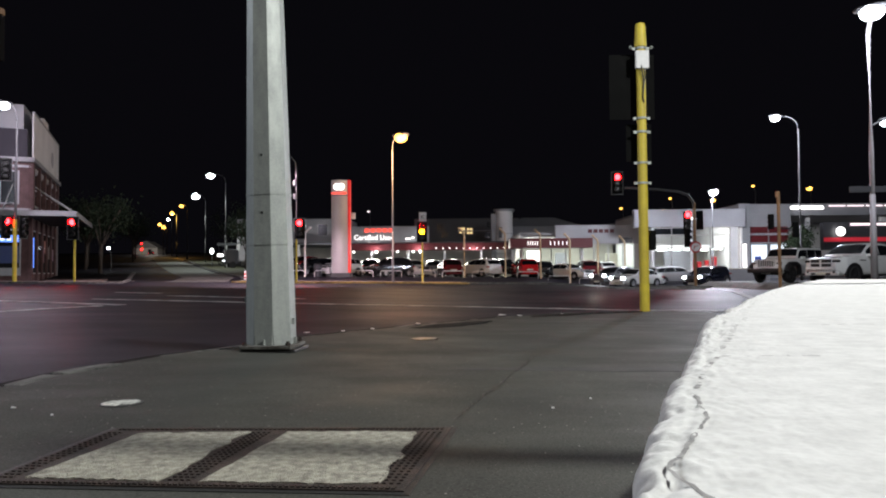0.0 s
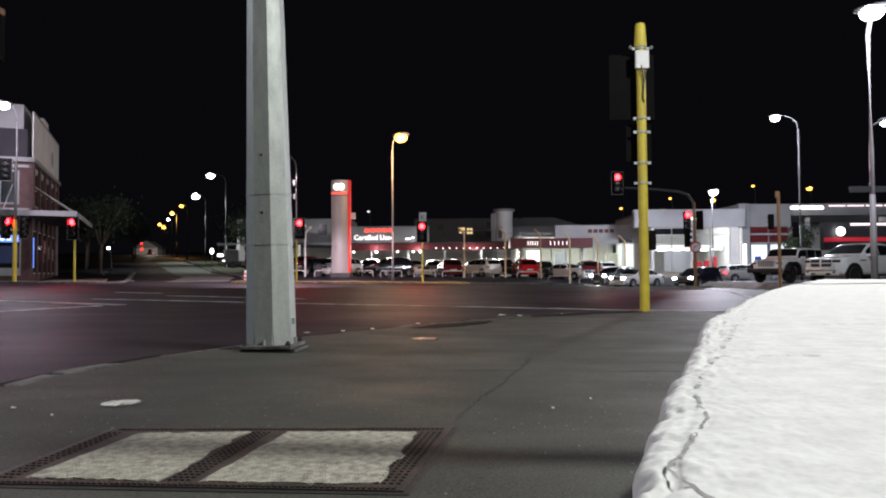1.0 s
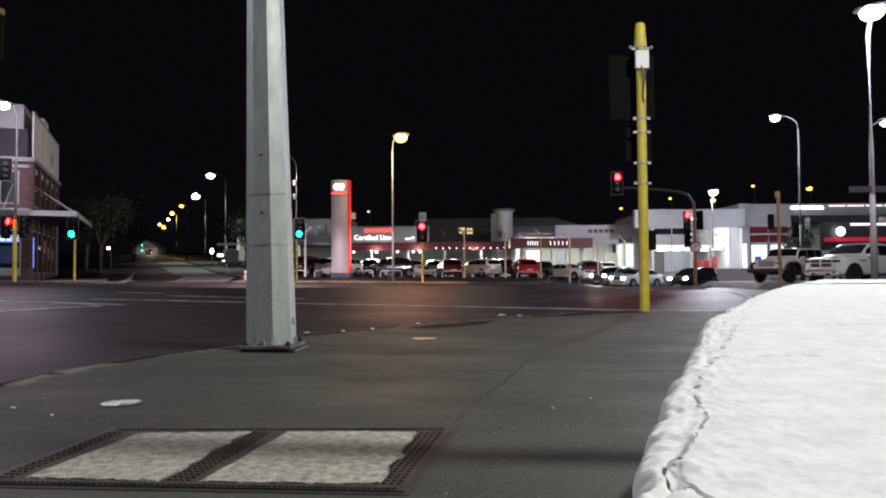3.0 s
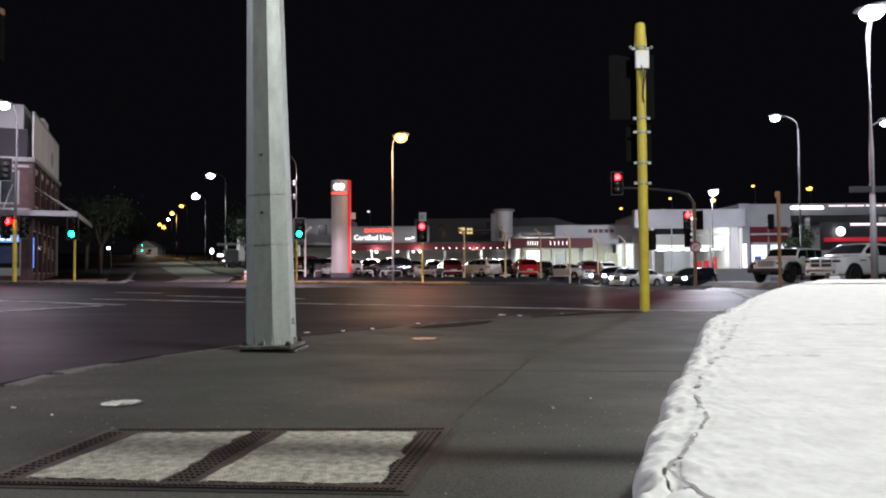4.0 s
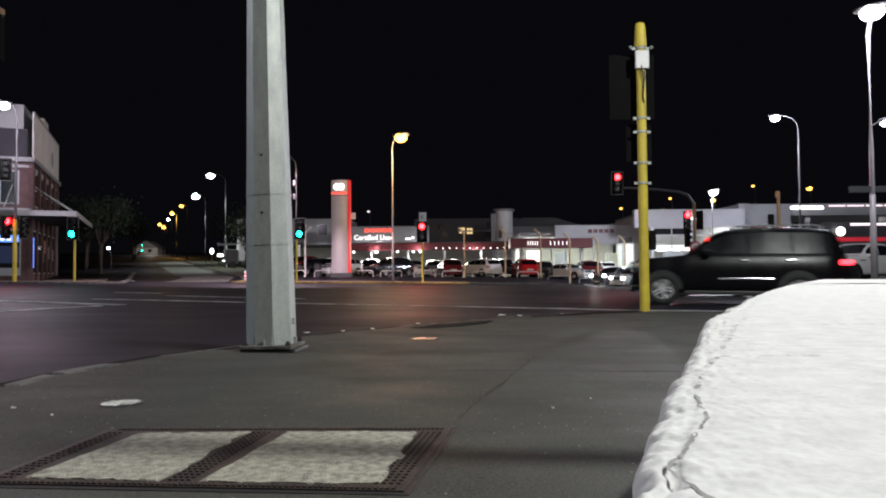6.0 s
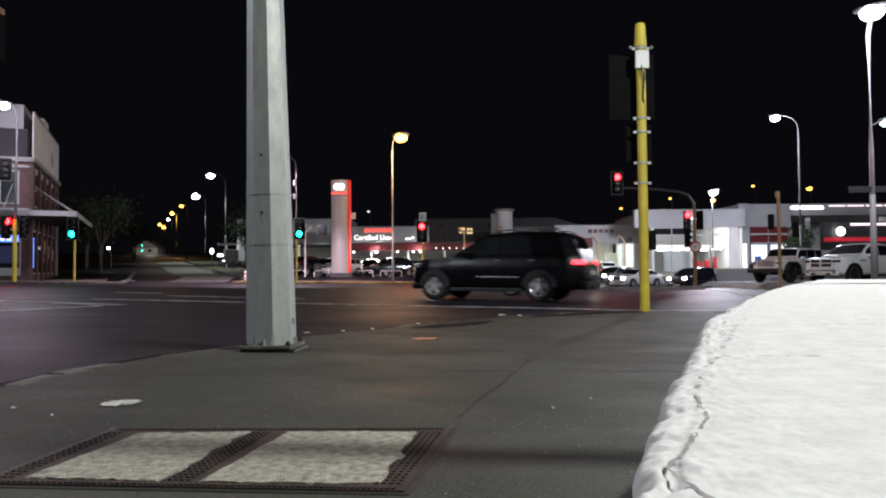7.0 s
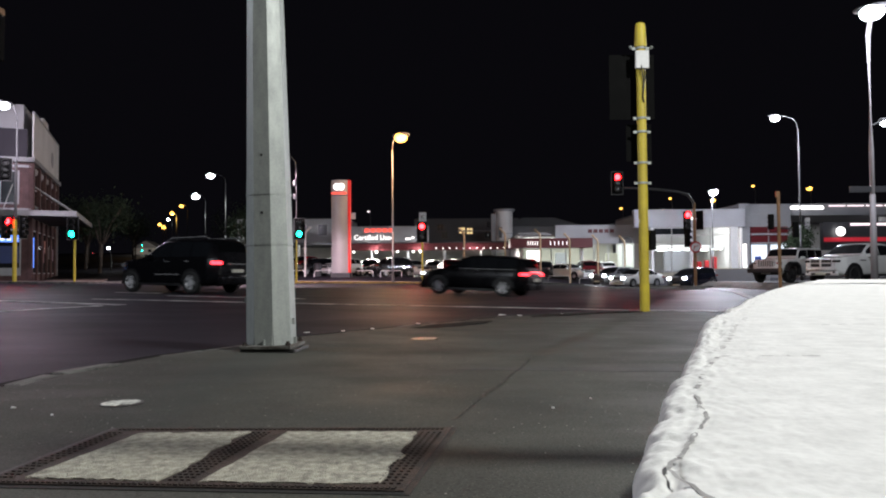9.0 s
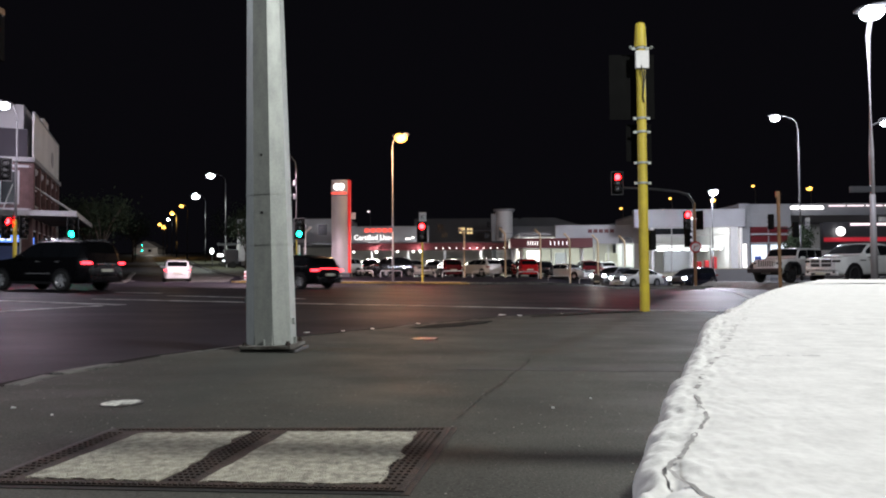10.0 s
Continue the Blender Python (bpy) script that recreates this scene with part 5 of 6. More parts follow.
def tall_showroom():
    """Double-height white showroom with brightly lit interior behind tall panes."""
    ob = thing("tall_showroom", "double-height white car showroom brightly lit behind tall glass", "building", pose(0, 70, 0))
    def slab(name, args, mat, label="", bevel=0.0, parent=None):
        return part(name, box(B(), *args, bevel), mat, parent or ob, label)
    slab("floor_slab", (20.9, 0.0, -0.2, 30.2, 14, 0.5), CONCRETE)
    slab("back_wall", (20.9, 13.7, 0.5, 30.2, 14, 6.6), WHITEWALL)
    slab("side_wall", (20.9, 0.3, 0.5, 21.1, 13.7, 6.6), WHITEWALL)
    slab("side_wall", (30.0, 0.0, 0.5, 30.2, 13.7, 6.6), WHITEWALL)
    slab("roof", (20.9, 0.0, 6.6, 30.2, 14, 6.8), GREYWALL)
    slab("fascia", (19.2, -0.5, 5.0, 30.3, 0.3, 6.8), PALEGREY, "pale flat fascia", 0.03)
    slab("mezzanine", (21.1, 4.0, 3.0, 30.0, 13.7, 3.35), WHITEWALL, "white mezzanine edge")
    for x, w in ((20.9, 0.25), (24.9, 0.12), (28.9, 0.7)):
        slab("column", (x, -0.3, 0.3, x + w, 0.05, 5.0), WHITEWALL, "white column", 0.02)
    for x0, x1 in ((21.2, 23.0), (23.02, 24.85), (25.05, 26.9), (26.92, 28.85)):
        pane(ob, x0, x1, -0.1, 0.5, 4.2, GLASS, name="glazing")
        pane(ob, x0, x1, -0.1, 4.25, 4.95, DARKGLASS if x1 < 25 else GLASS, name="glazing")
    for x in np.arange(21.8, 29.6, 1.5):
        for yy in (1.0, 3.0):
            slab("ceiling_light", (x - 0.4, yy, 6.48, x + 0.4, yy + 0.5, 6.56), G_CEIL, "lit ceiling panel")
        slab("strip_light", (x - 0.55, 4.3, 2.86, x + 0.55, 4.5, 2.94), G_CEIL, "lit strip")
        slab("strip_light", (x - 0.55, 8.3, 2.86, x + 0.55, 8.5, 2.94), G_CEIL, "lit strip")
    slab("display_screen", (22.9, 2.2, 0.5, 25.7, 2.4, 2.75), GREYWALL, "grey display panel", 0.1)
    for x, z in ((25.9, 1.3), (26.7, 1.1), (27.5, 1.2), (28.3, 1.6)):
        slab("red_display", (x, 3.0, 0.5, x + 0.45, 3.4, 0.5 + z), REDBAND, "red display stand", 0.04)
    bm = B()
    ball(bm, (25.5, -0.55, 5.85), 0.16, 2, (1.3, 0.3, 1))
    for i in range(3):
        box(bm, 24.5 + 0.34 * i, -0.56, 5.75, 24.75 + 0.34 * i, -0.5, 5.95, 0.02)
    part("sign_blocks", bm, G_SIGN, ob, "small lit sign blocks")
    return ob


def grey_block():
    ob = thing("grey_shop_block", "grey rendered shop block with red sign band and lit windows", "building", pose(0, 70.2, -0.1))
    ob.scale = (1.13, 1.13, 1.13)
    def slab(name, args, mat, label="", bevel=0.0):
        return part(name, box(B(), *args, bevel), mat, ob, label)
    slab("wall", (26.6, 0.3, -0.2, 31.3, 7.5, 6.6), GREYWALL, "", 0.03)
    slab("corner_pier", (26.5, 0.0, -0.2, 27.45, 0.32, 6.62), GREYWALL)
    slab("lit_slot", (26.75, -0.06, 0.9, 27.1, -0.002, 3.0), G_SIGN, "lit narrow window")
    for x0, x1 in ((27.6, 29.1), (29.3, 30.9)):
        bm = B()
        box(bm, x0, 0.2, 0.6, x1, 0.34, 3.0, 0.02)
        w = part("shop_window", bm, FRAME, ob)
        part("pane", box(B(), x0 + 0.07, 0.17, 0.67, x1 - 0.07, 0.195, 2.93), G_SHOP, w, "lit window")
        part("blue_poster", box(B(), x0 + 0.3, 0.14, 1.0, x0 + 0.9, 0.165, 1.9), plain("blue_poster", (0.05, 0.1, 0.4), 0.5) if "blue_poster" not in bpy.data.materials else bpy.data.materials["blue_poster"], w)
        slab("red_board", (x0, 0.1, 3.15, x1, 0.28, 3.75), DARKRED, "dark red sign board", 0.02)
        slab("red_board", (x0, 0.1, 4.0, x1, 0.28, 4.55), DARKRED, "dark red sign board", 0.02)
    slab("awning", (27.5, -0.6, 3.0, 31.2, 0.2, 3.12), GREYWALL)
    slab("sign_rail", (27.5, 0.0, 3.8, 31.0, 0.2, 3.93), PALEGREY)
    return ob


G_SHOP = glow("lit_shop_window", (0.82, 0.9, 1.0), 1.3)


def fuel_canopy():
    """Forecourt canopy with lit edges, a red band and a round lit sign."""
    ob = thing("forecourt_canopy", "wide forecourt canopy with lit white edge strips and red shop band", "canopy", pose(0, 75, 0))
    def slab(name, args, mat, label="", bevel=0.0):
        return part(name, box(B(), *args, bevel), mat, ob, label)
    slab("deck", (35.4, -4, 6.2, 66, 8, 7.4), GREYWALL, "", 0.03)
    slab("edge_strip", (35.6, -4.12, 6.86, 38.9, -4.0, 7.14), G_TUBE, "lit white edge strip")
    for i in range(14):
        slab("edge_strip", (39.5 + 1.9 * i, -4.12, 7.1, 41.15 + 1.9 * i, -4.0, 7.21), G_STRIP, "lit white edge strip")
    slab("lower_strip", (40.9, -5.4, 5.05, 66, -5.3, 5.27), G_STRIP, "lit lower strip")
    slab("lower_band", (38.2, -5.3, 2.6, 66, -4.6, 5.4), DARKWALL)
    slab("red_band", (38.2, -5.42, 3.45, 66, -5.3, 3.85), G_REDBAND, "glowing red band")
    slab("back_wall", (36.5, 7.6, -0.3, 66, 8, 6.2), GREYWALL)
    for x in (38, 46, 54, 62):
        slab("column", (x, -2.2, -0.5, x + 0.5, -1.7, 6.2), GREYWALL)
    bm = B()
    ball(bm, (39.7, -5.7, 4.45), 0.44, 3, (1, 0.35, 1))
    part("round_sign", bm, G_TUBE, ob, "round lit white sign", smooth=True)
    return ob


G_REDBAND = glow("lit_red_band", (1.0, 0.05, 0.08), 0.25)


def far_houses():
    # house at the top of the side road
    ob = thing("far_house", "small pale gabled house at the end of the side road", "house", pose(-126.6, 300, gz(-126.6, 300)))
    bm = B()
    prism(bm, [(-5, -4), (5, -4), (5, 4), (-5, 4)], -1, 2.6)
    part("wall", bm, WHITEWALL, ob)
    bm = B()
    vs = [bm.verts.new(v) for v in ((-5.4, -4.4, 2.6), (5.4, -4.4, 2.6), (0, -4.4, 5.6), (-5.4, 4.4, 2.6), (5.4, 4.4, 2.6), (0, 4.4, 5.6))]
    for f in ((0, 1, 2), (3, 5, 4), (0, 2, 5, 3), (1, 4, 5, 2), (0, 3, 4, 1)):
        bm.faces.new([vs[i] for i in f])
    part("roof", bm, GREYWALL, ob)
    part("window", box(B(), 1.0, -4.06, 0.8, 2.4, -3.98, 2.0), DARKGLASS, ob)
    # block of flats behind the yard with lit windows
    ob = thing("apartment_block", "dark block of flats with two warm lit windows", "building", pose(2.5, 110, 0.5))
    part("wall", box(B(), -7, 0, -1, 9.5, 10, 8.6), DARKWALL, ob)
    for x, z, m in ((0.55, 6.7, G_WARM), (1.75, 6.6, G_WARM), (-2.2, 6.0, DARKGLASS), (4.6, 6.0, DARKGLASS), (-4.6, 2.6, DARKGLASS), (-2.9, 7.2, DARKGLASS), (4.9, 7.6, DARKGLASS)):
        w = part("window", box(B(), x - 0.5, -0.06, z - 0.55, x + 0.5, 0.02, z + 0.55), DARKWALL, ob)
        for dx in (-0.24, 0.24):
            part("pane", box(B(), x + dx - 0.2, -0.09, z - 0.46, x + dx + 0.2, -0.055, z + 0.46), m, w)
    for z in (4.4, 6.5):
        part("balcony", box(B(), -0.2, -1.2, z, 7.5, 0, z + 0.15), GREYWALL, ob)
    # long dark sheds behind the showrooms
    for x0, x1, y, h, nm in ((8.5, 19.5, 98, 7.8, "a"), (19.8, 46, 100, 7.4, "b")):
        ob = thing("warehouse", "large dark grey shed roof behind the showrooms", "building", pose((x0 + x1) / 2, y, 0.4))
        w = (x1 - x0) / 2
        part("wall", box(B(), -w, 0, -1, w, 20, h - 1.2), GREYWALL, ob)
        bm = B()
        vs = [bm.verts.new(v) for v in ((-w - 0.3, -0.4, h - 1.2), (w + 0.3, -0.4, h - 1.2), (w * 0.3, -0.4, h), (-w * 0.5, -0.4, h), (-w - 0.3, 20, h - 1.2), (w + 0.3, 20, h - 1.2), (w * 0.3, 20, h), (-w * 0.5, 20, h))]
        for f in ((0, 1, 2, 3), (4, 7, 6, 5), (3, 2, 6, 7), (0, 3, 7, 4), (1, 5, 6, 2), (0, 4, 5, 1)):
            bm.faces.new([vs[i] for i in f])
        part("roof", bm, DARKWALL, ob)


G_WARM = glow("lit_warm_window", (1.0, 0.72, 0.35), 1.0)


def yard_post(x, y, turn=0, mat=None):
    ob = thing("fence_post", "tan cranked steel fence post at the yard edge", "post", pose(x, y, gz(x, y), 0, 0, turn), "cranked posts of the yard")
    mat = mat or TAN
    pipe(bm := B(), [(0, 0, -0.3), (0, 0, 3.46), (-0.06, 0, 3.66), (-0.4, 0, 4.01)], 0.075, 10)
    part("shaft", bm, mat, ob)
    part("tip", box(B(), -0.5, -0.1, 3.94, -0.3, 0.1, 4.1, 0.02), mat, ob)
    return ob


def guard_hoop(x, y):
    ob = thing("guard_hoop", "low bent white steel guard rail hoop", "barrier", pose(x, y, gz(x, y)), "guard hoops of the yard")
    pipe(bm := B(), [(-0.85, 0, -0.2), (-0.85, 0, 0.4), (-0.75, 0, 0.52), (0.75, 0, 0.52), (0.85, 0, 0.4), (0.85, 0, -0.2)], 0.03, 8)
    part("rail", bm, WHITEWALL, ob)
    return ob


# ---------------------------------------------------------------- the place
ground_sheet()
pav = near_pavement()
crack("seam", [(0.81, 6.33), (0.616, 5.67), (0.444, 5.04), (0.359, 4.72), (0.254, 4.43), (0.141, 4.0), (0.05, 3.68)], 0.016, pav)
crack("seam", [(-2.1, 2.2), (-1.75, 2.58)], 0.05, pav)
def puddle(x, y, rx, ry, turn, seed):
    rnd = random.Random(seed)
    bm = B()
    ring = [(rx * math.cos(a) * rnd.uniform(0.75, 1.1), ry * math.sin(a) * rnd.uniform(0.75, 1.1)) for a in np.linspace(0, 6.283, 28, endpoint=False)]
    prism(bm, ring, -0.01, 0.003)
    ob = part("puddle", bm, WET if y < 9 else DAMP, pav)
    ob.matrix_basis = pose(x, y, gz(x, y) + 0.0195, 0, 0, turn) if y < 9 else pose(x, y, gz(x, y) + 0.022, 0, 0, turn)
for row in ((-0.23, 8.05, 0.17, 0.17, 0, 1), (0.1, 10.1, 0.9, 0.22, 48, 2), (2.1, 12.55, 1.2, 0.22, 40, 3), (3.0, 13.2, 0.9, 0.16, 25, 4)):
    puddle(*row)
# Dark band painted on the footpath in place of a cast shadow.
def shadow_band(x0, x1, y, w, seed):
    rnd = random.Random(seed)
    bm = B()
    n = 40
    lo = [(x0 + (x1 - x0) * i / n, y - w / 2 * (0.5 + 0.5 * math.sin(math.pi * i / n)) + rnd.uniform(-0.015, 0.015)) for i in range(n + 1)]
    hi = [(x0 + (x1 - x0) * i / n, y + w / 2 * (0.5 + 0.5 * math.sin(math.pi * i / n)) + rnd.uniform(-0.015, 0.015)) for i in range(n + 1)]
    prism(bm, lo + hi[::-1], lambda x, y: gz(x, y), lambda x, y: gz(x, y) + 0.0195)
    part("painted_shadow", bm, SHADOWBAND, pav)
SHADOWBAND = material("shadow_band_asphalt", (0.042, 0.041, 0.038), 0.8, second=(0.03, 0.03, 0.028), scale=2.5, fine=120, mix=1.0, bump=0.5)
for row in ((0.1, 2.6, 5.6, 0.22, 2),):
    shadow_band(*row)
def scrap(x, y, size, seed):
    rnd = random.Random(seed)
    bm = B()
    ring = [(size * math.cos(a) * rnd.uniform(0.5, 1.1), size * 0.7 * math.sin(a) * rnd.uniform(0.5, 1.1)) for a in np.linspace(0, 6.283, 9, endpoint=False)]
    prism(bm, ring, 0.0, 0.006)
    for v in bm.verts:
        v.co.z += 0.3 * size * abs(noise.noise((v.co.x * 30, v.co.y * 30, seed)))
    ob = tagged(part("paper_scrap", bm, WHITEWALL), "small pale scrap of litter lying on the asphalt", "litter", "scraps of litter")
    ob.matrix_basis = pose(x, y, gz(x, y) + 0.0185, 0, 0, rnd.uniform(0, 180))
for i, row in enumerate(((-2.42, 3.93, 0.022), (-1.72, 8.75, 0.05), (-1.3, 9.0, 0.035), (-0.95, 9.35, 0.05), (-0.38, 10.3, 0.05), (1.05, 12.35, 0.11), (1.35, 12.3, 0.06), (0.62, 4.0, 0.014), (-2.1, 3.75, 0.012), (0.9, 4.3, 0.012), (2.2, 12.9, 0.05))):
    scrap(*row, i)
access_cover()
hydrant_lid()
white_wall()
mast_pole()
near_signal()

# painted lines on the roadway
marks = thing("road_marking", "worn white painted lines on the asphalt roadway", "road marking", kind="structure")
for line, w in (([(-9.5, 18.9), (-3.2, 16.75), (2.6, 14.95), (3.79, 14.5), (4.8, 14.4), (5.6, 14.25), (6.4, 14.1)], 0.14), ([(-16.0, 19.6), (-11.2, 17.55), (-7.3, 15.8)], 0.26), ([(-8.9, 12.2), (-8.35, 13.1), (-7.6, 15.4)], 0.2),
                ([(-11.5, 24.5), (-9.6, 23.7)], 0.14), ([(-8.5, 21.5), (-3.9, 19.6)], 0.1), ([(10.2, 31.2), (11.35, 30.7), (11.95, 29.6), (11.75, 27.8), (11.1, 26.07), (9.74, 22.0), (9.0, 19.8)], 0.3)):
    strip("painted_line", line, w, ROADPAINT, marks)
for ax, ay, bx, by in ((-18.8, 53.2, -17.9, 51.5), (-17.3, 50.3, -16.7, 49.2), (-16.3, 48.3, -15.9, 47.5), (-21.9, 48.9, -21.2, 47.7)):
    strip("painted_line", [(ax, ay), (bx, by)], 0.22, ROADPAINT, marks)

# far kerbs, islands and verges
far = thing("far_footpath", "far footpath edge with worn yellow painted kerb", "kerb", kind="structure")
strip("kerb", [(-3.6, 43.8), (1.5, 43.5)], 0.5, YKERB, far, 0.1)
strip("kerb", [(-13.5, 44.6), (-3.6, 43.8)], 0.35, YKERB, far, 0.1)
strip("kerb", [(1.5, 43.5), (9.0, 45.0), (12.0, 52.0)], 0.3, KERB, far, 0.1)
strip("kerb", [(-30.0, 39.2), (-20.6, 39.4), (-19.0, 41.0), (-22.0, 48.5), (-28.0, 63.0)], 0.3, KERBNEAR, far, 0.1)
strip("kerb", [(-13.5, 44.6), (-13.7, 48.5), (-16.0, 55.3), (-19.9, 62.0), (-24.6, 72.5), (-33.2, 93.0), (-47.9, 129.0)], 0.3, KERBNEAR, far, 0.1)
# This strip puts the lamp-lit half of the road into its colour.
strip("lane", [(-16.6, 46.5), (-18.5, 55.0), (-22.0, 62.0), (-26.8, 72.5), (-33.9, 88.0), (-50.2, 126.0), (-74.0, 182.0)], 3.9, LITLANE, far, 0.008)
strip("footpath", [(-30.0, 41.3), (-22.2, 41.3), (-26.0, 50.0)], 3.4, PAVER, far, 0.09)
strip("footpath", [(-12.2, 46.6), (1.5, 45.4)], 3.2, PAVER, far, 0.08)
strip("verge", [(-13.2, 54.0), (-17.5, 62.5), (-22.2, 73.0), (-30.8, 93.5), (-45.5, 129.5)], 4.0, GRASS, far, 0.08, step=2.0)
strip("kerb_ramp", [(-1.3, 43.3), (1.6, 43.0)], 1.3, YKERB, far, 0.06)
strip("kerb_ramp", [(-9.5, 44.0), (-8.0, 43.9)], 1.3, YKERB, far, 0.06)
isle = thing("traffic_island", "kerbed traffic island with worn paving", "traffic island", kind="structure")
strip("kerb", [(11.6, 40.3), (17.6, 39.6)], 2.2, KERB, isle, 0.1)
strip("kerb", [(7.8, 32.9), (12.2, 32.6)], 0.3, KERB, isle, 0.06)
fore = thing("forecourt", "raised concrete forecourt slab with kerb", "forecourt", kind="structure")
prism(bm := B(), [(15.6, 33.4), (18.0, 30.8), (44.0, 29.0), (44.0, 42.5), (17.4, 42.5), (15.6, 40.8)], -1.2, 0.05)
part("slab", bm, PAVING, fore)
prism(bm := B(), [(15.4, 33.3), (17.9, 30.6), (44.0, 28.8), (44.0, 29.0), (18.0, 30.8), (15.6, 33.4)], -1.2, 0.09)
part("kerb", bm, KERB, fore)

def apron(inner, outer):
    """A sloping concrete apron from the slab's edge down to the roadway."""
    bm = B()
    a = [bm.verts.new((x, y, 0.085)) for x, y in inner]
    b = [bm.verts.new((x, y, gz(x, y) + 0.012)) for x, y in outer]
    c = [bm.verts.new((x, y, -1.2)) for x, y in outer]
    for i in range(len(a) - 1):
        bm.faces.new((a[i], a[i + 1], b[i + 1], b[i]))
        bm.faces.new((b[i], b[i + 1], c[i + 1], c[i]))
    part("apron", bm, KERB, fore)


apron([(15.6, 40.8), (15.4, 33.3), (17.9, 30.6), (44.0, 28.8)], [(14.9, 41.2), (14.7, 33.0), (17.5, 29.8), (44.0, 27.8)])

# street lamps
def blade(ob):
    part("name_blade", box(B(), -0.85, -0.05, 3.7, 1.3, 0.0, 3.92, 0.01), DARKWALL, ob, "street sign blade")
    hd = part("side_light", ball(B(), (0.5, 0, 6.3), 1.0, 2, (0.22, 0.2, 0.12)), LAMPPOST, ob)
    part("side_lens", ball(B(), (0.5, -0.05, 6.22), 1.0, 2, (0.16, 0.16, 0.14)), G_WHITE, hd, "glowing lamp lens")
    part("side_arm", rod(B(), (0, 0, 6.1), (0.5, 0, 6.35), 0.03, n=8), LAMPPOST, ob)


street_lamp(9.5, 2.4, gz(9.5, 2.4), (7.9, 2.47, 9.75), mat=POSTPALE, size=0.6, r=0.085, label="tall pale street lamp over the footpath corner, glowing white")
street_lamp(-17.8, 7.3, gz(-17.8, 7.3), (-16.0, 7.3, 10.75), mat=POSTPALE, size=0.6, r=0.085, label="tall street lamp across the roadway, glowing cold white")
slim = thing("sign_post", "slim galvanised sign post behind the low white wall", "post", pose(3.8, 2.742, gz(3.8, 2.742)))
part("shaft", rod(B(), (0, 0, -0.3), (0, 0, 5.2), 0.06, n=14), GALV, slim)
part("cap", rod(B(), (0, 0, 5.2), (0, 0, 5.25), 0.065, 0.03, n=14), GALV, slim)
part("foot", rod(B(), (0, 0, -0.1), (0, 0, 0.06), 0.11, 0.08, n=14), KERB, slim)
street_lamp(-3.32, 46.0, gz(-3.3, 46), (-2.72, 45.6, 9.73), glow_mat=G_SODIUM, mat=POSTPALE, size=0.75, label="sodium street lamp on a tall pale post, glowing orange")
street_lamp(15.5, 25.0, gz(15.5, 25), (15.6, 24.9, 10.15), mat=POSTPALE, size=0.68, r=0.1, label="tall white street lamp beside the forecourt, glowing cold white", extra=blade)
street_lamp(25.75, 50.0, gz(25.7, 50), (24.05, 49.9, 11.75), size=0.55, label="street lamp with curved arm, glowing cold white")
street_lamp(-24.6, 40.0, gz(-24.6, 40), (-25.02, 39.4, 10.55), size=0.55, label="street lamp by the corner shop, glowing white")
street_lamp(-24.1, 77.0, gz(-24.1, 77), (-25.7, 76.8, 11.68), size=0.75, label="street lamp with curved arm on the side road, glowing white")
street_lamp(-35.9, 105.0, gz(-35.9, 105), (-37.35, 104.8, 12.48), size=1.0, label="street lamp with curved arm on the side road, glowing white")
for x, y, z, s, m in ((-52.7, 140, 14.45, 0.8, G_SODIUM), (-70.2, 180, 16.45, 1.0, G_SODIUM), (-87.0, 220, 17.96, 0.9, G_WHITE), (-97.0, 238, 17.6, 1.2, G_SODIUM), (-104.5, 260, 18.13, 1.4, G_SODIUM)):
    street_lamp(x + 1.2, y, gz(x, y), (x, y, z), glow_mat=m, size=s, r=0.12, label="far street lamp on the hill of the side road")
street_lamp(23.3, 60.0, gz(23.3, 60), (23.4, 59.9, 7.5), size=0.6, label="floodlight pole in front of the showroom, glowing white")
# House lights on the hill, built as lamps with added posts.
for x, y, z, s, m in ((63.5, 120, 14.7, 0.8, G_SODIUM), (31.7, 100, 9.4, 0.5, G_SODIUM), (27.6, 100, 8.3, 0.5, G_SODIUM), (44.8, 100, 12.8, 0.35, G_SODIUM), (32.8, 100, 11.1, 0.3, G_SODIUM), (25.7, 100, 9.7, 0.3, G_SODIUM), (39.0, 100, 10.8, 0.6, G_SODIUM), (-10.7, 100, 9.55, 0.3, G_STRIP)):
    street_lamp(x + 0.3, y, gz(x, y), (x, y, z), glow_mat=m, size=s, label="distant hill house light on an added lamp post behind the buildings")

# traffic signals
CH = 1.58
traffic_signal(-21.2, 40.0, gz(-21.2, 40), 3.75, [(-0.02, -0.2, 3.42, True, False, False, (CH, None, CH))], label="signal on a yellow post beside the corner building")
def curved_top(ob):
    pipe(bm := B(), [(0, 0, 3.5), (0, 0, 7.2), (-0.08, 0, 7.7), (-0.35, 0, 8.05), (-0.8, 0, 8.25), (-1.15, 0, 8.25)], 0.034, 8)
    part("extension", bm, LAMPPOST, ob)
    hd = part("luminaire", ball(B(), (-1.35, 0, 8.25), 1.0, 2, (0.36, 0.18, 0.12)), LAMPPOST, ob)
    part("lamp_lens", ball(B(), (-1.38, 0, 8.17), 1.0, 2, (0.2, 0.18, 0.14)), G_WHITE, hd, "glowing lamp lens")
    for z in (5.3, 6.2):
        part("flag", box(B(), -0.2, -0.06, z, -0.02, 0.0, z + 0.34, 0.03), DARKWALL, ob)
traffic_signal(-9.28, 44.0, gz(-9.3, 44), 3.8, [(0.25, -0.2, 3.55, True, False, False, (CH, None, CH)), (-0.5, -0.1, 3.75, False, False, False, (None, None, None), 70.0)], extra=curved_top, label="signal on a yellow post with tall curved lamp arm")
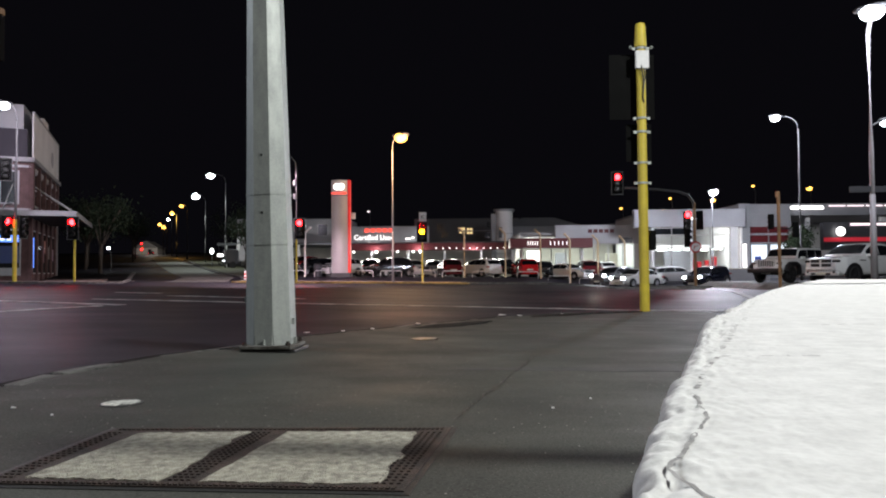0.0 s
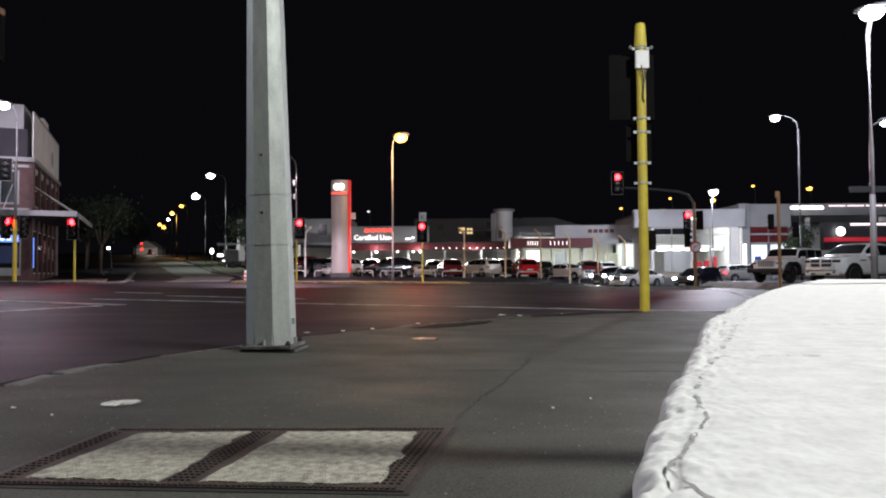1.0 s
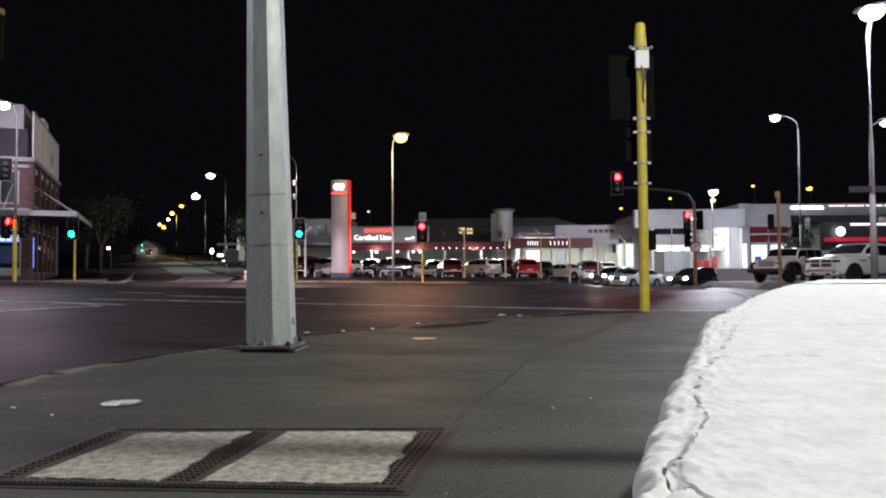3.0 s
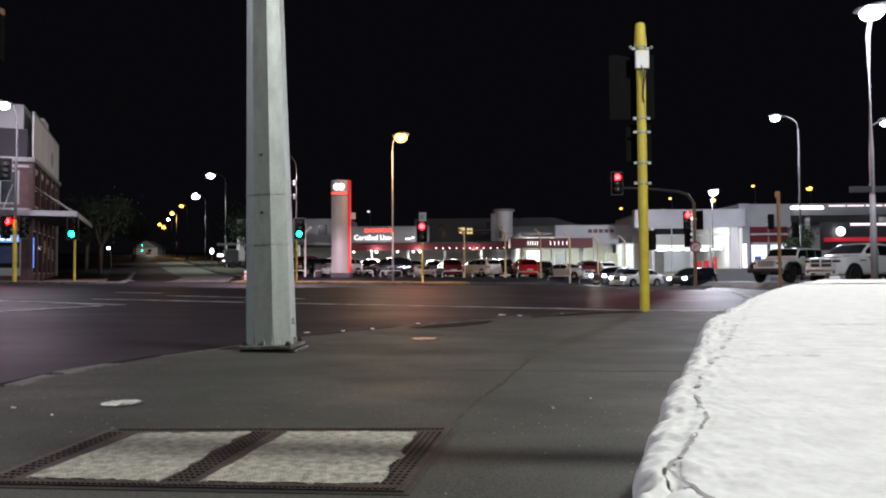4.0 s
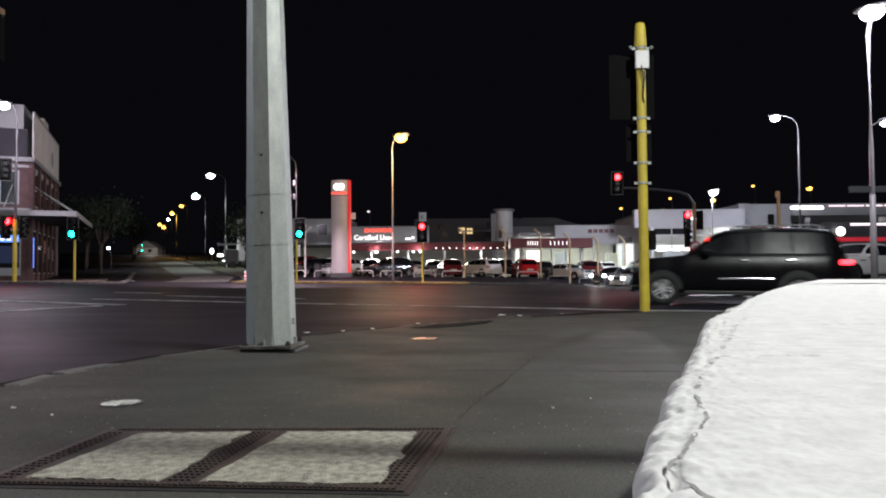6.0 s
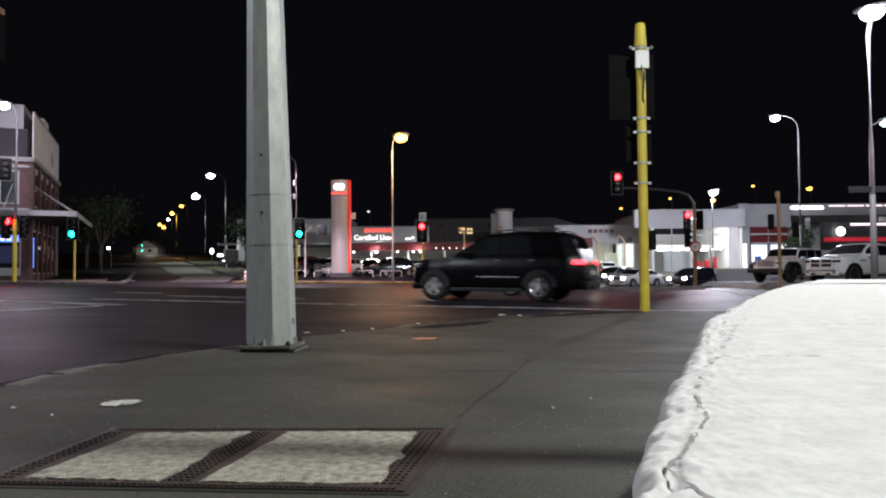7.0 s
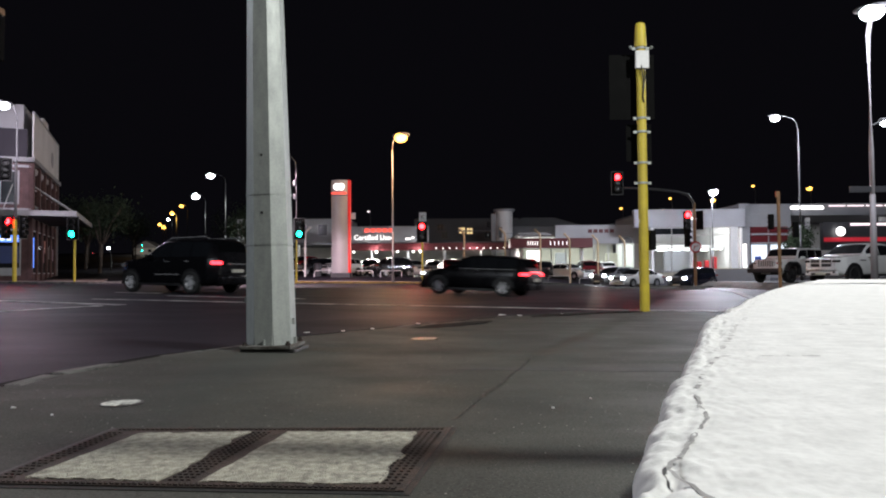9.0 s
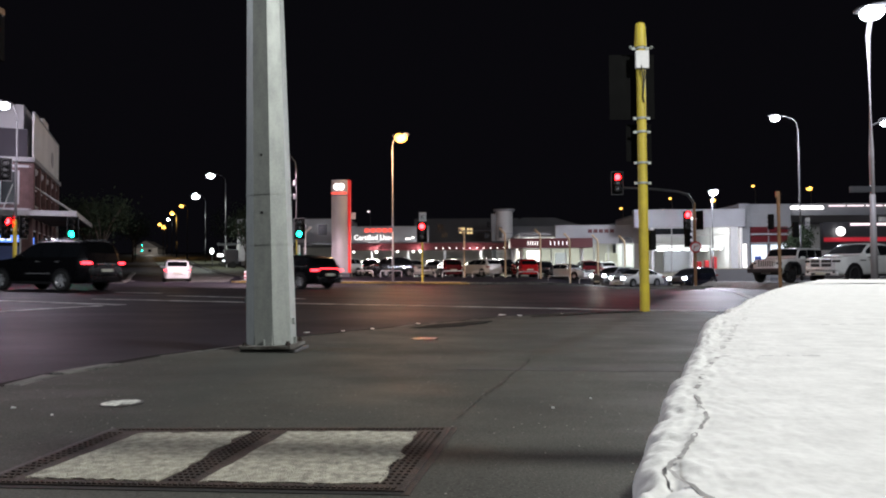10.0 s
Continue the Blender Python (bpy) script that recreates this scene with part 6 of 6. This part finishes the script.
def no_turn_plate(ob):
    part("sign_plate", box(B(), -0.2, -0.08, 3.85, 0.26, -0.05, 4.5, 0.01), WHITEWALL, ob, "white plate with a barred arrow")
    pipe(bm := B(), [(-0.08, -0.09, 4.0), (-0.05, -0.09, 4.25), (0.1, -0.09, 4.3)], 0.02, 6)
    pipe(bm, [(-0.1, -0.095, 4.35), (0.15, -0.095, 4.02)], 0.015, 6)
    part("sign_mark", bm, BLACK, ob)
traffic_signal(-1.3, 44.0, gz(-1.3, 44), 4.3, [(-0.02, -0.2, 3.28, False, True, False, (0.03, 0.03, None))], extra=no_turn_plate, label="signal on a yellow post with a white turn plate")
def upper_heads(ob):
    h = signal_head(ob, (-0.5, -0.15, 6.5), False, False, False, (None, None, None), 30.0)
    h = signal_head(ob, (-0.42, -0.15, 3.2), True, False, False, (None, None, None), 78.0)
    h = signal_head(ob, (0.55, -0.1, 3.2), False, False, False, (None, None, None), 82.0)
    part("upper_post", rod(B(), (0, 0, 3.4), (0, 0, 6.9), 0.07, n=10), LAMPPOST, ob)
traffic_signal(-24.4, 39.6, gz(-24.4, 39.6), 3.9, [], r=0.11, extra=upper_heads, label="yellow signal post with dark heads and a red side light")


def mast_arm(ob):
    pipe(bm := B(), [(0, 0, 4.4), (-0.05, 0, 4.95), (-0.35, 0, 5.35), (-0.9, 0, 5.55), (-2.2, 0, 5.7), (-4.0, 0, 5.8)], 0.07, 10)
    part("arm", bm, LAMPPOST, ob)
    signal_head(ob, (-4.45, -0.15, 6.05), True, False, False, (None, None, None), 0.0)
    signal_head(ob, (-0.45, -0.1, 3.85), True, False, False, (None, None, None), 0.0, 0.15, False)
    signal_head(ob, (0.35, 0.1, 3.9), False, False, False, (None, None, None), 150.0, 0.15, False)
    signal_head(ob, (-0.35, 0.1, 2.9), False, False, False, (None, None, None), 100.0, 0.11, False)
    bm = B()
    rod(bm, (0, -0.12, 2.34), (0, -0.09, 2.34), 0.33, n=24)
    part("round_sign", bm, REDBAND, ob, "round red and white turn sign")
    bm = B()
    rod(bm, (0, -0.14, 2.34), (0, -0.121, 2.34), 0.24, n=24)
    part("sign_face", bm, WHITEWALL, ob)
    bm = B()
    pipe(bm, [(-0.1, -0.15, 2.2), (-0.08, -0.15, 2.38), (0.12, -0.15, 2.42)], 0.03, 6)
    part("sign_arrow", bm, REDBAND, ob)
traffic_signal(14.5, 40.0, gz(14.5, 40), 4.6, [], mat=RUSTPAINT, extra=mast_arm, r=0.08, label="signal mast with long curved arm and red lights")
def dark_heads(ob):
    for at in ((-0.3, 0.1, 3.0), (0.75, 0.1, 2.65)):
        h = signal_head(ob, at, False, False, False, (None, None, None), 180.0, 0.15, False)
        h.matrix_basis = h.matrix_basis @ Matrix.Scale(0.6, 4)
    part("tip", box(B(), -0.12, -0.06, 4.05, 0.02, 0.06, 4.3, 0.02), RUSTPAINT, ob)
    part("bracket", rod(B(), (0, 0, 2.7), (0.75, 0.1, 2.7), 0.03, n=8), BLACK, ob)
traffic_signal(14.52, 30.0, gz(14.5, 30), 4.1, [], mat=RUSTPAINT, r=0.07, extra=dark_heads, label="slim yellow signal post with dark heads facing away")

def side_arm(ob):
    pipe(bm := B(), [(0, 0, 5.2), (0.3, 0, 6.0), (1.2, 0, 6.4), (3.5, 0, 6.5), (6.35, 0, 6.55)], 0.07, 10)
    part("arm", bm, LAMPPOST, ob)
    head = signal_head(ob, (6.29, -0.15, 6.23), False, True, False, (0.03, 0.03, None), 0.0, 0.15, False)
    part("top_cap", box(B(), -0.2, -0.1, 0.56, 0.2, 0.14, 0.72, 0.04), RUSTPAINT, head, "faded orange cap of the signal head")


traffic_signal(-16.94, 16.5, gz(-16.94, 16.5), 5.4, [], mat=RUSTPAINT, r=0.09, extra=side_arm, label="signal mast with long arm over the roadway, amber then red")
far_signal = traffic_signal(-121.2, 280.0, gz(-121, 280), gz(-121, 280) + 2.0, [], r=0.12, extra=lambda ob: [signal_head(ob, (0, -0.2, z), True, False, False, (CH, None, CH), 0.0, 0.17, False) for z in (1.9, 4.2)] and part("upper_post", rod(B(), (0, 0, 1.9), (0, 0, 4.4), 0.1, n=8), YELLOW, ob), label="distant signal at the top of the side road")
bollard = thing("bollard", "short white and red striped bollard at the kerb", "bollard", pose(-14.2, 50.0, gz(-14.2, 50)))
part("post", rod(B(), (0, 0, -0.2), (0, 0, 0.75), 0.13, 0.11, n=12), WHITEWALL, bollard)
for z in (0.2, 0.45):
    part("stripe", rod(B(), (0, 0, z), (0, 0, z + 0.1), 0.135, n=12), REDBAND, bollard)
truck = thing("box_truck", "small parked truck with a pale box body beside the side road", "truck", pose(-22.55, 78.5, gz(-22.55, 78.5), 0, 0, 205))
part("cargo_box", box(B(), -2.6, -0.95, 0.8, 0.6, 0.95, 2.7, 0.03), WHITEWALL, truck)
part("cab", box(B(), 0.65, -0.9, 0.5, 2.1, 0.9, 2.1, 0.15), DARKWALL, truck)
part("windscreen", box(B(), 2.06, -0.75, 1.35, 2.12, 0.75, 1.95, 0.02), CARGLASS, truck)
for sy in (-0.65, 0.65):
    part("headlight", ball(B(), (2.1, sy, 0.85), 1.0, 2, (0.06, 0.16, 0.1)), G_DRL, truck, "lit headlight")
for wx, wy in ((-1.8, 0.8), (-1.8, -0.8), (1.3, 0.8), (1.3, -0.8)):
    part("wheel", rod(B(), (wx, wy - 0.12, 0.38), (wx, wy + 0.12, 0.38), 0.38, n=16), TYRE, truck)
# buildings
corner_building()
sign_pylon()
used_car_hall()
round_tower()
low_showroom()
tall_showroom()
grey_block()
fuel_canopy()
far_houses()

# trees along the side road
for i, (x, y, h, s) in enumerate(((34.6, 68.0, 5.0, 1.3), (-30.6, 62, 6.5, 2.4), (-36.5, 71, 7, 2.6), (-41.0, 80, 7.5, 2.8), (-47.0, 92, 8, 3.2), (-22.5, 84, 7.5, 2.6), (-26.0, 93, 8, 2.8), (-21.0, 74, 5.0, 2.0), (-31.0, 108, 9, 3.2), (-50.0, 112, 9, 3.2), (-40, 128, 9, 3.4), (-62, 140, 9, 3.4))):
    leafy_tree(x, y, h, s, 20 + i, "dark leafy street tree beside the side road at night", 1600)

low = thing("boundary_wall", "low grey boundary wall beside the showroom", "wall", pose(0, 57.5, 0))
part("wall", box(B(), 21.0, 0, -0.6, 27.0, 0.25, 0.75, 0.02), GREYWALL, low)
part("coping", box(B(), 20.95, -0.04, 0.75, 27.05, 0.29, 0.83, 0.01), CONCRETE, low)
# vehicles in the yard
for kind, paint, x, y, a in (("crossover", "red", -13.3, 66, 250), ("wagon", "ink", -11.4, 62, 218), ("crossover", "white", -9.0, 61, 235), ("crossover", "white", -8.1, 74, 205), ("crossover", "ink", -7.2, 69, 265), ("crossover", "ink", -4.5, 59.5, 226),
                             ("hatch", "white", -2.8, 62.0, 310), ("wagon", "grey", -0.9, 66.5, 95), ("hatch", "maroon", 0.55, 60.5, 100), ("crossover", "white", 3.35, 62.5, 126), ("crossover", "ink", 5.75, 64.5, 262), ("crossover", "red", 7.2, 61.5, 96),
                             ("wagon", "ink", 9.3, 64.5, 258), ("sedan", "white", 11.3, 63.0, 312), ("crossover", "maroon", 13.6, 66, 92), ("hatch", "white", 15.4, 67.5, 100), ("suv", "ink", -5.9, 74, 200), ("sedan", "grey", -1.0, 73, 200), ("wagon", "maroon", 3.0, 72, 190)):
    car(kind, paint, pose(x, y, gz(x, y), 0, 0, a), "parked %s %s in the sales yard" % (paint.replace("ink", "black"), {"suv": "sport utility vehicle", "wagon": "estate car", "crossover": "crossover car", "sedan": "sedan", "hatch": "hatchback"}[kind]), group="cars in the sales yard")
yard_post(-11.3, 57.0, 180, WHITEWALL)["label"] = "white cranked steel fence post at the yard edge"
for x in (1.75, 5.1, 7.99, 10.4, 12.7, 14.9):
    yard_post(x, 57.0)
for x in (-12.0, -9.5, -6.5, -4.2, -1.5, 0.8, 3.2, 6.8, 9.3, 11.8):
    guard_hoop(x, 56.0)
car("offroader", "white", pose(18.7, 37.6, 0.05, 0, 0, 213), "white boxy off-road vehicle parked on the forecourt", group="vehicles on the forecourt")
car("pickup", "white", pose(20.2, 33.6, 0.05, 0, 0, 205), "large white pickup truck parked on the forecourt", name="pickup_truck", group="vehicles on the forecourt")
car("sedan", "white", pose(15.3, 55, gz(15.3, 55), 0, 0, 212), "white sedan waiting at the lights with headlights on", head=G_HEAD, group="waiting cars")
car("wagon", "grey", pose(14.05, 57, gz(14.05, 57), 0, 0, 218), "dark grey car waiting at the lights with headlights on", head=G_HEAD, group="waiting cars")

def lit_sign(x, y, z, label, shape):
    ob = thing("lit_sign", label, "sign", pose(x, y, gz(x, y)))
    h = z - gz(x, y)
    part("post", rod(B(), (0, 0.1, -0.3), (0, 0.1, h), 0.05, n=10), LAMPPOST, ob)
    if shape == "oval":
        part("frame", ball(B(), (0, 0.03, h), 1.0, 3, (0.27, 0.08, 0.38)), DARKWALL, ob, smooth=True)
        part("face", ball(B(), (0, -0.03, h), 1.0, 3, (0.23, 0.08, 0.33)), G_TUBE, ob, "glowing white oval face", smooth=True)
    else:
        part("frame", box(B(), -0.5, -0.02, h - 0.19, 0.5, 0.1, h + 0.19, 0.03), DARKWALL, ob)
        part("face", box(B(), -0.45, -0.05, h - 0.14, 0.45, -0.025, h + 0.14, 0.01), G_TUBE, ob, "glowing white face")
    return ob


lit_sign(-26.6, 80.0, 3.29, "oval lit white sign on a post beside the side road", "oval")
lit_sign(-25.5, 80.0, 2.82, "long lit white sign box on a post beside the side road", "box")
street_lamp(-33.4, 70.0, gz(-33.4, 70), (-33.64, 69.9, 3.45), size=0.26, r=0.04, label="short garden lamp among the trees, glowing white")
street_lamp(-29.0, 90.0, gz(-29, 90), (-29.05, 89.9, 4.6), glow_mat=G_STRIP, size=0.28, r=0.05, label="small dim lamp behind the verge")
bin_ = thing("litter_bin", "dark round litter bin standing at the yard edge", "bin", pose(-10.45, 58.0, gz(-10.45, 58.0)))
part("drum", rod(B(), (0, 0, 0), (0, 0, 1.0), 0.3, 0.33, n=20), DARKWALL, bin_)
part("lid", rod(B(), (0, 0, 1.0), (0, 0, 1.12), 0.35, 0.2, n=20), BLACK, bin_)
climber = car("sedan", "grey", pose(-104.0, 244.0, gz(-104, 244), 0, 0, 114), "distant car driving up the side road with red tail lights", tail=G_TAIL)
spot_lamp("headlamp_beam", (13.25, 53.7, gz(13.3, 53.7) + 0.72), (8.0, 49.0, gz(8, 49)), 2300, (0.9, 0.95, 1.0), 70, 0.1)
spot_lamp("headlamp_beam", (12.2, 55.5, gz(12.2, 55.5) + 0.75), (8.0, 50.5, gz(8, 50)), 1500, (1.0, 0.93, 0.82), 70, 0.1)
# moving vehicles
suv = car("suv", "black", pose(48, 13.0, gz(48, 13.0), 0, 0, 174), "black sport utility vehicle driving through with tail lights on", tail=G_TAIL)
estate = car("wagon", "black", pose(81, 20.8, gz(81, 20.8), 0, 0, 180), "black estate car driving through with a red tail light bar", head=G_BEAM, tail=G_TAIL, bar=True, slim=True)
runabout = car("hatch", "white", pose(58, 24, gz(58, 24), 0, 0, 180), "white hatchback driving off along the side road", head=G_HEAD, tail=G_TAIL)
saloon = car("wagon", "blue", pose(20.2, 53.2, gz(20, 53), 0, 0, 220), "dark car rolling up to the lights with headlights on", head=G_HEAD)
leaver = car("wagon", "silver", pose(19, 58, gz(19, 58), 0, 0, 10), "silver car driving away past the showroom", tail=G_TAIL)


def motions():
    key_vehicle(suv, [(0.0, 49.0, 13.0, 174), (5.3, 11.9, 16.6, 171), (5.7, 9.05, 17.0, 168), (6.8, 2.85, 19.1, 157), (7.0, 1.72, 19.7, 155), (7.5, -1.3, 21.2, 150), (8.2, -5.2, 23.4, 150), (8.5, -6.7, 24.1, 150), (9.0, -9.2, 24.9, 151), (9.5, -11.9, 25.8, 156), (10.0, -14.9, 26.8, 160)], 0.39)
    key_vehicle(estate, [(0.0, 81.0, 20.8, 180), (7.5, 14.3, 20.9, 177), (7.9, 10.5, 21.8, 170), (8.5, 5.5, 23.9, 158), (9.0, 1.4, 26.4, 152), (9.5, -2.8, 29.1, 148), (10.0, -6.8, 31.8, 145)], 0.33)
    key_vehicle(runabout, [(0.0, 58.0, 24.0, 180), (5.7, 11.7, 24.0, 178), (6.8, 3.0, 26.2, 172), (7.5, -2.5, 28.5, 162), (8.2, -7.4, 31.0, 150), (8.8, -11.8, 34.2, 138), (9.3, -13.9, 38.2, 116), (9.5, -14.9, 41.0, 113), (10.0, -18.6, 48.5, 113)], 0.31)
    key_vehicle(saloon, [(0.0, 20.2, 53.2, 220), (0.5, 19.6, 52.7, 220), (1.5, 18.95, 52.2, 220), (2.5, 18.75, 52.0, 220), (4.5, 18.65, 51.95, 220), (10.0, 18.65, 51.95, 220)], 0.33)
    key_vehicle(leaver, [(0.0, 19.2, 58.0, 8), (0.5, 24.2, 58.3, 8), (1.0, 25.2, 58.4, 8), (1.5, 26.0, 58.5, 8), (2.5, 29.5, 58.8, 5), (5.0, 40.0, 59.0, 2), (10.0, 70.0, 59.0, 0)], 0.33)
    key_vehicle(climber, [(0.0, -102.0, 243.0, 114), (2.5, -111.5, 263.0, 114), (5.0, -120.0, 281.0, 116), (7.0, -131.0, 291.0, 150), (8.5, -146.0, 296.0, 172), (10.0, -162.0, 297.0, 178)], 0.32)
    # the signal lenses turn over as the lights change
    for ob, place, t in FLIPS:
        rows = [(0.0, pose(*place))] + ([(t - 0.03, pose(*place))] if t > 0.05 else [])
        t = max(t, 0.034)
        rows += [(t, pose(*place, 0, 0, 85)), (t + 0.034, pose(*place, 0, 0, 170)), (t + 0.068, pose(*place, 0, 0, 180)), (10.0, pose(*place, 0, 0, 180))]
        walk(ob, rows)


motions()
